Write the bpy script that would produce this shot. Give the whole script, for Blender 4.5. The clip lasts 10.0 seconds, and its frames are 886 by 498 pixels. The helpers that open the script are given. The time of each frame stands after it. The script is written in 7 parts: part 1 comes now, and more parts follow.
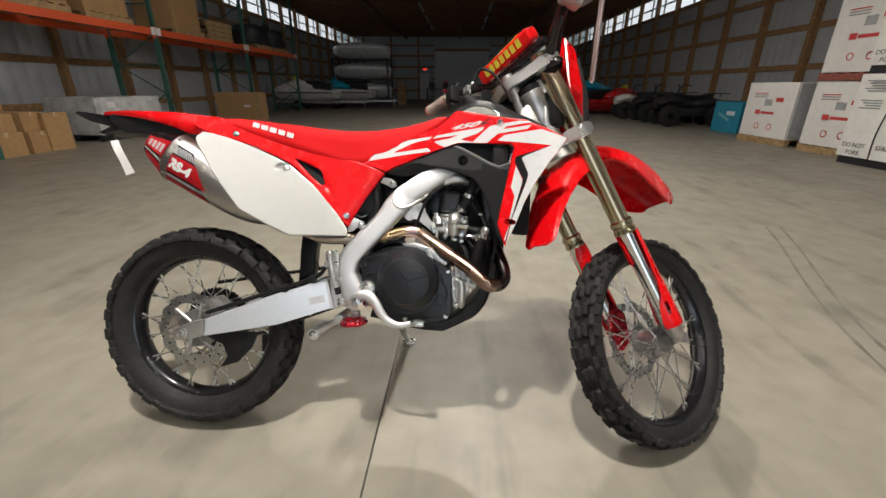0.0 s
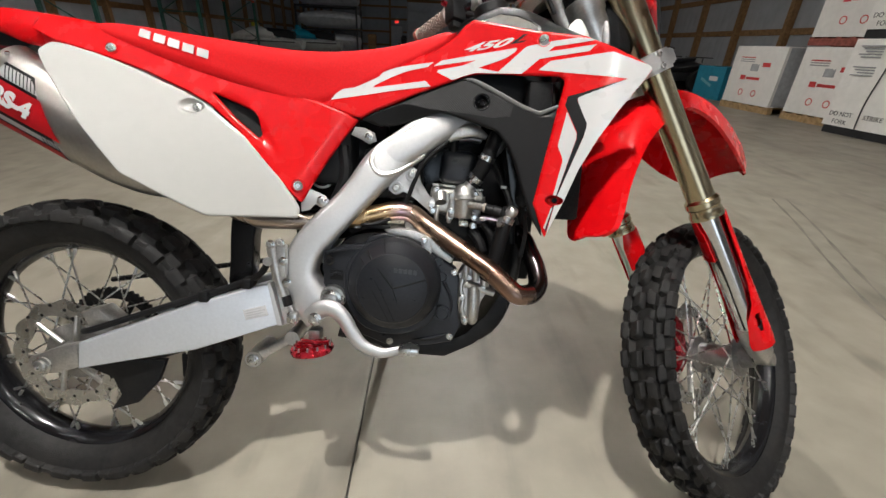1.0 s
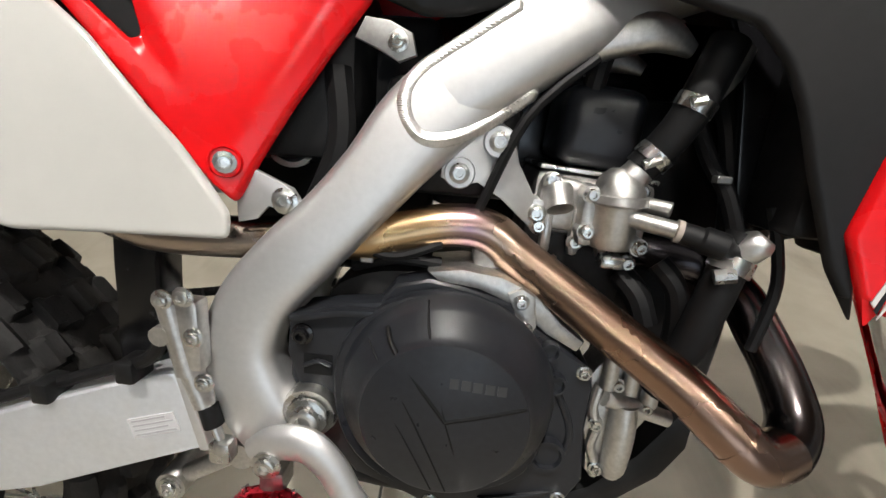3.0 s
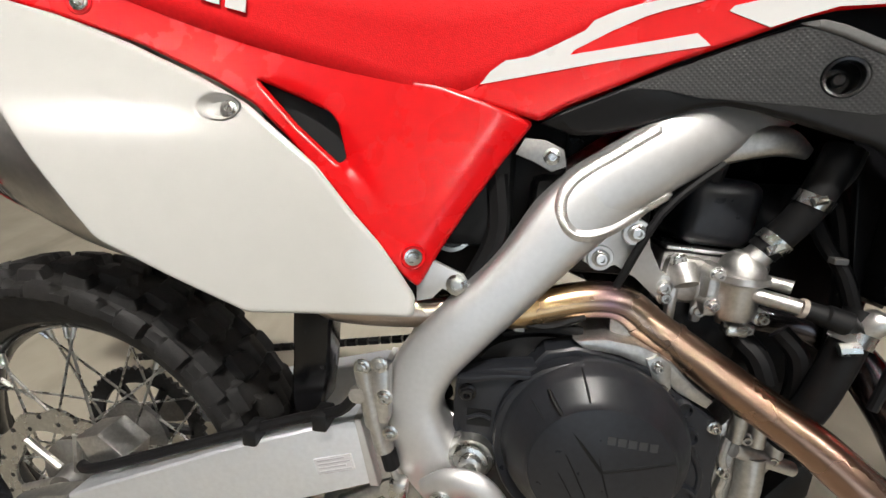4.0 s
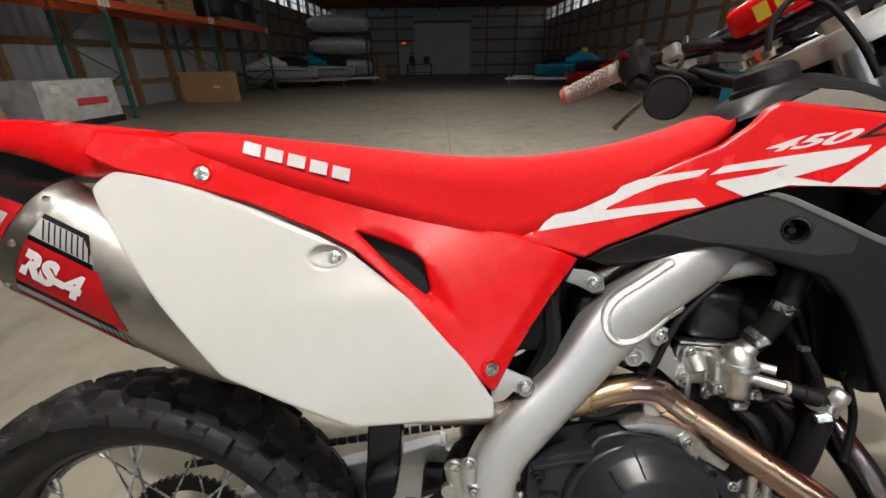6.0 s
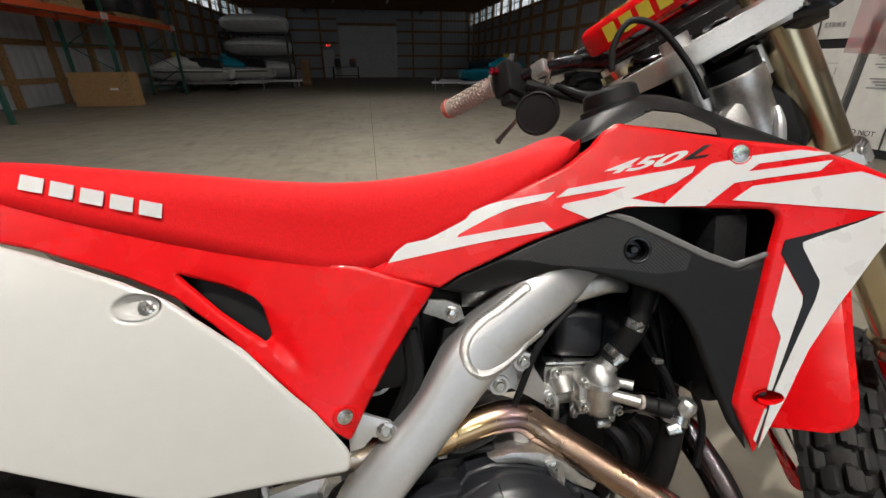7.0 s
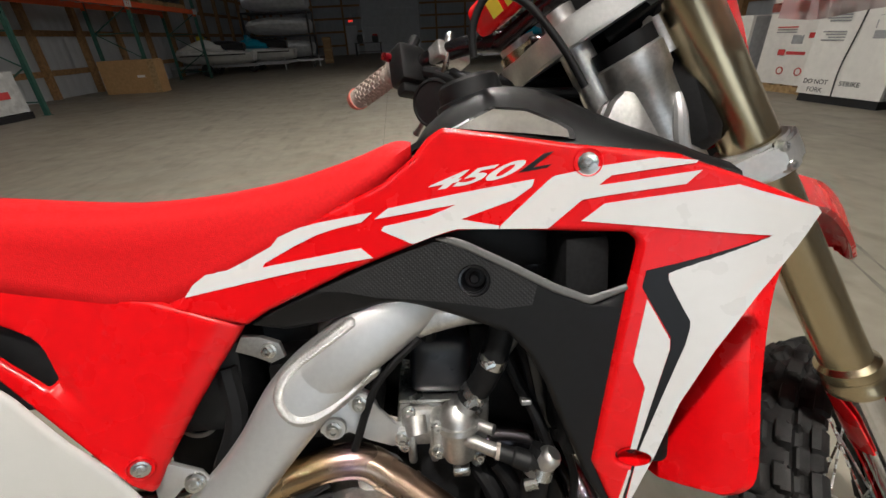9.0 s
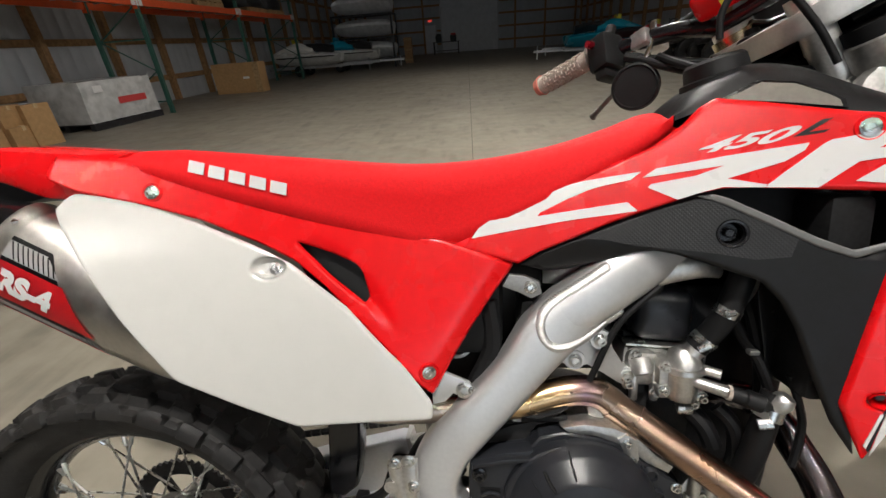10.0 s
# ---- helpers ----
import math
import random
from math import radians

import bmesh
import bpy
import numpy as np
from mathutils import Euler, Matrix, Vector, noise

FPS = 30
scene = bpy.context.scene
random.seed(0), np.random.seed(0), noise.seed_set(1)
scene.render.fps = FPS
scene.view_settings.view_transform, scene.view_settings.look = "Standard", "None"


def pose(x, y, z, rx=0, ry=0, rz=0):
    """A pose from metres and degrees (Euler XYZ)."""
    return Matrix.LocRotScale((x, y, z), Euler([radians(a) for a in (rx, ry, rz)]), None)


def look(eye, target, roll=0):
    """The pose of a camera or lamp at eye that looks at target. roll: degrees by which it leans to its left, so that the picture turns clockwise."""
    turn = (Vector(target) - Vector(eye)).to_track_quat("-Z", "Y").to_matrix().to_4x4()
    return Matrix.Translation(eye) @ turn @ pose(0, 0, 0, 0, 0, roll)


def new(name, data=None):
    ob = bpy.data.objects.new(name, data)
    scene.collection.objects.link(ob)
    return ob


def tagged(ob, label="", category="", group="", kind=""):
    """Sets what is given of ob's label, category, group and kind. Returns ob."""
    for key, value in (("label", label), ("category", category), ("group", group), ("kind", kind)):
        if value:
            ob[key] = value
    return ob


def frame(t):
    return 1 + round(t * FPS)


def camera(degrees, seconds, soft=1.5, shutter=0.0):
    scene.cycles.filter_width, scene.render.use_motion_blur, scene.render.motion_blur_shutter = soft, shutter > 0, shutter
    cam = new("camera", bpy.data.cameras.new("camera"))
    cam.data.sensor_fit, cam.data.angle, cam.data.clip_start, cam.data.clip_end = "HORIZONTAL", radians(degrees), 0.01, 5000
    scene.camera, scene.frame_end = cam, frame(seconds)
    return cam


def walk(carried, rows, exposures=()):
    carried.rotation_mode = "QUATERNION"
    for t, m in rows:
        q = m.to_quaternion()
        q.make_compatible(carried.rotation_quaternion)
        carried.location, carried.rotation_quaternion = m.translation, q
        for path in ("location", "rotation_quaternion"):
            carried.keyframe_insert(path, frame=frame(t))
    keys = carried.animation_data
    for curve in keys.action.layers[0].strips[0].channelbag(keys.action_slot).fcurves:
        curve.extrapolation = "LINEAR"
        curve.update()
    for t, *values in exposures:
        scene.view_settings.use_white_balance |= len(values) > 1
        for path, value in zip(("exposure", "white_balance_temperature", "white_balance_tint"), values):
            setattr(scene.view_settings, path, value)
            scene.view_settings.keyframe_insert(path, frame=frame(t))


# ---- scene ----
cam = camera(94.3, 10.0)
PATH = [
    (0, (0.256, 0.105, 1.078), (0.076, 1.954, 0.339), 0.3),
    (0.5, (0.219, 0.282, 1.035), (0.13, 2.106, 0.218), 1.5),
    (1, (0.151, 0.501, 0.971), (0.119, 2.289, 0.076), 2.6),
    (1.5, (0.135, 0.696, 0.889), (0.129, 2.434, -0.101), 3.8),
    (2, (0.132, 0.886, 0.835), (0.108, 2.585, -0.219), 4.9),
    (2.2, (0.125, 0.928, 0.828), (0.098, 2.621, -0.236), 5.2),
    (3.3, (0.026, 0.961, 0.848), (-0.158, 2.661, -0.189), 2.1),
    (3.5, (0.008, 0.951, 0.875), (-0.193, 2.662, -0.141), 1.6),
    (4, (-0.055, 0.914, 0.926), (-0.365, 2.616, -0.078), -1.0),
    (4.5, (-0.121, 0.892, 0.946), (-0.483, 2.602, -0.026), -2.3),
    (5, (-0.183, 0.861, 0.987), (-0.537, 2.593, 0.052), -2.7),
    (5.2, (-0.204, 0.853, 1.01), (-0.531, 2.603, 0.099), -2.5),
    (6.3, (-0.163, 0.862, 1.063), (-0.157, 2.683, 0.237), -0.3),
    (6.5, (-0.144, 0.869, 1.066), (-0.075, 2.69, 0.24), -0.0),
    (7, (-0.077, 0.903, 1.073), (0.128, 2.714, 0.249), 0.1),
    (7.5, (0.019, 0.946, 1.065), (0.294, 2.736, 0.216), -0.2),
    (8, (0.134, 0.971, 1.074), (0.399, 2.746, 0.19), -1.0),
    (8.5, (0.187, 0.98, 1.083), (0.381, 2.748, 0.169), -1.8),
    (9, (0.157, 0.973, 1.087), (0.213, 2.746, 0.164), -2.7),
    (9.5, (0.039, 0.925, 1.099), (-0.066, 2.696, 0.176), -3.6),
    (10, (-0.062, 0.87, 1.088), (-0.316, 2.632, 0.176), -4.4),
]
walk(cam, [(t, look(eye, target, roll)) for t, eye, target, roll in PATH],
     [(0, 0.04, 6500, 10), (1, -0.08, 6300, 10), (2, -0.12, 6300, 10), (3.5, 0.05, 6500, 10), (4.3, -0.12, 6450, 10), (5.0, -0.18, 6450, 10), (6.5, -0.20, 6450, 10), (8, -0.24, 6500, 10), (10, -0.15, 6450, 10)])

# ---- daylight, ceiling lamps ----
world = bpy.data.worlds.new("sky")
scene.world = world
world.use_nodes = True
wn = world.node_tree
sky = wn.nodes.new("ShaderNodeTexSky")
sky.sky_type, sky.sun_disc = "NISHITA", False
sky.sun_elevation, sky.sun_rotation = radians(38), radians(150)
wn.links.new(sky.outputs[0], wn.nodes["Background"].inputs[0])
wn.nodes["Background"].inputs[1].default_value = 0.05

SUN = bpy.data.lights.new("sun", "SUN")
SUN.energy, SUN.angle, SUN.color = 0.5, radians(6), (1, 0.95, 0.88)
sun = new("sun", SUN)
sun.matrix_world = look((0, 0, 30), (6, 10, 0))

# high-bay lamps, switched on but out of view: place along u, v (warehouse axes), height, watts
# first three placed from shadows and glints, the other five added as fill
LAMPS = [(-0.16, 0.30, 4.41, 240), (0.6, 5.2, 4.41, 245), (-0.1, -4.4, 4.41, 95), (-2.7, -1.6, 4.41, 32), (2.5, -2.0, 4.41, 85), (2.8, 9.5, 4.41, 55), (-3.4, 8.2, 4.41, 48), (0.3, 14.0, 4.41, 72)]
CEIL = 4.85
TURN_W = radians(3.2)      # the hall's long axis, turned from the world's y


def hall(u, v, z=0.0):
    """A place in the hall's axes."""
    c, s = math.cos(TURN_W), math.sin(TURN_W)
    return Vector((u * c - v * s, u * s + v * c, z))


HALL = Matrix.Rotation(TURN_W, 4, "Z")

# cool daylight through the open loading doorway behind the walk
doorway = bpy.data.lights.new("doorway_sky", "AREA")
doorway.shape, doorway.size, doorway.size_y, doorway.energy, doorway.color = "RECTANGLE", 4.6, 3.6, 90, (0.74, 0.87, 1.0)
new("doorway_sky", doorway).matrix_world = look(hall(1.2, -9.05, 1.9), hall(1.2, 0, 1.9))

# ---- materials ----
def material(name, colour, rough=0.5, metal=0.0, spec=0.5, scale=30.0, vary=0.12, bump=0.0, bump_scale=200.0,
             stain=0.0, stain_scale=4.0, stain_colour=(0.1, 0.09, 0.08), coat=0.0, rough_vary=0.08):
    """A surface with fine grain and larger blotches, sized in metres."""
    m = bpy.data.materials.new(name)
    m.use_nodes = True
    nt = m.node_tree
    bsdf = nt.nodes["Principled BSDF"]
    co = nt.nodes.new("ShaderNodeTexCoord")

    def tex(s, detail=5.0):
        n = nt.nodes.new("ShaderNodeTexNoise")
        n.inputs["Scale"].default_value, n.inputs["Detail"].default_value = s, detail
        nt.links.new(co.outputs["Object"], n.inputs["Vector"])
        return n.outputs["Fac"]

    def ramp(fac, a, b, lo=0.3, hi=0.7):
        r = nt.nodes.new("ShaderNodeMapRange")
        r.inputs["From Min"].default_value, r.inputs["From Max"].default_value = lo, hi
        r.inputs["To Min"].default_value, r.inputs["To Max"].default_value = a, b
        nt.links.new(fac, r.inputs["Value"])
        return r.outputs[0]

    def mix(fac, a, b):
        x = nt.nodes.new("ShaderNodeMix")
        x.data_type = "RGBA"
        nt.links.new(fac, x.inputs["Factor"])
        for sock, value in ((x.inputs[6], a), (x.inputs[7], b)):
            if isinstance(value, tuple):
                sock.default_value = (*value, 1)
            else:
                nt.links.new(value, sock)
        return x.outputs[2]

    grain = tex(scale)
    dark = tuple(c * (1 - vary) for c in colour)
    light = tuple(min(1, c * (1 + vary)) for c in colour)
    col = mix(ramp(grain, 0, 1), dark, light)
    if stain:
        col = mix(ramp(tex(stain_scale, 8), 0, stain, 0.48, 0.72), col, stain_colour)
    nt.links.new(col, bsdf.inputs["Base Color"])
    nt.links.new(ramp(tex(scale * 0.37), rough - rough_vary, rough + rough_vary), bsdf.inputs["Roughness"])
    bsdf.inputs["Metallic"].default_value = metal
    bsdf.inputs["Specular IOR Level"].default_value = spec
    bsdf.inputs["Coat Weight"].default_value = coat
    if bump:
        b = nt.nodes.new("ShaderNodeBump")
        b.inputs["Strength"].default_value, b.inputs["Distance"].default_value = bump, 0.002
        nt.links.new(tex(bump_scale, 3), b.inputs["Height"])
        nt.links.new(b.outputs[0], bsdf.inputs["Normal"])
    return m


RED = material("red plastic", (0.62, 0.0028, 0.0052), 0.27, spec=0.35, scale=60, vary=0.05, bump=0.008, bump_scale=500, rough_vary=0.015, coat=0.08)
SEATRED = material("red seat vinyl", (0.60, 0.0072, 0.0098), 0.62, spec=0.14, scale=300, vary=0.08, bump=0.3, bump_scale=900)
WHITE = material("white plastic", (0.49, 0.486, 0.463), 0.22, scale=40, vary=0.015, bump=0.004, bump_scale=300, rough_vary=0.01, coat=0.3)
DECAL_WHITE = material("white vinyl graphic", (0.57, 0.565, 0.56), 0.28, scale=80, vary=0.015, rough_vary=0.01, coat=0.3)
for glossy in (RED, WHITE, DECAL_WHITE):
    glossy.node_tree.nodes["Principled BSDF"].inputs["Coat Roughness"].default_value = 0.13
DECAL_BLACK = material("black vinyl graphic", (0.006, 0.006, 0.007), 0.35, spec=0.35, scale=80, vary=0.1)
DECAL_RED = material("red vinyl graphic", (0.62, 0.012, 0.02), 0.35, scale=80, vary=0.05)
BLACK = material("black plastic", (0.0055, 0.0057, 0.0062), 0.50, spec=0.28, scale=120, vary=0.2, bump=0.15, bump_scale=900, stain=0.25, stain_scale=14, stain_colour=(0.012, 0.012, 0.012))
COVER_BLACK = material("black textured cover", (0.0055, 0.0055, 0.0060), 0.46, spec=0.27, scale=150, vary=0.15, bump=0.06, bump_scale=1400)
DOTTED = material("black dotted plastic", (0.0115, 0.0115, 0.012), 0.42, spec=0.45, scale=150, vary=0.15)
# rows of small raised dots, 4 mm apart
dn = DOTTED.node_tree
dco = dn.nodes.new("ShaderNodeTexCoord")
dmp = dn.nodes.new("ShaderNodeMapping")
dmp.inputs["Rotation"].default_value = (0, radians(45), 0)
dn.links.new(dco.outputs["Object"], dmp.inputs["Vector"])
waves = []
for axis in ("X", "Z"):
    wv = dn.nodes.new("ShaderNodeTexWave")
    wv.bands_direction = axis
    wv.inputs["Scale"].default_value = 98.0
    dn.links.new(dmp.outputs[0], wv.inputs["Vector"])
    waves.append(wv.outputs["Fac"])
dmul = dn.nodes.new("ShaderNodeMath")
dmul.operation = "MULTIPLY"
for k in (0, 1):
    dn.links.new(waves[k], dmul.inputs[k])
dbump = dn.nodes.new("ShaderNodeBump")
dbump.inputs["Strength"].default_value, dbump.inputs["Distance"].default_value = 0.45, 0.0006
dn.links.new(dmul.outputs[0], dbump.inputs["Height"])
dn.links.new(dbump.outputs[0], dn.nodes["Principled BSDF"].inputs["Normal"])
GLOSS_BLACK = material("gloss black paint and void sheets", (0.007, 0.007, 0.008), 0.22, scale=60, vary=0.2)
CASE_BLACK = material("black engine cover", (0.0125, 0.0136, 0.0168), 0.35, spec=0.36, scale=150, vary=0.2, bump=0.08, bump_scale=900, stain=0.3, stain_scale=18, stain_colour=(0.020, 0.021, 0.024))
RUBBER = material("tyre rubber", (0.012, 0.0115, 0.0115), 0.64, spec=0.3, scale=90, vary=0.35, bump=0.3, bump_scale=350, stain=0.5, stain_scale=12, stain_colour=(0.029, 0.0265, 0.0235))
HOSE = material("black hose rubber and gap backing", (0.0055, 0.0055, 0.006), 0.55, spec=0.22, scale=90, vary=0.2)
ALU = material("brushed aluminium frame", (0.69, 0.69, 0.69), 0.46, 0.92, scale=160, vary=0.03, bump=0.03, bump_scale=900, rough_vary=0.015)
CAST_DARK = material("dull cast aluminium", (0.36, 0.355, 0.345), 0.46, 1.0, scale=220, vary=0.12, bump=0.09, bump_scale=900, stain=0.5, stain_scale=30, stain_colour=(0.16, 0.155, 0.15))
ALU_SWING = material("swingarm aluminium", (0.84, 0.87, 0.92), 0.44, 0.85, scale=160, vary=0.03, bump=0.03, bump_scale=700)
CAST = material("cast aluminium", (0.62, 0.61, 0.59), 0.40, 1.0, scale=220, vary=0.12, bump=0.09, bump_scale=900, stain=0.4, stain_scale=30, stain_colour=(0.33, 0.32, 0.30))
WELD = material("weld bead", (0.68, 0.675, 0.66), 0.44, 0.9, scale=300, vary=0.12)
CHROME = material("polished steel", (0.72, 0.72, 0.72), 0.14, 1.0, scale=120, vary=0.06, rough_vary=0.04)
STEEL = material("zinc steel", (0.60, 0.60, 0.58), 0.28, 1.0, scale=150, vary=0.12)
GOLD = material("gold anodised fork", (0.50, 0.415, 0.27), 0.24, 1.0, scale=160, vary=0.03, rough_vary=0.03)
HEADER = material("heat-blued steel header", (0.36, 0.235, 0.165), 0.27, 1.0, scale=26, vary=0.18, stain=0.5, stain_scale=14, stain_colour=(0.25, 0.19, 0.18), rough_vary=0.06)
# heat colours along the pipe: straw and purple at the hot bend, copper brown further on
hn = HEADER.node_tree
h_in = hn.nodes["Principled BSDF"].inputs["Base Color"]
h_base = h_in.links[0].from_socket
h_co = hn.nodes.new("ShaderNodeTexCoord")
h_sep = hn.nodes.new("ShaderNodeSeparateXYZ")
hn.links.new(h_co.outputs["Object"], h_sep.inputs[0])
h_map = hn.nodes.new("ShaderNodeMapRange")
h_map.inputs["From Min"].default_value, h_map.inputs["From Max"].default_value = 0.30, 1.00
hn.links.new(h_sep.outputs[0], h_map.inputs["Value"])
h_ramp = hn.nodes.new("ShaderNodeValToRGB")
h_ramp.color_ramp.elements[0].position, h_ramp.color_ramp.elements[0].color = 0.30, (0.52, 0.46, 0.40, 1)
h_ramp.color_ramp.elements[1].position, h_ramp.color_ramp.elements[1].color = 0.97, (0.24, 0.20, 0.185, 1)
for where, tint in ((0.42, (0.60, 0.42, 0.20)), (0.535, (0.56, 0.38, 0.20)), (0.575, (0.38, 0.24, 0.30)), (0.61, (0.44, 0.33, 0.25)), (0.75, (0.33, 0.200, 0.135)), (0.86, (0.29, 0.180, 0.135))):
    h_ramp.color_ramp.elements.new(where).color = (*tint, 1)
hn.links.new(h_map.outputs[0], h_ramp.inputs[0])
h_mix = hn.nodes.new("ShaderNodeMix")
h_mix.data_type = "RGBA"
h_mix.inputs["Factor"].default_value = 0.72
hn.links.new(h_base, h_mix.inputs[6])
hn.links.new(h_ramp.outputs[0], h_mix.inputs[7])
hn.links.new(h_mix.outputs[2], h_in)
BLUED = material("blued steel", (0.085, 0.08, 0.088), 0.22, 1.0, scale=40, vary=0.2, stain=0.5, stain_scale=12, stain_colour=(0.14, 0.11, 0.09), rough_vary=0.05)
CLAMP = material("machined clamp alloy", (0.70, 0.69, 0.67), 0.44, 0.9, scale=220, vary=0.05, bump=0.05, bump_scale=700)
MUFFLER = material("satin titanium muffler", (0.46, 0.44, 0.41), 0.36, 1.0, scale=140, vary=0.06, stain=0.25, stain_scale=14, stain_colour=(0.38, 0.36, 0.33))
GRIP = material("grey grip rubber", (0.36, 0.31, 0.27), 0.65, scale=200, vary=0.15, bump=0.3, bump_scale=700)
PEGRED = material("red anodised aluminium", (0.55, 0.03, 0.05), 0.26, 1.0, scale=160, vary=0.12)
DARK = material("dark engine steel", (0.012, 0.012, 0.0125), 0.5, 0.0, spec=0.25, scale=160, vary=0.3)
RADIATOR = material("near-black fins and gap backing", (0.006, 0.006, 0.0065), 0.6, 0.0, spec=0.15, scale=200, vary=0.4)
FILM = material("thin pinkish film", (0.66, 0.55, 0.55), 0.6, spec=0.3, scale=20, vary=0.04)
FILM.node_tree.nodes["Principled BSDF"].inputs["Alpha"].default_value = 0.7
TAGPAPER = material("paper tag", (0.75, 0.73, 0.72), 0.7, scale=60, vary=0.04)
MIRROR = material("mirror glass", (0.8, 0.8, 0.8), 0.05, 1.0, scale=20, vary=0.01, rough_vary=0.01)
LABEL_GREY = material("grey warning label", (0.50, 0.50, 0.51), 0.5, scale=60, vary=0.04)
INK = material("grey ink", (0.34, 0.34, 0.35), 0.6, scale=60, vary=0.1)
ORANGE_REFL = material("amber lens", (0.7, 0.2, 0.01), 0.2, scale=60, vary=0.05)

CONCRETE = material("sealed concrete", (0.250, 0.226, 0.182), 0.50, scale=7, vary=0.12, bump=0.05, bump_scale=60, stain=0.6, stain_scale=0.75, stain_colour=(0.175, 0.160, 0.128), rough_vary=0.07, spec=0.40)
# scuffs and old drag streaks on the slab
nt = CONCRETE.node_tree
base_in = nt.nodes["Principled BSDF"].inputs["Base Color"]
before = base_in.links[0].from_socket
co = nt.nodes.new("ShaderNodeTexCoord")
mp = nt.nodes.new("ShaderNodeMapping")
mp.inputs["Rotation"].default_value, mp.inputs["Scale"].default_value = (0, 0, 0.75), (5.0, 0.55, 1)
nt.links.new(co.outputs["Object"], mp.inputs["Vector"])
streak = nt.nodes.new("ShaderNodeTexNoise")
streak.inputs["Scale"].default_value, streak.inputs["Detail"].default_value = 1.6, 7
nt.links.new(mp.outputs[0], streak.inputs["Vector"])
speck = nt.nodes.new("ShaderNodeTexNoise")
speck.inputs["Scale"].default_value, speck.inputs["Detail"].default_value = 3.2, 9
nt.links.new(co.outputs["Object"], speck.inputs["Vector"])
both = nt.nodes.new("ShaderNodeMath")
both.operation = "MULTIPLY"
nt.links.new(streak.outputs["Fac"], both.inputs[0])
nt.links.new(speck.outputs["Fac"], both.inputs[1])
rng = nt.nodes.new("ShaderNodeMapRange")
rng.inputs["From Min"].default_value, rng.inputs["From Max"].default_value, rng.inputs["To Max"].default_value = 0.27, 0.42, 0.55
nt.links.new(both.outputs[0], rng.inputs["Value"])
mixer = nt.nodes.new("ShaderNodeMix")
mixer.data_type = "RGBA"
nt.links.new(rng.outputs[0], mixer.inputs["Factor"])
nt.links.new(before, mixer.inputs[6])
mixer.inputs[7].default_value = (0.112, 0.102, 0.081, 1)
nt.links.new(mixer.outputs[2], base_in)
JOINT = material("joint filler", (0.05, 0.047, 0.04), 0.8, scale=50, vary=0.2)
TYREMARK = material("tyre mark", (0.150, 0.138, 0.115), 0.55, scale=8, vary=0.25)
STEELWALL = material("painted steel cladding", (0.42, 0.44, 0.46), 0.45, 0.0, scale=3, vary=0.08, stain=0.35, stain_scale=0.6, stain_colour=(0.3, 0.31, 0.32))
WOOD = material("framing timber", (0.30, 0.17, 0.075), 0.7, scale=14, vary=0.3, bump=0.2, bump_scale=60, stain=0.4, stain_scale=2, stain_colour=(0.18, 0.10, 0.045))
ROOFWOOD = material("roof timber", (0.20, 0.10, 0.045), 0.75, scale=10, vary=0.3, stain=0.5, stain_scale=1.5, stain_colour=(0.10, 0.055, 0.03))
RACK_ORANGE = material("orange rack paint", (0.72, 0.10, 0.025), 0.42, scale=20, vary=0.08, stain=0.3, stain_scale=5, stain_colour=(0.45, 0.08, 0.03))
RACK_GREEN = material("green rack paint", (0.035, 0.11, 0.085), 0.45, scale=20, vary=0.15)
CARDBOARD = material("brown cardboard", (0.42, 0.25, 0.11), 0.75, scale=18, vary=0.12, stain=0.25, stain_scale=3, stain_colour=(0.32, 0.18, 0.08))
PALLETWOOD = material("pallet timber", (0.38, 0.25, 0.12), 0.8, scale=18, vary=0.3)
BOXWHITE = material("white printed carton", (0.80, 0.78, 0.74), 0.55, scale=12, vary=0.05, bump=0.25, bump_scale=14, stain=0.2, stain_scale=3, stain_colour=(0.6, 0.58, 0.54))
BOXSIDE = material("grey plastic wrap", (0.38, 0.39, 0.40), 0.35, scale=12, vary=0.15, bump=0.4, bump_scale=16)
PRINT_RED = material("red print", (0.62, 0.06, 0.06), 0.6, scale=30, vary=0.08)
PRINT_BLACK = material("black print", (0.06, 0.06, 0.06), 0.6, scale=30, vary=0.1)
BLUEBOX = material("blue printed carton", (0.02, 0.22, 0.33), 0.55, scale=10, vary=0.12, bump=0.2, bump_scale=14)
WRAP = material("white shrink wrap", (0.72, 0.73, 0.74), 0.35, scale=5, vary=0.15, bump=0.5, bump_scale=9)
HULL_WHITE = material("white gelcoat", (0.82, 0.81, 0.78), 0.25, scale=6, vary=0.05)
HULL_BLUE = material("blue gelcoat", (0.015, 0.27, 0.40), 0.25, scale=6, vary=0.1)
HULL_DARK = material("dark hull", (0.02, 0.02, 0.022), 0.4, scale=6, vary=0.2)
HULL_YELLOW = material("yellow trim", (0.62, 0.55, 0.05), 0.35, scale=6, vary=0.08)
HULL_RED = material("red bodywork", (0.55, 0.02, 0.02), 0.3, scale=6, vary=0.08)
GALV = material("galvanised trailer", (0.45, 0.46, 0.47), 0.4, 0.8, scale=12, vary=0.15)
DOORPAINT = material("painted door", (0.48, 0.49, 0.51), 0.5, scale=4, vary=0.06)
OVERHEAD = material("pale overhead door", (0.66, 0.67, 0.69), 0.5, scale=4, vary=0.06)


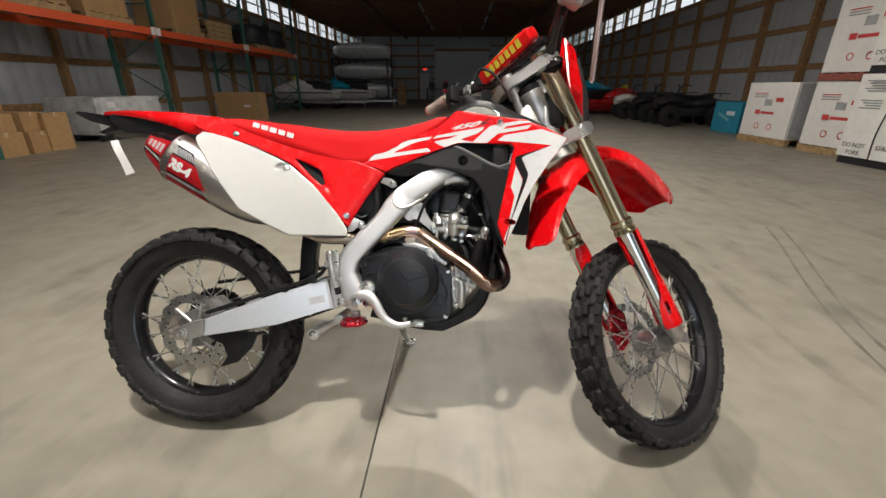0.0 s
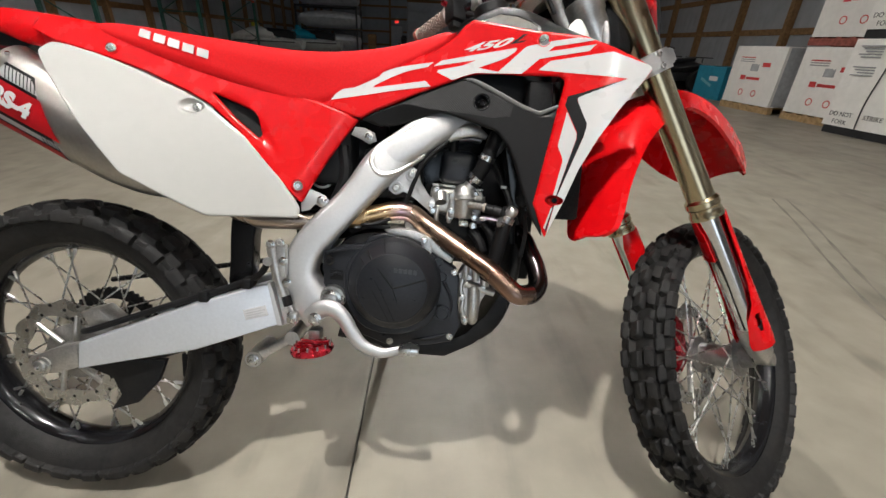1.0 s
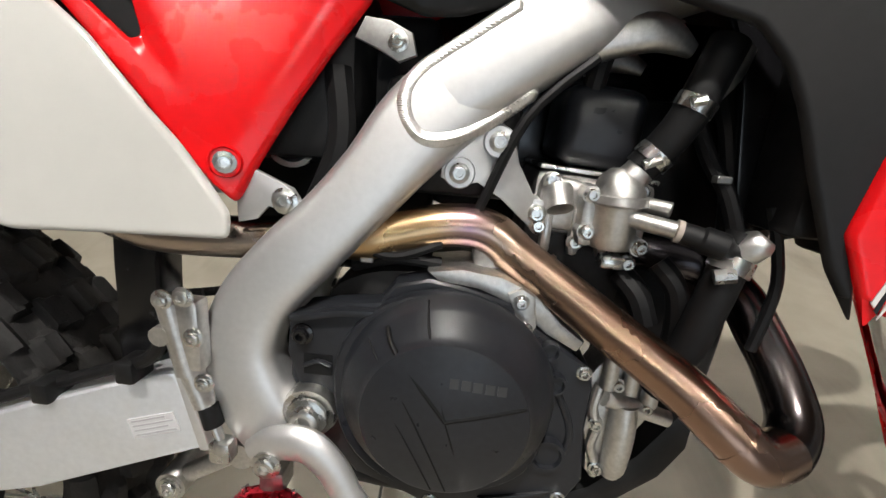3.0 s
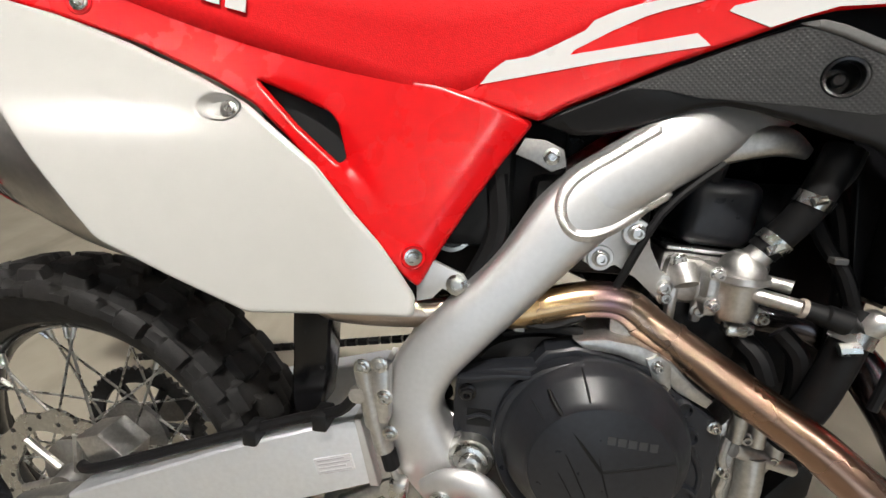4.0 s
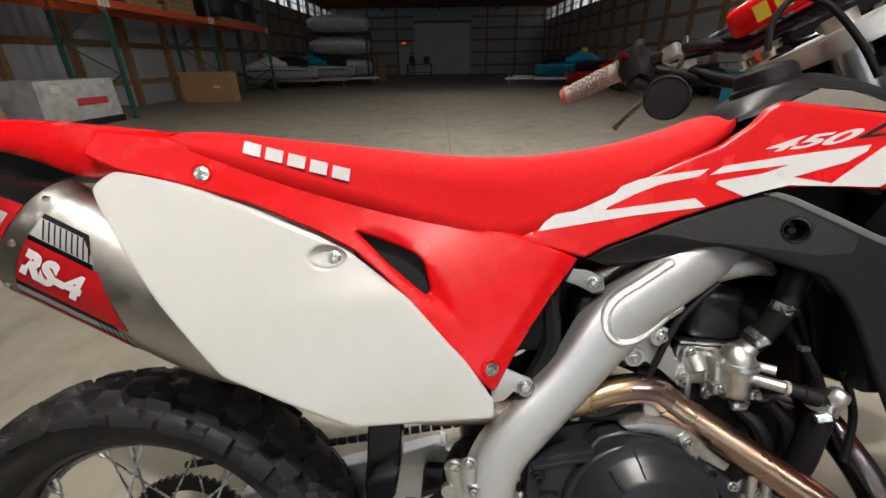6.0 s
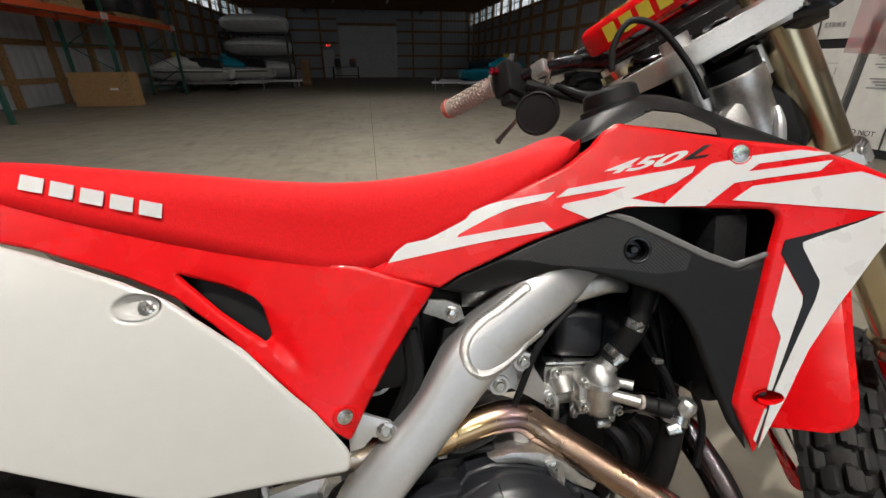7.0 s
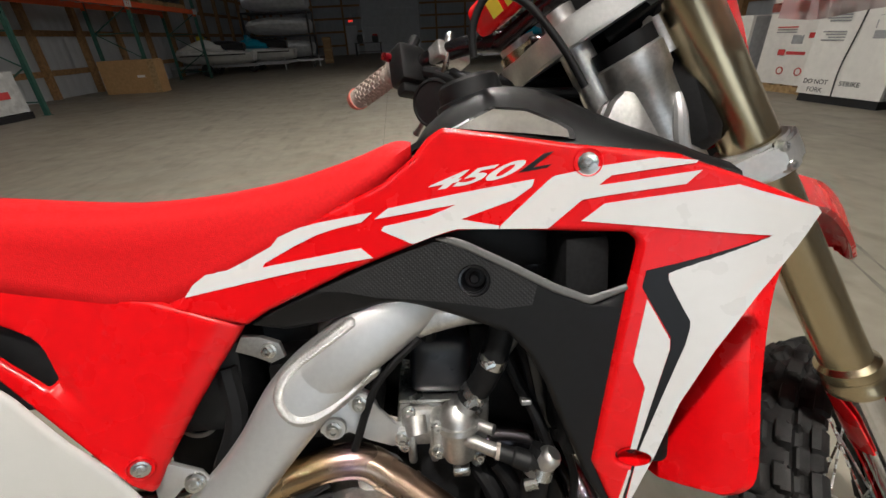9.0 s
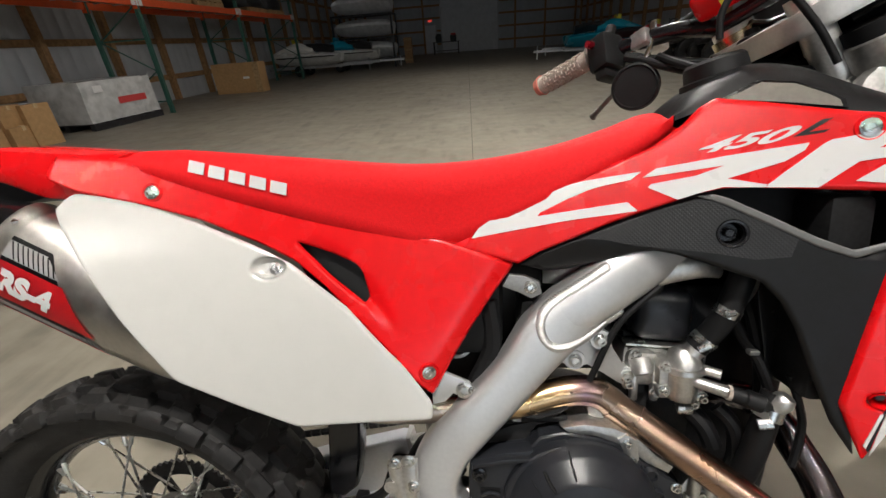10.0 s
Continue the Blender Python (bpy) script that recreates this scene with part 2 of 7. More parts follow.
def emitter(name, colour, strength):
    m = bpy.data.materials.new(name)
    m.use_nodes = True
    b = m.node_tree.nodes["Principled BSDF"]
    b.inputs["Base Color"].default_value = (*colour, 1)
    b.inputs["Emission Color"].default_value = (*colour, 1)
    b.inputs["Emission Strength"].default_value = strength
    return m


EXIT_RED = emitter("lit exit letters", (1.0, 0.03, 0.02), 2.2)
LAMP_GLOW = emitter("lamp diffuser", (1.0, 0.95, 0.86), 6.0)

PANE = bpy.data.materials.new("translucent pane")
PANE.use_nodes = True
pane_nt = PANE.node_tree
pane_nt.nodes["Principled BSDF"].inputs["Transmission Weight"].default_value = 1.0
pane_nt.nodes["Principled BSDF"].inputs["Roughness"].default_value = 0.1
pane_nt.nodes["Principled BSDF"].inputs["IOR"].default_value = 1.1

# ---- building tools ----
def mesh_of(bm, name, smooth=None):
    """Turn a bmesh into mesh data; edges sharper than `smooth` degrees stay sharp."""
    bmesh.ops.recalc_face_normals(bm, faces=bm.faces)
    if smooth is not None:
        for f in bm.faces:
            f.smooth = True
        for e in bm.edges:
            if len(e.link_faces) == 2 and e.calc_face_angle(0) > radians(smooth):
                e.smooth = False
    me = bpy.data.meshes.new(name)
    bm.to_mesh(me)
    bm.free()
    return me


def part(name, bm, mat, parent=None, label="", at=None, smooth=35):
    """Link a bmesh (or finished mesh) as one object under its thing."""
    me = bm if isinstance(bm, bpy.types.Mesh) else mesh_of(bm, name, smooth)
    if mat and not me.materials:
        me.materials.append(mat)
    ob = new(name, me)
    # thing > part > sub-part is the deepest level
    while parent and parent.parent and parent.parent.parent:
        at = parent.matrix_basis @ (at if at is not None else Matrix.Identity(4))
        parent = parent.parent
    if parent:
        ob.parent = parent
    if at is not None:
        ob.matrix_basis = at
    return tagged(ob, label)


def thing(name, label, category, at=None, group="", kind=""):
    ob = new(name)
    ob.empty_display_size = 0.1
    if at is not None:
        ob.matrix_basis = at
    return tagged(ob, label, category, group, kind)


def join(*bms):
    """Put several bmeshes into the first."""
    out = bmesh.new()
    for b in bms:
        me = bpy.data.meshes.new("tmp")
        b.to_mesh(me)
        b.free()
        out.from_mesh(me)
        bpy.data.meshes.remove(me)
    return out


def moved(bm, m):
    bmesh.ops.transform(bm, matrix=m, verts=bm.verts)
    return bm


def box(x0, x1, y0, y1, z0, z1, bevel=0.0, seg=2):
    bm = bmesh.new()
    bmesh.ops.create_cube(bm, size=1)
    for v in bm.verts:
        v.co = Vector((x0 if v.co.x < 0 else x1, y0 if v.co.y < 0 else y1, z0 if v.co.z < 0 else z1))
    if bevel:
        bmesh.ops.bevel(bm, geom=bm.edges[:], offset=bevel, segments=seg, affect="EDGES", profile=0.5)
    return bm


def lathe(profile, seg=48, axis="Y", closed=False):
    """Revolve (radius, height) pairs round an axis."""
    bm = bmesh.new()
    rings = []
    for i in range(seg):
        a = 2 * math.pi * i / seg
        c, s = math.cos(a), math.sin(a)
        if axis == "Y":
            rings.append([bm.verts.new((r * c, h, r * s)) for r, h in profile])
        elif axis == "Z":
            rings.append([bm.verts.new((r * c, r * s, h)) for r, h in profile])
        else:
            rings.append([bm.verts.new((h, r * c, r * s)) for r, h in profile])
    n = len(profile)
    for i in range(seg):
        a, b = rings[i], rings[(i + 1) % seg]
        for k in range(n if closed else n - 1):
            bm.faces.new((a[k], a[(k + 1) % n], b[(k + 1) % n], b[k]))
    bmesh.ops.remove_doubles(bm, verts=bm.verts, dist=1e-6)
    return bm


def curve_points(points, per=6, closed=False):
    """A Catmull-Rom line through points (tuples of any length)."""
    p = [np.array(q, float) for q in points]
    out, n = [], len(p)
    for i in range(n if closed else n - 1):
        a, b, c, d = (p[(i + k) % n] if closed else p[min(max(i + k, 0), n - 1)] for k in (-1, 0, 1, 2))
        for j in range(per):
            t = j / per
            out.append(0.5 * (2 * b + (c - a) * t + (2 * a - 5 * b + 4 * c - d) * t * t + (3 * b - a - 3 * c + d) * t ** 3))
    if not closed:
        out.append(p[-1])
    return out


def tube(points, radius, seg=12, per=6, flat=1.0, caps=True, up=(0, 1, 0), square=2.0):
    """Sweep a ring along a smooth line; points may carry their own radius as a fourth number. flat: the ring's size along `up`."""
    line = curve_points([(*p, radius) if len(p) == 3 else p for p in points], per)
    bm = bmesh.new()
    rings = []
    for i, q in enumerate(line):
        a, b = line[max(i - 1, 0)], line[min(i + 1, len(line) - 1)]
        t = Vector(b[:3] - a[:3]).normalized()
        s = t.cross(Vector(up))
        if s.length < 1e-4:
            s = t.cross(Vector((1, 0.01, 0)))
        s.normalize()
        w = s.cross(t).normalized()
        r = q[3]
        ring = []
        for k in range(seg):
            c, n = math.cos(2 * math.pi * k / seg), math.sin(2 * math.pi * k / seg)
            c, n = math.copysign(abs(c) ** (2 / square), c), math.copysign(abs(n) ** (2 / square), n)
            ring.append(bm.verts.new(Vector(q[:3]) + s * r * c + w * r * flat * n))
        rings.append(ring)
    for a, b in zip(rings, rings[1:]):
        for k in range(seg):
            bm.faces.new((a[k], a[(k + 1) % seg], b[(k + 1) % seg], b[k]))
    if caps:
        bm.faces.new(rings[0])
        bm.faces.new(rings[-1][::-1])
    return bm


def rod(a, b, r, r2=None, seg=12):
    """A straight round bar between two places."""
    return tube([(*a, r), (*b, r if r2 is None else r2)], r, seg, 1, up=(0.13, 0.97, 0.21))


def bolt(at, r=0.008, h=0.006, axis=(0, -1, 0)):
    """A flanged hexagon bolt head."""
    bm = lathe([(0, 0), (r * 1.35, 0), (r * 1.35, h * 0.3), (r * 0.95, h * 0.42), (r * 0.95, h * 0.9), (r * 0.8, h), (r * 0.5, h), (r * 0.45, h * 0.55), (0, h * 0.55)], 12, "Z")
    q = Vector((0, 0, 1)).rotation_difference(Vector(axis))
    return moved(bm, Matrix.Translation(at) @ q.to_matrix().to_4x4())


def side_y(x, z):
    """Half-width of the bodywork (to the right: minus) along the machine."""
    return -0.419 + 0.552 * x + 0.322 * z - 0.297 * x * x - 0.294 * x * z


def rounded(outline, r=0.35, steps=3):
    """Cut the corners of an outline into short arcs."""
    p = [np.array(q, float) for q in outline]
    out = []
    for i, b in enumerate(p):
        a, c = p[i - 1], p[(i + 1) % len(p)]
        la, lc = np.linalg.norm(a - b), np.linalg.norm(c - b)
        d = min(r * 0.06, la * 0.45, lc * 0.45)
        s, e = b + (a - b) / la * d, b + (c - b) / lc * d
        for k in range(steps + 1):
            t = k / steps
            out.append((1 - t) ** 2 * s + 2 * t * (1 - t) * b + t * t * e)
    return [tuple(q) for q in out]


def drape(outline, surface, thick=0.004, step=0.018, lip=0.006, side=1, round_r=0.12, raw=False, holes=()):
    """A moulded panel: an outline in (x, z) laid over a surface y(x, z), with thickness and a rounded lip. side=-1: the other flank."""
    from mathutils.geometry import delaunay_2d_cdt
    ring = list(outline) if raw else rounded(outline, round_r)
    def dense(lp, most=0.014):
        out = []
        for i, a in enumerate(lp):
            a, b = np.array(a, float), np.array(lp[(i + 1) % len(lp)], float)
            n = max(1, int(np.linalg.norm(b - a) / most))
            out += [tuple(a + (b - a) * k / n) for k in range(n)]
        return out

    if lip:
        lip = min(lip, 0.0035)
        ring = dense(ring)
    elif raw:
        ring = dense(ring, 0.009)
    loops = [ring] + [dense(h) if lip else list(h) for h in holes]
    pts, edges = [], []
    for lp in loops:
        k = len(pts)
        pts += [Vector(q) for q in lp]
        edges += [(k + i, k + (i + 1) % len(lp)) for i in range(len(lp))]
    segs = [np.array([pts[a], pts[b]]) for a, b in edges]
    A, Bv = np.array([s[0] for s in segs]), np.array([s[1] for s in segs])
    D = Bv - A
    L2 = np.maximum((D ** 2).sum(1), 1e-12)

    def edge_distance(q):
        t = np.clip(((q - A) * D).sum(1) / L2, 0, 1)
        return np.sqrt((((A + D * t[:, None]) - q) ** 2).sum(1).min())

    arr = np.array([tuple(q) for q in ring])
    lo, hi = arr.min(0), arr.max(0)
    for gx in np.arange(lo[0], hi[0], step):
        for gz in np.arange(lo[1], hi[1], step):
            q = np.array((gx, gz))
            if edge_distance(q) > max(step * 0.45, lip * 2.6):
                pts.append(Vector(q))
    if lip:
        # parallel rings inside the outline carry the rounding evenly
        for lp in loops:
            q = np.array(lp, float)
            area = sum(q[i - 1][0] * q[i][1] - q[i][0] * q[i - 1][1] for i in range(len(q)))
            turn = (1 if area > 0 else -1) * (1 if lp is ring else -1)
            for far in (0.4, 1.0, 1.7):
                row = []
                for i in range(len(q)):
                    a, b, c = q[i - 1], q[i], q[(i + 1) % len(q)]
                    n1, n2 = [turn * np.array((-e[1], e[0])) / max(np.linalg.norm(e), 1e-9) for e in (b - a, c - b)]
                    n = n1 + n2
                    n = n / max(np.linalg.norm(n), 1e-6)
                    p = b + n * lip * far / max(0.5, float(n @ n1))
                    if edge_distance(p) > lip * far * 0.9:
                        row.append(p)
                k = len(pts)
                pts += [Vector(p) for p in row]
                edges = edges + [(k + i, k + (i + 1) % len(row)) for i in range(len(row))]
    vs, es, fs = delaunay_2d_cdt(pts, edges, [], 2 if holes else 1, 1e-6)[:3]
    vs = np.array([tuple(v) for v in vs])

    def inside(q, lp):
        odd = False
        for i in range(len(lp)):
            (x1, z1), (x2, z2) = lp[i], lp[(i + 1) % len(lp)]
            if (z1 > q[1]) != (z2 > q[1]) and q[0] < (x2 - x1) * (q[1] - z1) / (z2 - z1) + x1:
                odd = not odd
        return odd

    keep = []
    for f in fs:
        c = vs[list(f)].mean(0)
        if inside(c, ring) and not any(inside(c, h) for h in holes):
            keep.append(f)
    bm = bmesh.new()
    front, back = {}, {}
    for i in {i for f in keep for i in f}:
        q = vs[i]
        d = edge_distance(q)
        drop = thick * 0.75 * max(0.0, 1 - d / lip) ** 2 if lip else 0.0
        y = surface(q[0], q[1])
        front[i] = bm.verts.new((q[0], side * (y + drop), q[1]))
        back[i] = bm.verts.new((q[0], side * (y + thick), q[1]))
    count = {}
    for f in keep:
        bm.faces.new([front[i] for i in f])
        bm.faces.new([back[i] for i in reversed(f)])
        for a, b in zip(f, (*f[1:], f[0])):
            count[(a, b)] = True
    for a, b in list(count):
        if (b, a) not in count:
            bm.faces.new((front[b], front[a], back[a], back[b]))
    return bm


def seated(x, z, surface, side=1, lift=0.0):
    """A pose on a flank surface at (x, z): its -y axis points straight out of the panel."""
    e = 0.004
    dx = (surface(x + e, z) - surface(x - e, z)) / (2 * e)
    dz = (surface(x, z + e) - surface(x, z - e)) / (2 * e)
    out = Vector((dx, -1, dz)).normalized()
    m = Matrix.Translation(Vector((x, surface(x, z), z)) + out * lift) @ Vector((0, -1, 0)).rotation_difference(out).to_matrix().to_4x4()
    return Matrix.Diagonal((1, side, 1, 1)) @ m if side < 0 else m


def letters(text, size, mat, depth=0.0006, bold=0.0):
    """Built-in font as mesh data in its own x, y plane."""
    cu = bpy.data.curves.new("letters", "FONT")
    cu.body, cu.size, cu.extrude, cu.align_x, cu.align_y = text, size, depth, "CENTER", "CENTER"
    cu.offset = bold
    ob = bpy.data.objects.new("letters", cu)
    scene.collection.objects.link(ob)
    bpy.context.view_layer.update()
    me = bpy.data.meshes.new_from_object(ob.evaluated_get(bpy.context.evaluated_depsgraph_get()))
    bpy.data.objects.remove(ob)
    me.materials.clear()
    me.materials.append(mat)
    return me

# ---- the hall ----
U0, U1, V0, V1 = -8.7, 8.7, -9.0, 38.0
WIN0, WIN1 = 3.88, 4.66


def corrugated(length, z0, z1, pitch=0.30, deep=0.010, thick=0.004):
    """Ribbed steel sheet in the x-z plane, ribs upright."""
    bm = bmesh.new()
    xs = []
    x = 0.0
    while x < length:
        xs += [(x, 0), (x + pitch * 0.62, 0), (x + pitch * 0.74, deep), (x + pitch * 0.88, deep)]
        x += pitch
    xs = [(min(a, length), b) for a, b in xs]
    rows = [[bm.verts.new((a, b + o, z)) for a, b in xs] for z, o in ((z0, 0), (z1, 0), (z1, thick), (z0, thick))]
    for r in range(4):
        p, q = rows[r], rows[(r + 1) % 4]
        for i in range(len(xs) - 1):
            bm.faces.new((p[i], p[i + 1], q[i + 1], q[i]))
    return bm


floor = part("floor", box(U0 - 0.3, U1 + 0.3, V0 - 0.3, V1 + 0.3, -0.30, -0.012), JOINT, at=HALL)
tagged(floor, "sealed grey concrete warehouse floor with a saw-cut joint", "floor", kind="structure")
for a, b in ((U0 - 0.3, -0.003), (0.003, U1 + 0.3)):
    part("slab", box(a, b, V0 - 0.3, V1 + 0.3, -0.012, 0.0), CONCRETE, floor)


def long_wall(name, u, sign, label):
    """A side wall: ribbed cladding below and above a strip of panes, posts and rails on the inside. sign: the way it faces."""
    length = V1 - V0
    turn = HALL @ Matrix.Translation((u, V0, 0)) @ Matrix.Rotation(math.pi / 2, 4, "Z")
    flip = Matrix.Diagonal((1, sign, 1, 1))
    wall = part(name, moved(corrugated(length, 0, WIN0 - 0.06), flip), STEELWALL, at=turn, smooth=20)
    tagged(wall, label, "wall", kind="structure")
    part("upper_cladding", moved(corrugated(length, WIN1 + 0.06, CEIL + 0.2), flip), STEELWALL, wall, smooth=20)
    n = int(length / 1.83)
    post = mesh_of(box(-0.07, 0.07, 0.008, 0.16, 0, CEIL, 0.004, 1), "post")
    post.materials.append(WOOD)
    for i in range(n + 1):
        part("post", post, None, wall, at=flip @ Matrix.Translation((i * 1.83 + 0.4, -0.17, 0)))
    for z in (0.55, 1.48, 2.38, 3.2, WIN0 - 0.10, WIN1 + 0.02):
        part("rail", moved(box(0, length, -0.045, -0.004, z, z + 0.14, 0.004, 1), flip), WOOD, wall)
    return wall


wall_west = long_wall("wall_west", U0, 1, "ribbed steel wall with timber posts and rails")
wall_east = long_wall("wall_east", U1, -1, "ribbed steel wall with timber posts and rails")


def clerestory(name, u, sign):
    """The strip of bright panes high in a side wall."""
    win = part(name, join(*[box(u - 0.03, u + 0.03, V0, V1, z, z + 0.05) for z in (WIN0 - 0.055, (WIN0 + WIN1) / 2 - 0.025, WIN1 + 0.005)]), DOORPAINT, at=HALL)
    tagged(win, "high strip of bright translucent window panes", "window", kind="structure")
    step = 1.22
    bar = mesh_of(box(u - 0.025, u + 0.025, -0.03, 0.03, WIN0, WIN1), "mullion")
    bar.materials.append(DOORPAINT)
    pane = mesh_of(box(u - 0.004, u + 0.004, 0.03, step - 0.03, WIN0, (WIN0 + WIN1) / 2 - 0.026), "pane")
    pane.materials.append(PANE)
    i = 0
    while V0 + i * step < V1 - step:
        at = Matrix.Translation((0, V0 + i * step, 0))
        part("mullion", bar, None, win, at=at)
        for dz in (0, (WIN1 - WIN0) / 2 + 0.013):
            p = part("pane", pane, None, win, at=at @ Matrix.Translation((0, 0, dz)))
            p.visible_shadow = False
        i += 1
    return win


clerestory("window_1", U0 - 0.02, 1)
clerestory("window_2", U1 + 0.02, -1)

north = HALL @ Matrix.Translation((U0, V1, 0))
wall_north = part("wall_north", join(corrugated(6.7, 0, CEIL + 0.2), moved(corrugated(6.3, 0, CEIL + 0.2), Matrix.Translation((11.1, 0, 0))), moved(corrugated(4.4, 3.72, CEIL + 0.2), Matrix.Translation((6.7, 0, 0)))), STEELWALL, at=north, smooth=20)
tagged(wall_north, "ribbed steel end wall with timber rails", "wall", kind="structure")
for z in (0.6, 1.55, 2.45, 3.3, 4.1):
    for a, b in ((0, 6.6), (11.2, 17.4)):
        part("rail", box(a, b, -0.045, -0.006, z, z + 0.14), WOOD, wall_north)
for x in (0.6, 2.9, 5.2, 12.4, 14.7, 17.0):
    part("post", box(x, x + 0.14, -0.16, -0.05, 0, CEIL), WOOD, wall_north)

door_1 = part("door_1", join(*[box(-2.0, 2.4, 37.92, 38.0, 0.02 + i * 0.62, 0.62 + i * 0.62, 0.012, 1) for i in range(6)], box(-2.0, 2.4, 38.001, 38.03, 0, 3.8)), OVERHEAD, at=HALL)
tagged(door_1, "tall grey sectional overhead door, closed", "door", kind="structure")
for u in (-2.08, 2.4):
    part("track", box(u, u + 0.08, 37.88, 37.99, 0, 3.9), GALV, door_1)
part("lintel", box(-2.1, 2.5, 37.86, 37.99, 3.74, 3.92), WOOD, door_1)
door_2 = part("door_2", box(-3.35, -2.5, 37.88, 37.94, 0.01, 2.03, 0.01, 1), OVERHEAD, at=HALL)
tagged(door_2, "plain grey steel exit door, closed", "door", kind="structure")
part("door_frame", join(box(-3.43, -3.36, 37.86, 37.95, 0, 2.1), box(-2.49, -2.42, 37.86, 37.95, 0, 2.1), box(-3.43, -2.42, 37.86, 37.95, 2.04, 2.11)), STEELWALL, door_2)
part("door_handle", rod((-2.62, 37.86, 1.0), (-2.50, 37.86, 1.0), 0.012), STEEL, door_2)

exit_sign = thing("exit_sign", "lit red exit sign above the steel door", "sign", HALL @ Matrix.Translation((-2.9, 37.9, 2.33)))
part("housing", box(-0.17, 0.17, -0.05, 0.02, -0.11, 0.11, 0.01), HULL_WHITE, exit_sign)
part("lettering", letters("EXIT", 0.17, EXIT_RED, 0.004), None, exit_sign, "glowing red letters", at=Matrix.Translation((0, -0.056, 0)) @ Matrix.Rotation(math.pi / 2, 4, "X"))

wall_south = part("wall_south", moved(join(corrugated(7.5, 0, CEIL + 0.2), moved(corrugated(4.8, 3.8, CEIL + 0.2), Matrix.Translation((7.5, 0, 0))), moved(corrugated(U1 - U0 - 12.3, 0, CEIL + 0.2), Matrix.Translation((12.3, 0, 0)))), Matrix.Diagonal((1, -1, 1, 1))), STEELWALL, at=HALL @ Matrix.Translation((U0, V0, 0)), smooth=20)
tagged(wall_south, "ribbed steel end wall with an open loading doorway", "wall", kind="structure")

bms = [box(U0 - 0.2, U1 + 0.2, V0 - 0.2, V1 + 0.2, CEIL + 0.16, CEIL + 0.24)]
v = V0 + 0.3
while v < V1:
    bms.append(box(U0, U1, v, v + 0.05, CEIL - 0.05, CEIL + 0.155))
    v += 0.61
for u in (-4.4, 0.0, 4.4):
    bms.append(box(u - 0.07, u + 0.07, V0, V1, CEIL - 0.22, CEIL - 0.052))
ceiling = part("ceiling", join(*bms), ROOFWOOD, at=HALL)
tagged(ceiling, "dark timber roof deck with close joists", "ceiling", kind="structure")


# unlit strip lights along the hall and the lit, unseen high-bay lamps overhead
def strip_light(u, v):
    ob = thing("strip_light", "long unlit strip light under the timber joists", "light", HALL @ Matrix.Translation((u, v, CEIL - 0.10)), "strip lights")
    part("housing", box(-0.06, 0.06, -1.2, 1.2, 0, 0.05, 0.008, 1), DOORPAINT, ob)
    part("diffuser", box(-0.045, 0.045, -1.18, 1.18, -0.04, -0.002, 0.012, 1), BOXSIDE, ob)


for v in (12, 16, 20, 24, 28, 32):
    for u in (-1.9, 1.6):
        strip_light(u, v)

for u, v, high, watts in LAMPS:
    ob = thing("high_bay_lamp", "round white high-bay lamp assumed under the roof, out of view, switched on", "lamp", HALL @ Matrix.Translation((u, v, high + 0.02)), "high-bay lamps")
    part("reflector", lathe([(0.06, 0.30), (0.10, 0.29), (0.12, 0.20), (0.27, 0.02), (0.275, 0.0), (0.262, 0.0), (0.25, 0.03), (0.10, 0.19), (0.0, 0.20)], 40, "Z"), DOORPAINT, ob)
    part("stem", rod((0, 0, 0.29), (0, 0, CEIL + 0.139 - high), 0.02), STEEL, ob)
    data = bpy.data.lights.new("high_bay", "AREA")
    data.shape, data.size, data.energy, data.color = "DISK", 0.12, watts, (1.0, 0.955, 0.885)
    lamp = new("lamp_light", data)
    lamp.matrix_basis = HALL @ Matrix.Translation((u, v, high))

SKY_GLOW = emitter("bright overcast sky", (0.95, 0.98, 1.0), 0.8)
for u in (-16.0, 16.0):
    tagged(part("backdrop", box(u - 0.02, u + 0.02, V0 - 20, V1 + 20, 3.0, 14.0), SKY_GLOW, at=HALL), "bright white sky outside the high panes", "sky", kind="structure")
ground = part("ground", join(box(-400, 400, -400, 400, -0.6, -0.31)), material("pale yard gravel", (0.33, 0.31, 0.28), 0.9, scale=0.5, vary=0.15), at=HALL)
tagged(ground, "pale gravel yard round the building", "ground", kind="structure")

# ---- the motorcycle: x ahead, y to its left, z up, from the rear tyre's foot ----
RR, RF, BASE_L = 0.338, 0.345, 1.4966
LEAN_B, YAW_B, PITCH_B, STEER = radians(16.5), radians(1.75), radians(0.54), radians(35.4)
bike_turn = Matrix.Rotation(YAW_B, 4, "Z") @ Matrix.Rotation(-LEAN_B, 4, "X") @ Matrix.Rotation(PITCH_B, 4, "Y")
hub_z = (bike_turn @ Vector((0, 0, RR))).z
BIKE = Matrix.Translation((-0.6543, 1.1256, (RR - 0.06) * math.cos(LEAN_B) + 0.06 - hub_z)) @ bike_turn
bike = thing("motorcycle", "red and white dual-sport motorcycle leaning on its side stand", "motorcycle", BIKE)

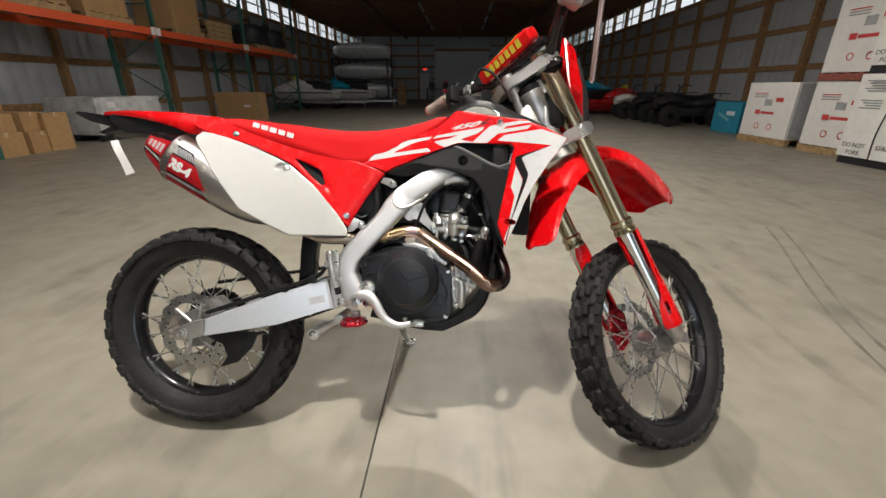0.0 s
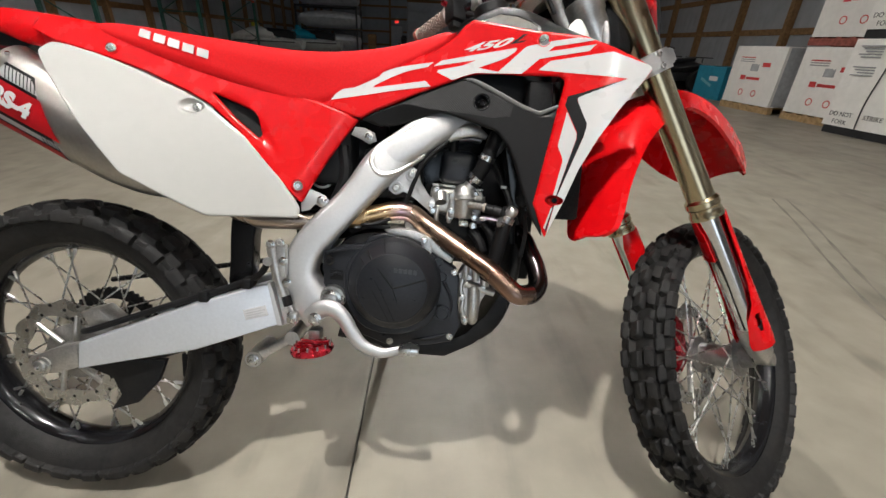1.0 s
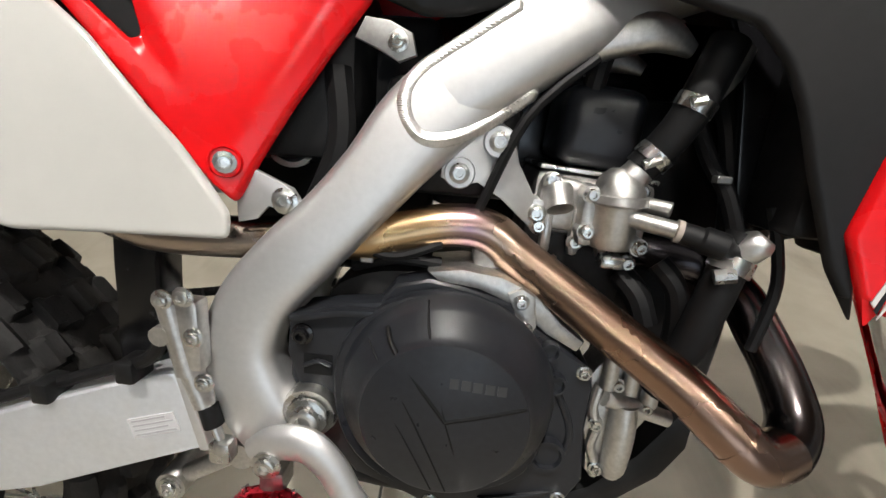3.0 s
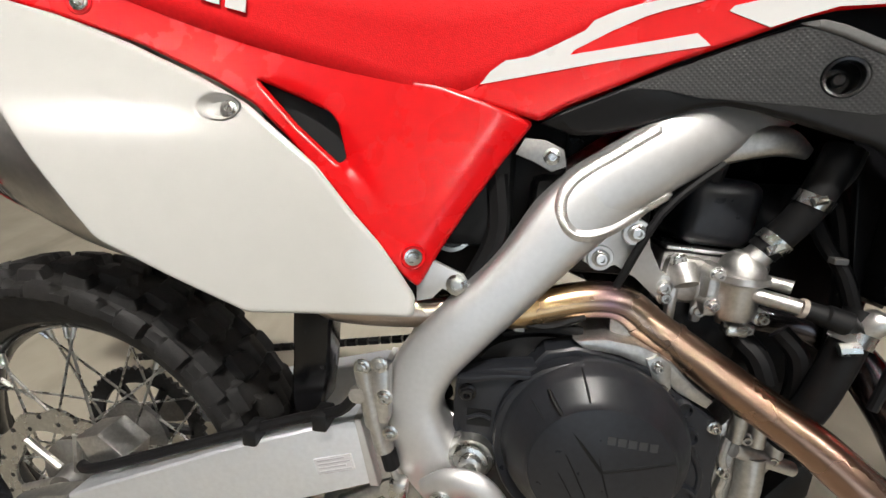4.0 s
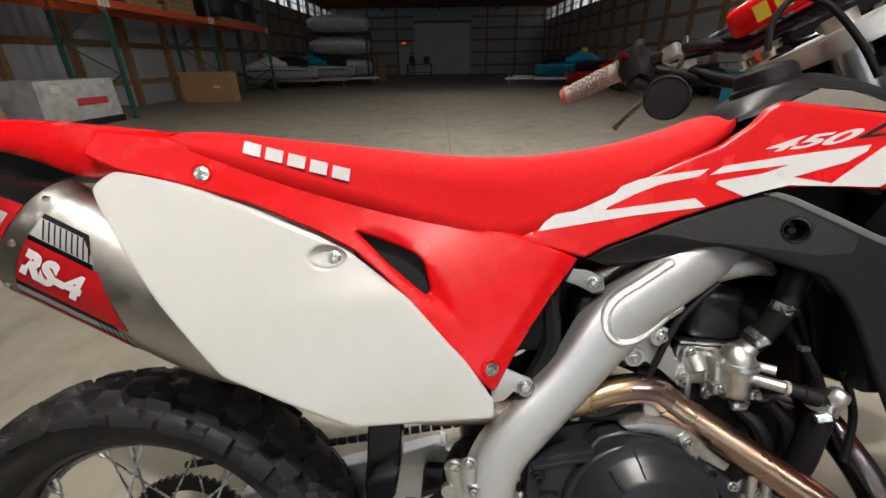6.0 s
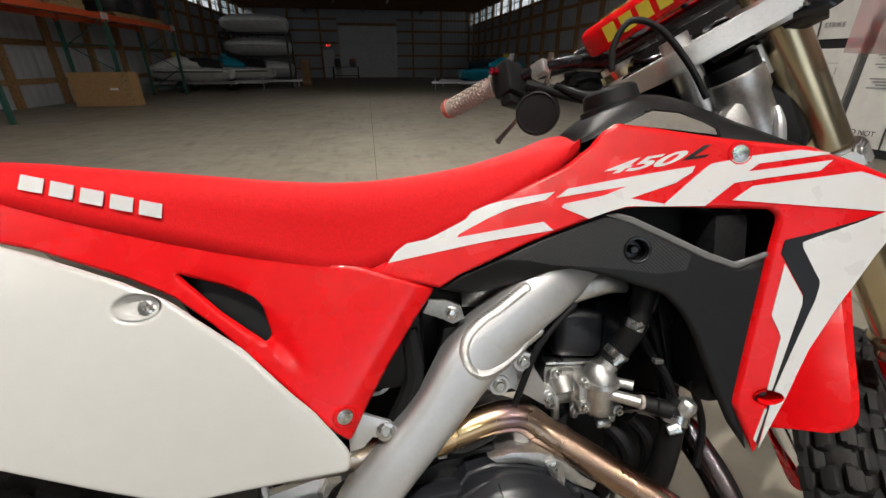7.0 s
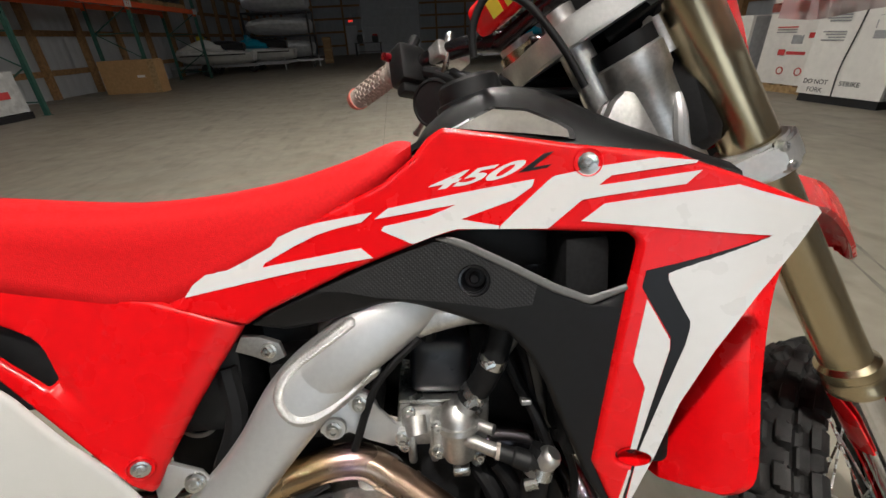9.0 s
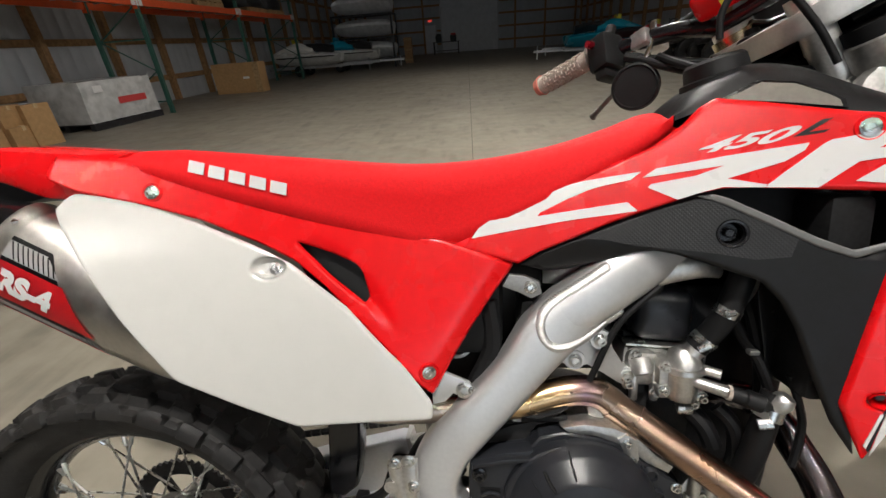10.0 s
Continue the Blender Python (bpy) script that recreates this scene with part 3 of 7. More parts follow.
RAKE = radians(28)
steer_foot = Vector((BASE_L - 0.06 * math.cos(RAKE), 0, RF - 0.06 * math.sin(RAKE)))
STEERED = Matrix.Translation(steer_foot) @ Matrix.Rotation(STEER, 4, Vector((-math.sin(RAKE), 0, math.cos(RAKE)))) @ Matrix.Translation(-steer_foot)
set_over = Matrix.Translation((1.45, 0, 0.5)) @ Matrix.Rotation(radians(-5), 4, "X") @ Matrix.Translation((-1.45, 0, -0.5))
STEERED = set_over @ STEERED
hub_at = Vector((1.4874, 0.0178, 0.3299))
UPPER = Matrix.Translation(hub_at + Vector((-0.045, 0.0133, 0.0091))) @ Matrix.Rotation(0.0658, 4, Vector((0.0594, 0.0249, 0.0134))) @ Matrix.Translation(-hub_at) @ STEERED
STEERED = Matrix.Translation(hub_at + Vector((-0.0307, 0.0167, 0.0034))) @ Matrix.Rotation(0.0612, 4, Vector((0.0520, -0.0072, 0.0315))) @ Matrix.Translation(-hub_at) @ STEERED
BARS = UPPER @ Matrix.Translation((0.035, -0.012, -0.068))
AXLE = Vector((BASE_L + 0.0423, 0, RF + 0.0093))


def prism(outline, y0, y1, bevel=0.0, seg=2, smooth_line=0):
    """An outline in (x, z) with depth from y0 to y1."""
    pts = [tuple(q) for q in curve_points(outline, smooth_line, True)] if smooth_line else outline
    bm = bmesh.new()
    a = [bm.verts.new((x, y0, z)) for x, z in pts]
    b = [bm.verts.new((x, y1, z)) for x, z in pts]
    bm.faces.new(a)
    bm.faces.new(b[::-1])
    for i in range(len(pts)):
        j = (i + 1) % len(pts)
        bm.faces.new((a[i], b[i], b[j], a[j]))
    bmesh.ops.recalc_face_normals(bm, faces=bm.faces)
    if bevel:
        rim = [e for e in bm.edges if len(set(round(v.co.y, 5) for v in e.verts)) == 1]
        bmesh.ops.bevel(bm, geom=rim, offset=bevel, segments=seg, affect="EDGES", profile=0.6)
    return bm


# wheels
def tyre_bm(radius, half, depth, knobs, seed):
    """A knobbly tyre moulded in one piece: the tread blocks rise from the carcass."""
    rnd = random.Random(seed)
    kh = 0.0135
    inner = radius - depth
    prof = [(-0.55, inner), (-0.86, inner + 0.22 * depth), (-1.0, inner + 0.50 * depth), (-0.95, inner + 0.72 * depth), (-0.66, radius - kh - 0.008), (-0.25, radius - kh), (0.25, radius - kh), (0.66, radius - kh - 0.008), (0.95, inner + 0.72 * depth), (1.0, inner + 0.50 * depth), (0.86, inner + 0.22 * depth), (0.55, inner)]
    base = np.array([(y * half, r) for y, r in [tuple(q) for q in curve_points(prof, 6)]])
    along = np.concatenate([[0], np.cumsum(np.hypot(*np.diff(base, axis=0).T))])
    fine = np.arange(0, along[-1], 0.0026)
    base = np.stack([np.interp(fine, along, base[:, k]) for k in (0, 1)], 1)
    mid = (fine - along[-1] / 2)                       # metres across the tread from the crown
    tan = np.gradient(base, axis=0)
    tan /= np.hypot(*tan.T)[:, None]
    nrm = np.stack([-tan[:, 1], tan[:, 0]], 1)
    n = knobs * 16
    pitch = 2 * math.pi * radius / knobs
    wide = half * 1.28                                 # tread half width along the surface
    jit = [[rnd.uniform(-0.05, 0.05) for _ in range(knobs + 1)] for _ in range(8)]

    def edge(d):
        return min(max(d / 0.0030, 0.0), 1.0)

    def height(u, w):
        """u: pitches round the tyre, w: metres from the crown."""
        side, aw, best = (0 if w < 0 else 1), abs(w) / wide, 0.0
        rows = ((0.0, 0.03, 0.39, 0.62, 1.0, 0.10), (0.5, 0.36, 0.70, 0.60, 1.0, -0.06), (0.0, 0.72, 1.02, 0.66, 0.85, 0.0), (0.5, 0.80, 1.00, 0.44, 0.7, 0.0))
        for k, (off, a, b, long, tall, skew) in enumerate(rows):
            v = u - off - 0.10 * side - skew * (aw - (a + b) / 2) * 4
            i = round(v)
            d = (v - i - jit[2 * k % 8 + side][i % knobs] * 0.5) * pitch
            out = min(long * pitch / 2 - abs(d), (aw - a) * wide, (b - aw) * wide)
            corner = long * pitch / 2 - abs(d) + min(aw - a, b - aw) * wide - 0.005
            best = max(best, edge(min(out, corner)) * tall)
        return best

    bm = bmesh.new()
    cols = []
    for i in range(n):
        t = 2 * math.pi * i / n
        c, s = math.cos(t), math.sin(t)
        col = []
        for (y, r), (ny, nr), w in zip(base, nrm, mid):
            h = kh * height(i / 16, w) if abs(w) < wide * 1.05 else 0.0
            yy, rr = y + ny * h, r + nr * h
            col.append(bm.verts.new((rr * c, yy, rr * s)))
        cols.append(col)
    for i in range(n):
        p, q = cols[i], cols[(i + 1) % n]
        for k in range(len(p) - 1):
            bm.faces.new((p[k], p[k + 1], q[k + 1], q[k]))
    return bm


def wheel(name, radius, half, depth, knobs, at, hub_r, disc_y, disc_r, label, seed):
    rim_r = radius - depth
    rim = lathe([(rim_r + 0.006, -0.62 * half), (rim_r + 0.010, -0.55 * half), (rim_r - 0.004, -0.50 * half), (rim_r - 0.012, -0.36 * half), (rim_r - 0.020, -0.12 * half), (rim_r - 0.020, 0.12 * half),
                 (rim_r - 0.012, 0.36 * half), (rim_r - 0.004, 0.50 * half), (rim_r + 0.010, 0.55 * half), (rim_r + 0.006, 0.62 * half), (rim_r + 0.0, 0.4 * half), (rim_r + 0.0, -0.4 * half)], 84, closed=True)
    w = part(name, rim, GLOSS_BLACK, bike, label, at)
    part("tyre", tyre_bm(radius, half, depth, knobs, seed), RUBBER, w, "black knobbly dual-sport tyre")
    part("hub", lathe([(0.010, -0.075), (0.022, -0.075), (0.026, -0.052), (hub_r, -0.048), (hub_r, -0.041), (0.030, -0.034), (0.026, 0.0), (0.030, 0.034), (hub_r, 0.041), (hub_r, 0.048), (0.026, 0.052), (0.022, 0.075), (0.010, 0.075)], 36), CAST_DARK, w, "bare cast hub")
    for s in (-1, 1):
        for cross in (-1, 1):
            a = Vector((hub_r * 0.93 * math.cos(0.62 * cross), s * 0.046, hub_r * 0.93 * math.sin(0.62 * cross)))
            turn = -0.30 * cross
            b = Vector(((rim_r - 0.016) * math.cos(turn), s * 0.010, (rim_r - 0.016) * math.sin(turn)))
            d = (b - a).normalized()
            me = mesh_of(join(rod(a, b, 0.0019, seg=6), rod(b - d * 0.018, b + d * 0.004, 0.0036, seg=8)), "spoke", 40)
            me.materials.append(STEEL)
            for i in range(9):
                part("spoke", me, None, w, at=Matrix.Rotation(2 * math.pi * (i + (0.25 if cross > 0 else 0) + (0.5 if s > 0 else 0)) / 9, 4, "Y"))
    # brake disc: wavy ring with holes shown as dark studs
    n = 72
    prof = bmesh.new()
    loops = []
    for y in (-0.002, 0.002):
        outer = [prof.verts.new(((disc_r + 0.0035 * math.cos(12 * 2 * math.pi * i / n)) * math.cos(2 * math.pi * i / n), disc_y + y, (disc_r + 0.0035 * math.cos(12 * 2 * math.pi * i / n)) * math.sin(2 * math.pi * i / n))) for i in range(n)]
        inner = [prof.verts.new(((disc_r * 0.74 + 0.005 * math.cos(6 * 2 * math.pi * i / n)) * math.cos(2 * math.pi * i / n), disc_y + y, (disc_r * 0.74 + 0.005 * math.cos(6 * 2 * math.pi * i / n)) * math.sin(2 * math.pi * i / n))) for i in range(n)]
        loops.append((outer, inner))
    for i in range(n):
        j = (i + 1) % n
        (o1, i1), (o2, i2) = loops
        prof.faces.new((o1[i], o1[j], i1[j], i1[i]))
        prof.faces.new((o2[i], i2[i], i2[j], o2[j]))
        prof.faces.new((o1[i], o2[i], o2[j], o1[j]))
        prof.faces.new((i1[i], i1[j], i2[j], i2[i]))
    d = part("brake_disc", prof, STEEL, w, "drilled wave brake disc")
    holes = [lathe([(0.0, -0.0026), (0.0035, -0.0026), (0.0035, 0.0026), (0.0, 0.0026)], 8) for _ in range(24)]
    for i, h in enumerate(holes):
        a = 2 * math.pi * i / 24
        r = disc_r * (0.94 if i % 2 else 0.83)
        moved(h, Matrix.Translation((r * math.cos(a), disc_y, r * math.sin(a))))
    tagged(part("disc_holes", join(*holes), DARK, d), kind="stuff")
    arms = [rod((0.028 * math.cos(a), disc_y, 0.028 * math.sin(a)), (disc_r * 0.76 * math.cos(a + 0.25), disc_y, disc_r * 0.76 * math.sin(a + 0.25)), 0.005, seg=8) for a in [2 * math.pi * i / 6 for i in range(6)]]
    for arm in arms:
        part("disc_carrier", arm, CAST, w)
    return w


rear_wheel = wheel("rear_wheel", 0.3275, 0.060, 0.0895, 29, Matrix.Translation((0, 0, RR - 0.003)), 0.062, -0.062, 0.118, "rear wheel with black rim and steel spokes", 3)
front_wheel = wheel("front_wheel", 0.337, 0.0465, 0.067, 33, STEERED @ Matrix.Translation(AXLE), 0.045, 0.066, 0.128, "front wheel with black rim and steel spokes", 5)
# chain sprocket on the far side of the rear wheel
spr = bmesh.new()
n = 51
ring_o = [(0.108 + (0.006 if i % 2 else 0.0)) for i in range(n * 2)]
vv = [[spr.verts.new((r * math.cos(math.pi * i / n), y, r * math.sin(math.pi * i / n))) for i, r in enumerate(ring_o)] for y in (0.066, 0.072)]
vi = [[spr.verts.new((0.084 * math.cos(math.pi * i / n), y, 0.084 * math.sin(math.pi * i / n))) for i in range(n * 2)] for y in (0.066, 0.072)]
for i in range(n * 2):
    j = (i + 1) % (n * 2)
    spr.faces.new((vv[0][i], vv[0][j], vv[1][j], vv[1][i]))
    spr.faces.new((vi[0][i], vi[1][i], vi[1][j], vi[0][j]))
    for k in (0, 1):
        spr.faces.new((vv[k][i], vi[k][i], vi[k][j], vv[k][j]))
sprocket = part("sprocket", spr, DARK, rear_wheel, "dark toothed rear sprocket")
part("sprocket_arms", join(*[rod((0.03 * math.cos(a), 0.069, 0.03 * math.sin(a)), (0.09 * math.cos(a), 0.069, 0.09 * math.sin(a)), 0.008, seg=8) for a in [math.pi * i / 3 for i in range(6)]]), DARK, sprocket)

# frame spars, both flanks
SPAR = [(0.548, 0.452, 0.078, 0.036), (0.519, 0.497, 0.078, 0.039), (0.504, 0.547, 0.078, 0.035), (0.518, 0.595, 0.077, 0.033), (0.554, 0.640, 0.075, 0.032), (0.588, 0.676, 0.071, 0.031), (0.620, 0.714, 0.066, 0.032), (0.656, 0.760, 0.058, 0.037), (0.695, 0.795, 0.051, 0.036), (0.730, 0.820, 0.046, 0.030)]
for s in (-1, 1):
    part("frame_spar", tube([(x, s * y, z, r) for x, z, y, r in SPAR], 0.03, 32, 6, flat=0.74, square=3.4), ALU, bike, "bare aluminium frame spar with a weld bead")
    part("upper_spar", tube([(0.660, s * 0.058, 0.772, 0.029), (0.695, s * 0.054, 0.797, 0.034), (0.745, s * 0.049, 0.832, 0.035), (0.800, s * 0.036, 0.866, 0.034), (0.86, s * 0.026, 0.895, 0.032), (0.95, s * 0.022, 0.925, 0.032), (1.06, s * 0.020, 0.985, 0.036)], 0.03, 32, 6, flat=0.80, square=3.0), ALU, bike)
    # weld bead, a tongue-shaped loop where the spars meet
    loop = [(0.722, 0.846), (0.690, 0.824), (0.656, 0.800), (0.644, 0.781), (0.647, 0.761), (0.661, 0.749), (0.684, 0.752), (0.712, 0.768), (0.740, 0.790)]
    from mathutils.bvhtree import BVHTree
    skin = [BVHTree.FromPolygons([v.co for v in o.data.vertices], [p.vertices[:] for p in o.data.polygons]) for o in bike.children if o.name.split(".")[0] in ("frame_spar", "upper_spar")]
    bead = []
    for q in curve_points(loop, 12):
        hits = [h for h in (t.ray_cast(Vector((q[0], s * 0.3, q[1])), Vector((0, -s, 0)))[0] for t in skin) if h]
        if not hits:
            continue
        y = max(s * h.y for h in hits)
        bead.append(moved(lathe([(0.0, -0.0075), (0.0052, -0.0054), (0.0075, 0), (0.0052, 0.0054), (0.0, 0.0075)], 12, "Z"), Matrix.Translation((q[0], s * (y - 0.0046), q[1]))))
    tagged(part("weld_bead", join(*bead), WELD, bike), kind="stuff")
    part("head_brace", tube([(0.770, s * 0.048, 0.826, 0.016), (0.80, s * 0.050, 0.836, 0.015), (0.835, s * 0.052, 0.842, 0.014), (0.865, s * 0.048, 0.832, 0.006)], 0.012, 14, 6, flat=0.8, square=3.0), CAST, bike, "cast frame bracket")
    part("down_tube", tube([(1.00, s * 0.012, 0.86, 0.012), (0.955, s * 0.025, 0.70, 0.012), (0.94, s * 0.030, 0.52, 0.012), (0.88, s * 0.05, 0.42, 0.012), (0.72, s * 0.06, 0.395, 0.012), (0.58, s * 0.07, 0.42, 0.014)], 0.012, 12, 6, flat=0.8), DARK, bike)

# swingarm, both arms, and its blocks
ARM = [(0.461, 0.432), (0.440, 0.517), (0.428, 0.517), (0.280, 0.468), (0.075, 0.388), (0.070, 0.334), (0.290, 0.374)]


def arm_y(x):
    """Outer face of the swingarm, narrowing towards its pivot."""
    return 0.126 - (x - 0.07) * 0.105


def arm_bm(outline, thick, proud, bevel, side):
    bm = prism(outline, 0.0, thick, bevel, 3)
    for v in bm.verts:
        v.co.y = side * (arm_y(v.co.x) + proud - v.co.y)
    return bm


swing = part("swingarm", arm_bm(ARM, 0.036, 0.0, 0.006, -1), ALU_SWING, bike, "long box-section aluminium swingarm")
part("left_arm", arm_bm(ARM, 0.036, 0.0, 0.006, 1), ALU_SWING, swing)
part("cross_piece", box(0.41, 0.50, -0.06, 0.06, 0.43, 0.49, 0.01), DARK, swing)
for s in (-1, 1):
    part("end_rim", arm_bm([(0.466, 0.430), (0.445, 0.521), (0.437, 0.521), (0.455, 0.430)], 0.04, 0.0025, 0.002, s), ALU, swing, "welded end rim")
    part("pivot_casting", arm_bm([(0.462, 0.424), (0.445, 0.515), (0.475, 0.522), (0.53, 0.53), (0.59, 0.52), (0.59, 0.475), (0.53, 0.450)], 0.03, -0.010, 0.008, s), CAST, swing, "cast alloy pivot section")
for s in (-1, 1):
    part("axle_block", prism([(0.070, 0.385), (0.030, 0.376), (-0.028, 0.352), (-0.034, 0.330), (-0.020, 0.316), (0.03, 0.322), (0.070, 0.336)], s * 0.123, s * 0.098, 0.004), CAST, swing)
    part("axle_nut", bolt((0.0, s * 0.124, 0.338), 0.014, 0.012, (0, s, 0)), STEEL, swing)
warn = part("warning_label", box(-0.023, 0.023, -0.0010, -0.0002, -0.011, 0.011), LABEL_GREY, swing, "pale warning label with small print", at=Matrix.Translation((0.413, -arm_y(0.413), 0.457)) @ Matrix.Rotation(radians(6), 4, "Z") @ Matrix.Rotation(radians(-14), 4, "Y"))
for i in range(4):
    part("print_bar", box(-0.020, 0.020 - 0.006 * (i % 2), -0.0014, -0.0010, -0.0088 + 0.0052 * i, -0.0068 + 0.0052 * i), INK, warn)

# bodywork
RIM = 0.0
WHITE_OUT = [(0.045, 0.938), (0.060, 0.956), (0.092, 0.954), (0.150, 0.937), (0.215, 0.914), (0.292, 0.882), (0.335, 0.860), (0.405, 0.806), (0.472, 0.730), (0.508, 0.678), (0.507, 0.657), (0.338, 0.655), (0.270, 0.688), (0.197, 0.727), (0.136, 0.804), (0.090, 0.868), (0.056, 0.918)]
RED_OUT = [(0.112, 0.998), (0.155, 0.984), (0.215, 0.968), (0.305, 0.945), (0.400, 0.915), (0.495, 0.889), (0.522, 0.885), (0.570, 0.869), (0.614, 0.852), (0.585, 0.812), (0.555, 0.767), (0.530, 0.725), (0.508, 0.684), (0.477, 0.718), (0.430, 0.768), (0.372, 0.829), (0.335, 0.861), (0.292, 0.884), (0.215, 0.917), (0.140, 0.940), (0.070, 0.956), (0.030, 0.975), (0.04, 1.004)]
VENT = [(0.336, 0.886), (0.412, 0.856), (0.420, 0.846), (0.428, 0.812), (0.424, 0.806), (0.380, 0.842)]
SHROUD = [(0.532, 0.875), (0.560, 0.886), (0.590, 0.911), (0.646, 0.935), (0.679, 0.948), (0.715, 0.965), (0.764, 0.986), (0.795, 1.009), (0.810, 1.026), (0.825, 1.035), (0.870, 1.027), (0.935, 1.013), (1.016, 1.000), (1.030, 0.993), (1.067, 0.977), (1.122, 0.952), (1.127, 0.946), (1.110, 0.921), (1.080, 0.880), (1.049, 0.828), (1.024, 0.776), (1.005, 0.720), (0.989, 0.681), (0.976, 0.648), (0.966, 0.671), (0.951, 0.709), (0.977, 0.860), (0.982, 0.891), (0.988, 0.921), (0.987, 0.928), (0.980, 0.934), (0.913, 0.937), (0.863, 0.940), (0.833, 0.939), (0.811, 0.934), (0.779, 0.922), (0.724, 0.902), (0.685, 0.885), (0.641, 0.867), (0.618, 0.853)]
COVER = [(0.618, 0.851), (0.639, 0.864), (0.683, 0.882), (0.723, 0.899), (0.778, 0.920), (0.811, 0.931), (0.827, 0.933), (0.842, 0.928), (0.882, 0.906), (0.921, 0.883), (0.953, 0.868), (0.984, 0.883), (0.981, 0.858), (0.956, 0.705), (0.968, 0.672), (0.972, 0.648), (0.949, 0.684), (0.925, 0.746), (0.911, 0.787), (0.897, 0.815), (0.877, 0.838), (0.846, 0.848), (0.820, 0.857), (0.794, 0.865), (0.773, 0.869), (0.751, 0.866), (0.718, 0.852), (0.679, 0.843), (0.652, 0.841)]
COVER_HOLE, SHROUD_SLOT = [[(x + a * math.cos(k * math.pi / 10), z + b * math.sin(k * math.pi / 10)) for k in range(20)] for x, z, a, b in ((0.847, 0.890, 0.0125, 0.0125), (0.9875, 0.7175, 0.0150, 0.0085))]


TEXTURED = [(0.690, 0.8835), (0.724, 0.8965), (0.778, 0.9175), (0.811, 0.9285), (0.8255, 0.9255), (0.840, 0.9195), (0.880, 0.8985), (0.905, 0.885), (0.900, 0.866), (0.870, 0.862), (0.830, 0.868), (0.785, 0.8725), (0.752, 0.8745), (0.721, 0.8815)]


PLATE_DISH = [(0.307 + 0.021 * math.cos(k * math.pi / 12), 0.857 + 0.0125 * math.sin(k * math.pi / 12)) for k in range(24)]


def side_red(x, z):
    # the lower edge folds out to meet the side plate, the front edge folds in
    # a scoop behind the vent runs up to a crisp ridge
    ridge = np.interp(z, (0.768, 0.800, 0.829, 0.842, 0.860, 0.887), (0.468, 0.455, 0.440, 0.428, 0.408, 0.383))
    low = 0.336 + (0.886 - z) * 1.1
    scoop = min(max((ridge - x) / 0.020, 0), 1) * min(max((x - low) / 0.008, 0), 1) * min(max((0.887 - z) / 0.02, 0), 1)
    # a flat strip along the front edge turns in
    front = ((x - 0.508) * 0.168 - (z - 0.684) * 0.106) / 0.1986
    return side_y(x, z) - 0.004 + (0.007 * scoop if z > 0.768 else 0.0) + 0.42 * max(0.0, front + 0.024)


def side_white(x, z):
    return side_y(x, z) - 0.0015 - 0.0165 * math.sin(math.pi * min(max((z - 0.65) / 0.31, 0), 1)) * min(max((0.53 - x) / 0.08, 0), 1)


def side_cover(x, z):
    # the lower rear facet folds in below a crease
    crease = np.interp(x, (0.618, 0.683, 0.721, 0.784, 0.850), (0.853, 0.881, 0.880, 0.871, 0.855))
    return side_y(x, z) + 0.002 + 0.45 * max(0.0, crease - z) * min(max((0.87 - x) / 0.06, 0), 1)


def side_shroud(x, z):
    # the nose of the shroud curls in towards the fork
    return side_y(x, z) - 0.003 + 2.4 * max(0.0, x - 1.035) ** 2


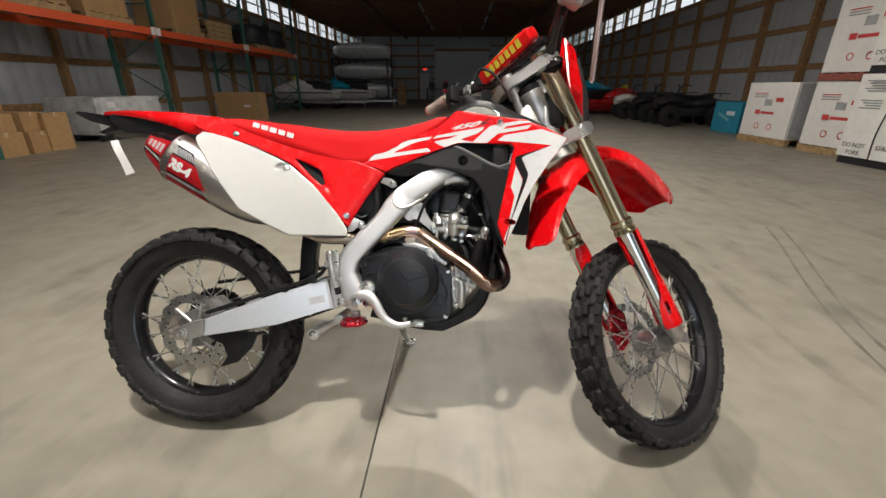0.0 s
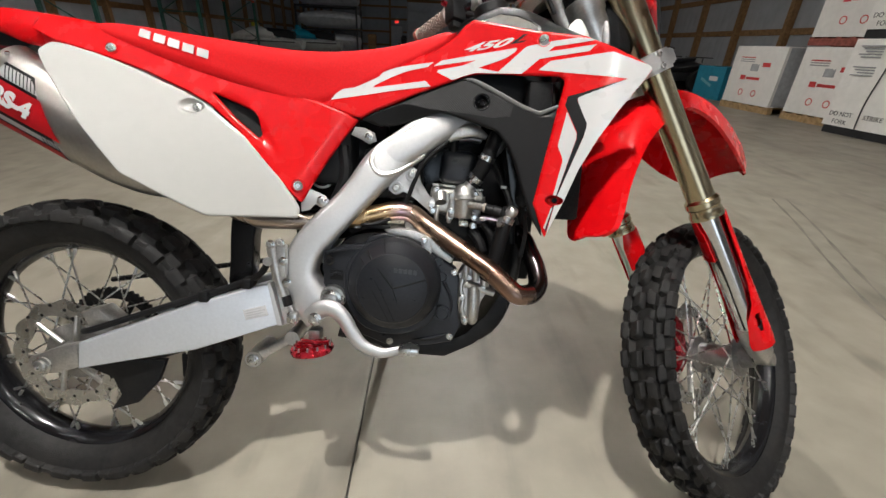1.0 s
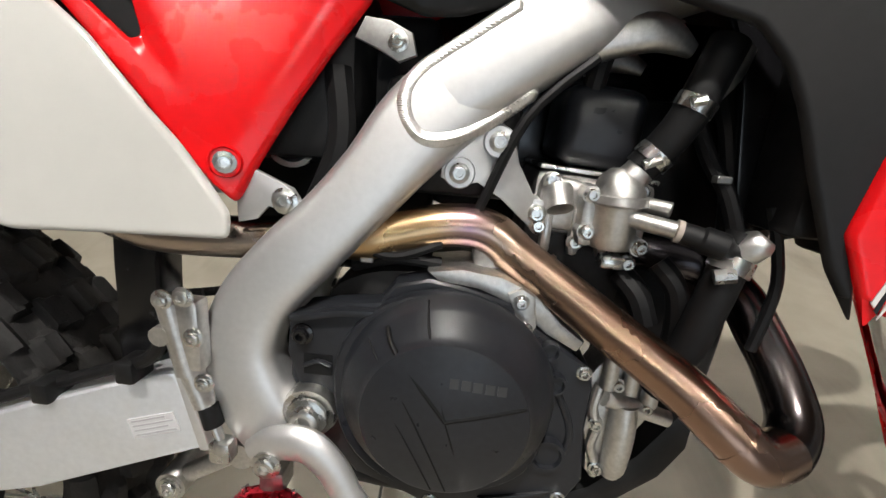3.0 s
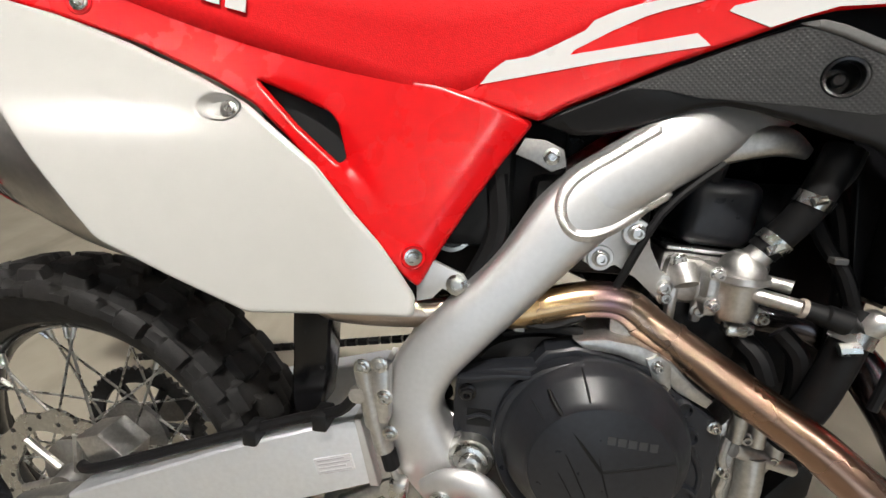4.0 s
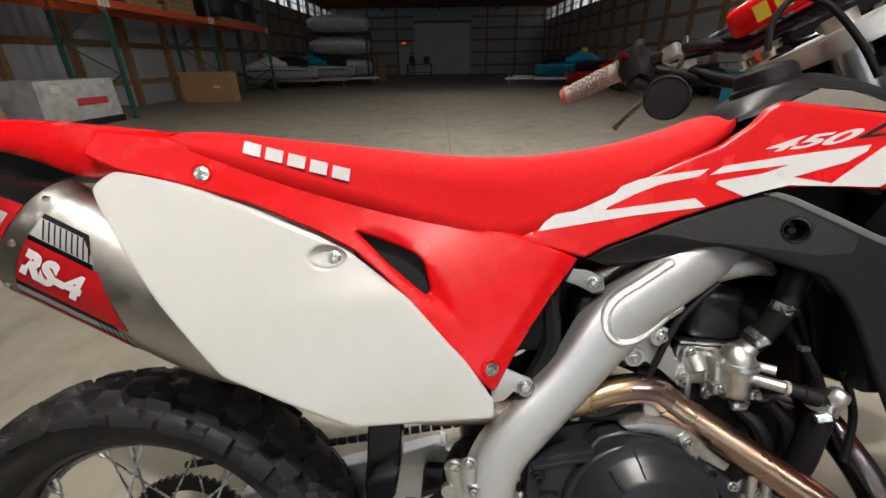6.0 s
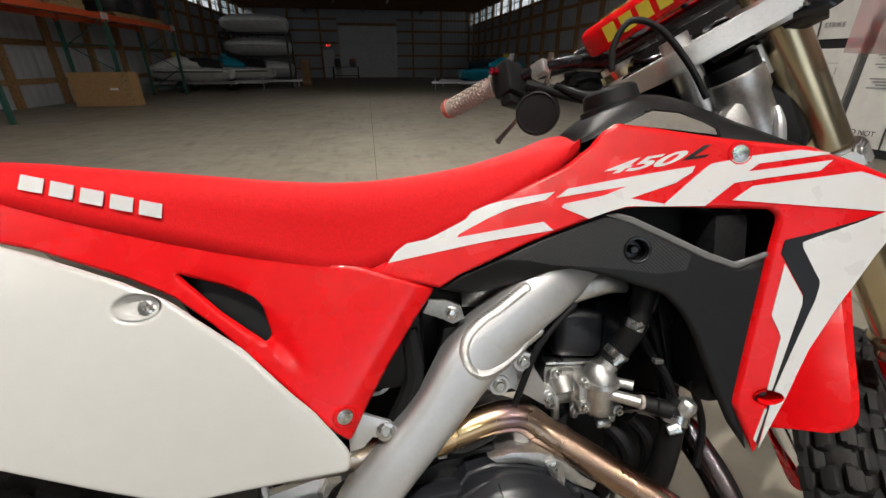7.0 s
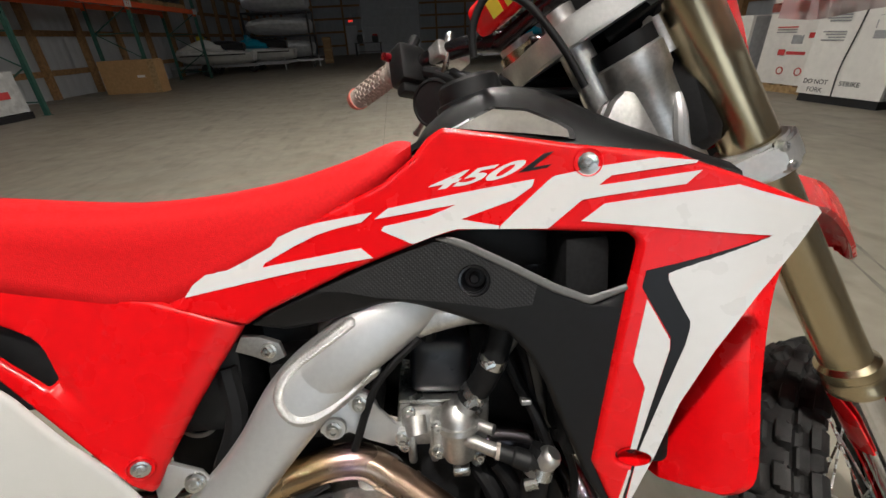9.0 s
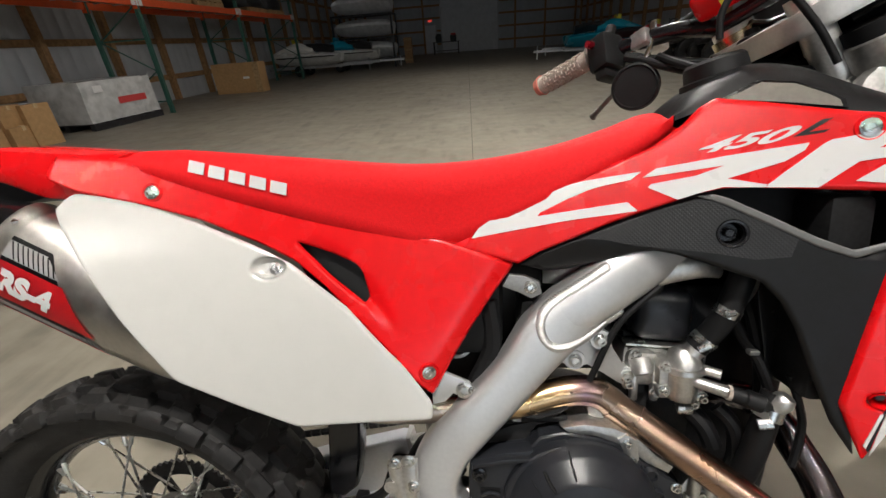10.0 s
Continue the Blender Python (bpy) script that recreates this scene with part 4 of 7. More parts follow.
for s in (1, -1):
    sp = part("side_plate", drape(WHITE_OUT, side_white, 0.004, 0.016, 0.008, s, holes=[PLATE_DISH]), WHITE, bike, "smooth white plastic side number plate")
    panel = part("side_panel", drape(RED_OUT, side_red, 0.005, 0.0075, 0.007, s, holes=[rounded(VENT, 0.08)]), RED, bike, "glossy red plastic side panel with a dark vent")
    part("vent_backing", drape([(0.29, 0.92), (0.45, 0.89), (0.475, 0.78), (0.38, 0.78)], lambda x, z: side_y(x, z) + 0.016, 0.003, 0.03, 0, s), HOSE, panel)
    sh = part("radiator_shroud", drape(SHROUD, side_shroud, 0.005, 0.010, 0.006, s, round_r=0.05, holes=[SHROUD_SLOT]), RED, bike, "glossy red radiator shroud with white slashed graphics")
    cv = part("radiator_cover", drape(COVER, side_cover, 0.005, 0.010, 0.006, s, round_r=0.08, holes=[COVER_HOLE]), COVER_BLACK, bike, "textured black plastic radiator louvre cover")
    part("cover_socket", moved(lathe([(0.0, 0.016), (0.010, 0.016), (0.0118, 0.014), (0.0128, 0.002), (0.0128, -0.0008), (0.0150, -0.0012), (0.0158, 0.0006)], 28), seated(0.847, 0.890, side_cover, s, 0.0)), GLOSS_BLACK, cv, "dark screw recess")
    part("socket_screw", moved(lathe([(0, 0.008), (0.004, 0.008), (0.0055, 0.0095), (0.0055, 0.0155)], 12), seated(0.847, 0.890, side_cover, s, 0.0)), GLOSS_BLACK, cv)
    edge = [(0.811, 0.9315), (0.827, 0.9335), (0.842, 0.9285), (0.882, 0.908), (0.921, 0.887), (0.950, 0.875), (0.981, 0.887), (0.984, 0.882), (0.952, 0.867), (0.947, 0.868), (0.920, 0.878), (0.881, 0.899), (0.841, 0.920), (0.826, 0.926)]
    part("cover_edge", drape(edge, lambda x, z: side_cover(x, z) - 0.0022, 0.002, 0.012, 0.002, s, round_r=0.05), material("grey cover edge", (0.10, 0.10, 0.098), 0.4, scale=200, vary=0.1) if "grey cover edge" not in bpy.data.materials else bpy.data.materials["grey cover edge"], cv, "paler grey raised edge")
    part("cover_texture", drape(TEXTURED, lambda x, z: side_cover(x, z) - 0.0005, 0.0004, 0.008, 0, s, raw=True, holes=[[(0.847 + 0.0162 * math.cos(k * math.pi / 10), 0.890 + 0.0162 * math.sin(k * math.pi / 10)) for k in range(20)]]), DOTTED, cv, "finely dotted upper face")


# slashed white graphics on the shroud, as shapes
def graphic(outline, mat, lift, parent, name, side=1, surf=side_shroud, holes=()):
    return part(name, drape(outline, lambda x, z: surf(x, z) - lift, 0.0008, 0.012, 0, side, raw=True, holes=holes), mat, parent)


G_BOW = [(0.560, 0.885), (0.569, 0.897), (0.590, 0.912), (0.646, 0.935), (0.679, 0.948), (0.698, 0.952), (0.754, 0.960), (0.743, 0.951), (0.713, 0.945), (0.699, 0.941), (0.675, 0.931), (0.643, 0.915), (0.640, 0.911), (0.740, 0.926), (0.751, 0.916), (0.672, 0.905)]
G_MID = [(0.755, 0.953), (0.769, 0.963), (0.835, 0.974), (0.904, 0.984), (0.901, 0.977), (0.885, 0.966), (0.870, 0.961), (0.837, 0.950), (0.872, 0.943), (0.871, 0.940), (0.833, 0.941), (0.811, 0.935), (0.791, 0.928), (0.761, 0.942), (0.764, 0.946), (0.808, 0.954), (0.834, 0.964)]
G_BAR = [(0.873, 0.943), (0.915, 0.982), (0.921, 0.986), (0.962, 0.993), (1.001, 0.997), (1.029, 0.993), (1.028, 0.991), (0.966, 0.984), (0.956, 0.976), (0.984, 0.979), (1.032, 0.985), (1.021, 0.974), (0.979, 0.969), (0.943, 0.964), (0.914, 0.939), (0.872, 0.940)]
G_WING = [(0.942, 0.945), (0.961, 0.960), (1.058, 0.972), (1.080, 0.964), (1.120, 0.951), (1.124, 0.946), (1.108, 0.921), (1.079, 0.880), (1.048, 0.828), (1.023, 0.776), (1.004, 0.720), (0.988, 0.681), (0.978, 0.656), (0.982, 0.678), (0.992, 0.728), (1.010, 0.784), (1.026, 0.833), (1.029, 0.852), (1.023, 0.865), (1.011, 0.892), (1.011, 0.898), (1.017, 0.901), (1.086, 0.929), (1.023, 0.936), (0.979, 0.941)]
G_BLACK = [(0.994, 0.900), (1.016, 0.906), (1.085, 0.9285), (1.017, 0.9005), (1.0105, 0.8975), (1.0105, 0.892), (1.0285, 0.855), (1.0285, 0.848), (1.0255, 0.833), (0.9915, 0.728), (0.977, 0.660), (0.975, 0.662), (0.9895, 0.727), (1.0145, 0.828), (1.0145, 0.839), (0.991, 0.885)]
G_INNER = [(0.995, 0.874), (1.0138, 0.837), (1.0138, 0.828), (0.989, 0.727), (0.984, 0.727), (0.995, 0.789), (0.993, 0.796), (0.985, 0.814), (0.985, 0.817)]
G_LOW = [(0.9825, 0.704), (0.9852, 0.705), (0.9745, 0.664), (0.9722, 0.667)]
for ob in [o for o in bike.children if o.name.startswith("radiator_shroud")]:
    s = 1 if ob.data.vertices[0].co.y < 0 else -1
    for g, m, nm in ((G_BOW, DECAL_WHITE, "white_graphic"), (G_MID, DECAL_WHITE, "white_graphic"), (G_BAR, DECAL_WHITE, "white_graphic"), (G_WING, DECAL_WHITE, "white_graphic"), (G_BLACK, DECAL_BLACK, "black_graphic"), (G_INNER, DECAL_WHITE, "white_graphic"), (G_LOW, DECAL_WHITE, "white_graphic")):
        graphic(g, m, 0.0009, ob, nm, s, holes=[SHROUD_SLOT] if g in (G_WING, G_BLACK, G_INNER) else ())
    part("shroud_bolt", moved(bolt((0, 0, 0), 0.0066, 0.0035), seated(0.948, 0.996, side_shroud, s, 0.0008)), STEEL, ob)
    part("bolt_recess", moved(lathe([(0, -0.0006), (0.0105, -0.0006), (0.0120, -0.0014), (0.0132, 0.0004)], 28), seated(0.948, 0.996, side_shroud, s)), RED, ob)
    part("lower_socket", moved(lathe([(0.0, 0.020), (0.0090, 0.020), (0.0148, 0.004), (0.0150, 0.0)], 28), seated(0.9875, 0.7175, side_shroud, s) @ Matrix.Diagonal((1.0, 1, 0.57, 1))), RED, ob, "deep slotted recess")
    part("socket_screw", moved(lathe([(0, 0.012), (0.004, 0.012), (0.005, 0.0135), (0.005, 0.0195)], 14), seated(0.9875, 0.7175, side_shroud, s)), GLOSS_BLACK, ob)
    if s == 1:
        for txt, x, z, col in (("450", 0.852, 0.9855, DECAL_WHITE), ("L", 0.9105, 0.9955, DECAL_BLACK)):
            me = letters(txt, 0.040, col, bold=0.0012)
            for vt in me.vertices:
                px, pz = vt.co.x, vt.co.y
                lx = x + px * 1.30 + pz * 0.75
                lz = z + 0.003 + pz * 0.54 + (px * 0.17)
                vt.co = Vector((lx, side_shroud(lx, lz) - 0.0004 - max(vt.co.z, 0) * 0.5, lz))
            part("lettering", me, None, ob, "white model number" if col is DECAL_WHITE else "black model letter")

for s in (1, -1):
    for x, z, f in ((0.504, 0.719, side_red), (0.157, 0.954, side_red), (0.315, 0.857, side_white)):
        deep = 0.006 if f is side_white else -0.0006
        pb = part("panel_bolt", moved(bolt((0, 0, 0), 0.0067, 0.0038), seated(x, z, f, s, -deep)), STEEL, bike)
        if f is side_red:
            part("bolt_seat", moved(lathe([(0, -0.0004), (0.0105, -0.0004), (0.0120, -0.0016), (0.0135, 0.0008)], 28), seated(x, z, f, s)), RED, pb)
        else:
            part("bolt_seat", moved(lathe([(0, 0.0072), (0.012, 0.0070), (0.0175, 0.0040), (0.0200, 0.0010), (0.0212, -0.0003)], 36), seated(x - 0.008, z, f, s) @ Matrix.Diagonal((1, 1, 0.60, 1))), WHITE, pb, "dished oval recess")

# seat: cross sections from tail to nose
seat = bmesh.new()
SEAT = [  # x, top z, edge z, half width at edge, half width at top
    (0.070, 1.000, 0.994, 0.050, 0.030), (0.088, 1.006, 0.992, 0.068, 0.050), (0.15, 1.0075, 0.979, 0.074, 0.062), (0.25, 0.998, 0.951, 0.074, 0.066), (0.35, 0.988, 0.924, 0.072, 0.068), (0.44, 0.979, 0.899, 0.068, 0.068),
    (0.51, 0.976, 0.882, 0.064, 0.066), (0.58, 0.980, 0.900, 0.064, 0.062), (0.66, 0.992, 0.936, 0.066, 0.060), (0.73, 1.011, 0.974, 0.068, 0.058), (0.775, 1.027, 1.000, 0.066, 0.054), (0.795, 1.026, 1.012, 0.054, 0.040)]
fine = curve_points(SEAT, 5)
rows = []
for x, zt, ze, we, wt in [tuple(q) for q in fine]:
    sec = [(-we + 0.006, ze - 0.012), (-we - 0.002, ze), (-we - 0.001, ze + 0.010), (-(we * 0.55 + wt * 0.45), ze + (zt - ze) * 0.55), (-wt, zt - (zt - ze) * 0.16 - 0.004), (-wt + 0.012, zt - 0.002), (-wt * 0.5, zt + 0.001), (0, zt + 0.003)]
    sec += [(-a, b) for a, b in sec[-2::-1]]
    rows.append([seat.verts.new((x, y, z)) for y, z in sec])
for a, b in zip(rows, rows[1:]):
    for k in range(len(a) - 1):
        seat.faces.new((a[k], a[k + 1], b[k + 1], b[k]))
seat.faces.new(rows[0])
seat.faces.new(rows[-1][::-1])
for a, b in zip(rows, rows[1:]):
    seat.faces.new((a[-1], a[0], b[0], b[-1]))
seat_ob = part("seat", seat, SEATRED, bike, "long grippy red vinyl seat", smooth=50)


def seat_y(x, z):
    q = min(fine, key=lambda r: abs(r[0] - x))
    t = min(max((z - q[2]) / max(q[1] - q[2], 0.01), 0), 1)
    return -(q[3] * (1 - t) + q[4] * t) - 0.0050


# the maker's mark, pale print along the seat's side
for i in range(5):
    x0 = 0.205 + i * 0.0265
    z0 = 0.9785 - i * 0.0071
    part("print_bar", drape([(x0, z0), (x0 + 0.0205, z0 - 0.005), (x0 + 0.0225, z0 + 0.0095), (x0 + 0.002, z0 + 0.0145)], seat_y, 0.001, 0.01, 0, 1, raw=True), DECAL_WHITE, seat_ob, "pale printed maker's mark")

# rear fender: arched in section, with the dark inner guard and tail lamp below
fender = bmesh.new()
FEND = [(-0.312, 1.020, 0.030, 0.004), (-0.28, 1.022, 0.056, 0.010), (-0.22, 1.024, 0.078, 0.016), (-0.15, 1.022, 0.088, 0.022), (-0.05, 1.020, 0.090, 0.042), (0.03, 1.014, 0.088, 0.060), (0.11, 1.006, 0.078, 0.030)]
rows = []
for x, z, w, d in [tuple(q) for q in curve_points(FEND, 5)]:
    top = [(-w, z - d), (-w * 1.0, z - d * 0.5), (-w * 0.93, z - 0.007), (-w * 0.7, z - 0.001), (0, z + 0.003), (w * 0.7, z - 0.001), (w * 0.93, z - 0.007), (w, z - d * 0.5), (w, z - d)]
    low = [(y * 0.94, zz - 0.005) for y, zz in top[::-1]]
    rows.append([fender.verts.new((x, y, zz)) for y, zz in top + low])
for a, b in zip(rows, rows[1:]):
    for k in range(len(a)):
        fender.faces.new((a[k], a[(k + 1) % len(a)], b[(k + 1) % len(a)], b[k]))
fender.faces.new(rows[0])
fender.faces.new(rows[-1][::-1])
part("rear_fender", fender, RED, bike, "thin red plastic rear fender", smooth=50)
part("inner_guard", prism([(0.10, 0.975), (0.02, 0.955), (-0.03, 0.945), (-0.10, 0.945), (-0.20, 0.950), (-0.24, 0.965), (-0.262, 1.000), (-0.24, 1.010), (0.06, 1.002)], -0.072, 0.072, 0.008), BLACK, bike, "black plastic inner rear guard")
part("tail_lamp", prism([(-0.24, 1.006), (-0.32, 1.014), (-0.392, 1.022), (-0.402, 1.014), (-0.355, 0.992), (-0.255, 0.968)], -0.042, 0.042, 0.006), GLOSS_BLACK, bike, "slim dark tail lamp")
part("plate_bracket", prism([(-0.24, 0.965), (-0.30, 0.95), (-0.315, 0.955), (-0.25, 0.985)], -0.05, 0.05, 0.003), BLACK, bike)
tag_line = rod((-0.262, -0.05, 0.962), (-0.25, -0.055, 0.928), 0.0012, seg=5)
tag = part("hang_tag", drape([(-0.262, 0.926), (-0.236, 0.930), (-0.214, 0.885), (-0.196, 0.832), (-0.228, 0.822), (-0.238, 0.870)], lambda x, z: -0.055 + 0.012 * math.sin(26 * z), 0.0006, 0.02, 0, 1, raw=True), TAGPAPER, bike, "white paper tag on a string")
part("string", tag_line, HOSE, tag)

# tank cover between the shrouds, grey insert, filler cap
tank = bmesh.new()
TANK = [(0.795, 1.018, 0.060, 1.022), (0.815, 1.044, 0.070, 1.028), (0.850, 1.067, 0.080, 1.026), (0.885, 1.0775, 0.086, 1.021), (0.935, 1.070, 0.096, 1.012), (0.985, 1.046, 0.112, 1.002), (1.035, 1.022, 0.130, 0.992), (1.075, 1.001, 0.142, 0.982)]
rows = []
for x, zt, w, ze in [tuple(q) for q in curve_points(TANK, 4)]:
    h = zt - ze
    sec = [(-w, ze - 0.006), (-w + 0.002, ze), (-w * 0.88, ze + h * 0.40), (-w * 0.66, ze + h * 0.80), (-w * 0.46, zt - h * 0.02), (-w * 0.2, zt), (0, zt)]
    sec += [(-a, b) for a, b in sec[-2::-1]]
    rows.append([tank.verts.new((x, y, z)) for y, z in sec])
for a, b in zip(rows, rows[1:]):
    for k in range(len(a) - 1):
        tank.faces.new((a[k], a[k + 1], b[k + 1], b[k]))
tank.faces.new(rows[0])
tank.faces.new(rows[-1][::-1])
tank_ob = part("tank_cover", tank, COVER_BLACK, bike, "satin black plastic tank cover", smooth=40)
from mathutils.bvhtree import BVHTree
tank_tree = BVHTree.FromPolygons([v.co for v in tank_ob.data.vertices], [p.vertices[:] for p in tank_ob.data.polygons])


def tank_side(x, z):
    hit = tank_tree.ray_cast(Vector((x, -0.4, z)), Vector((0, 1, 0)))[0]
    return hit.y - 0.0026 if hit else side_y(x, z)


part("insert_edge", drape([(0.832, 1.0335), (0.875, 1.0535), (0.907, 1.0495), (0.935, 1.0352), (0.946, 1.027), (0.947, 1.0175), (0.90, 1.0235)], tank_side, 0.003, 0.006, 0, 1, raw=True), GLOSS_BLACK, tank_ob)
part("grey_insert", drape([(0.838, 1.034), (0.875, 1.0505), (0.905, 1.0465), (0.932, 1.0325), (0.940, 1.0265), (0.941, 1.0195), (0.90, 1.026)], lambda x, z: tank_side(x, z) - 0.0022, 0.003, 0.006, 0, 1, raw=True), material("grey brown insert", (0.135, 0.122, 0.105), 0.5, spec=0.3, scale=150, vary=0.1), tank_ob, "satin grey-brown insert panel")
cap = part("filler_cap", moved(lathe([(0, 0.030), (0.030, 0.030), (0.034, 0.026), (0.036, 0.010), (0.041, 0.008), (0.042, 0.0), (0.0, 0.0)], 28, "Z"), Matrix.Translation((0.868, 0.0, 1.063)) @ Matrix.Rotation(radians(-14), 4, "Y")), BLACK, bike, "black screw-on fuel cap")

# front fender, mask and lamp turn with the bars
ff = bmesh.new()
FF = [(1.070, 0.612, 0.034, 0.006), (1.073, 0.620, 0.052, 0.010), (1.080, 0.642, 0.063, 0.016), (1.100, 0.725, 0.071, 0.026), (1.140, 0.825, 0.081, 0.045), (1.200, 0.905, 0.095, 0.060), (1.290, 0.955, 0.102, 0.060), (1.420, 0.966, 0.104, 0.078), (1.550, 0.940, 0.097, 0.098), (1.650, 0.893, 0.080, 0.084), (1.700, 0.858, 0.060, 0.050), (1.710, 0.846, 0.040, 0.024)]
rows = []
line = curve_points(FF, 4)
for i, q in enumerate(line):
    x, z, w, d = q
    a, b = line[max(i - 1, 0)], line[min(i + 1, len(line) - 1)]
    t = Vector((b[0] - a[0], 0, b[1] - a[1])).normalized()
    nrm = Vector((-t.z, 0, t.x))
    top = [(-w, -d), (-w * 0.92, -d * 0.35), (-w * 0.62, -0.002), (0, 0.004), (w * 0.62, -0.002), (w * 0.92, -d * 0.35), (w, -d)]
    low = [(y * 0.94, h - 0.004) for y, h in top[::-1]]
    rows.append([ff.verts.new(Vector((x, y, z)) + nrm * h) for y, h in top + low])
for a, b in zip(rows, rows[1:]):
    for k in range(len(a)):
        ff.faces.new((a[k], a[(k + 1) % len(a)], b[(k + 1) % len(a)], b[k]))
ff.faces.new(rows[0])
ff.faces.new(rows[-1][::-1])
part("front_fender", ff, RED, bike, "pointed red plastic front fender", UPPER, 50)
part("lamp_mask", prism([(1.165, 0.98), (1.205, 1.00), (1.215, 1.12), (1.195, 1.245), (1.150, 1.275), (1.150, 1.12)], -0.10, 0.10, 0.012, 3), RED, bike, "red plastic headlamp mask", UPPER)
part("headlamp", moved(lathe([(0, 0.03), (0.05, 0.025), (0.065, 0.0), (0.06, -0.03), (0, -0.04)], 28, "X"), Matrix.Translation((1.215, 0, 1.08)) @ Matrix.Rotation(radians(15), 4, "Y")), CHROME, bike, "round clear headlamp", UPPER)

# fork, bars and controls; built straight ahead, then turned with the steering
FD = Vector((-math.sin(radians(28)), 0, math.cos(radians(28))))
RING = Vector((1.3441, 0, 0.6690))


def on_fork(d, s=0.0, off=0.0):
    """A place d metres up the fork from the gold ring, s to the left, off ahead of the leg."""
    return RING + FD * d + Vector((math.cos(radians(28)) * off, s, math.sin(radians(28)) * off))


for s in (-0.1, 0.1):
    leg = part("fork_leg", tube([(*on_fork(d, s), r) for d, r in ((0.004, 0.0335), (0.012, 0.0335), (0.018, 0.031), (0.026, 0.031), (0.030, 0.0335), (0.042, 0.0335), (0.048, 0.0275), (0.10, 0.0275), (0.31, 0.0285), (0.32, 0.0305), (0.600, 0.0305))], 0.03, 28, 1), GOLD, bike, "gold anodised upper fork tube", STEERED, 30)
    part("fork_slider", rod(on_fork(-0.275, s), on_fork(0.004, s), 0.0245, seg=24), CHROME, leg, "polished lower fork slider")
    part("fork_cap", tube([(*on_fork(d, s), r) for d, r in ((0.598, 0.026), (0.610, 0.026), (0.612, 0.016), (0.625, 0.016))], 0.02, 16, 1), CAST, leg)
    foot_piece = tube([(*on_fork(-0.352, s, 0.014), 0.018), (*on_fork(-0.338, s, 0.010), 0.025), (*on_fork(-0.29, s, 0.004), 0.028), (*on_fork(-0.262, s), 0.026)], 0.03, 18, 2)
    part("axle_clamp", foot_piece, CAST, leg, "cast alloy fork foot")
    part("axle_end", rod(AXLE + Vector((0, s * 0.80, 0)), AXLE + Vector((0, s * 1.14, 0)), 0.015, seg=18), CAST, leg)
    part("axle_lug", rod(on_fork(-0.335, s, 0.012), AXLE + Vector((0, s, 0)), 0.017, seg=14), CAST, leg)
    # guard: a strip down the front and outer side, a flap round the inside above, two slots below
    GUARD = ((0.004, 0.034, -95, 152, 0.003), (-0.030, 0.034, -98, 168, 0.003), (-0.092, 0.034, -103, 172, 0.004), (-0.101, 0.034, -104, 92, 0.004), (-0.165, 0.034, -112, 88, 0.005), (-0.205, 0.035, -126, 88, 0.005), (-0.240, 0.036, -158, 92, 0.004), (-0.296, 0.037, -176, 100, 0.003), (-0.311, 0.036, -172, 98, 0.003))
    SLOTS = ((-0.178, -0.125, -97, -86), (-0.268, -0.228, -132, -112))
    g = bmesh.new()
    ds = sorted({q[0] for q in GUARD} | {0.004 - 0.0105 * k for k in range(30)}, reverse=True)
    fwd, left = Vector((math.cos(radians(28)), 0, math.sin(radians(28)))), Vector((0, 1, 0))
    grid = []
    for d in ds:
        r, a0, a1, off = [float(np.interp(-d, [-q[0] for q in GUARD], [q[k] for q in GUARD])) for k in (1, 2, 3, 4)]
        ring = []
        for k in range(37):
            a = a0 + (a1 - a0) * k / 36
            t = radians(a) * (1 if s < 0 else -1)
            ring.append((g.verts.new(on_fork(d, s, off) + (fwd * math.cos(t) + left * math.sin(t)) * r), d, a))
        grid.append(ring)
    for a, b in zip(grid, grid[1:]):
        for k in range(36):
            dm, am = (a[k][1] + b[k][1]) / 2, (a[k][2] + b[k + 1][2]) / 2
            if any(d0 < dm < d1 and a0 < am < a1 for d0, d1, a0, a1 in SLOTS):
                continue
            g.faces.new((a[k][0], a[k + 1][0], b[k + 1][0], b[k][0]))
    bmesh.ops.recalc_face_normals(g, faces=g.faces[:])
    bmesh.ops.solidify(g, geom=g.faces[:], thickness=0.003)
    part("fork_guard", g, RED, leg, "red plastic fork guard", smooth=50)
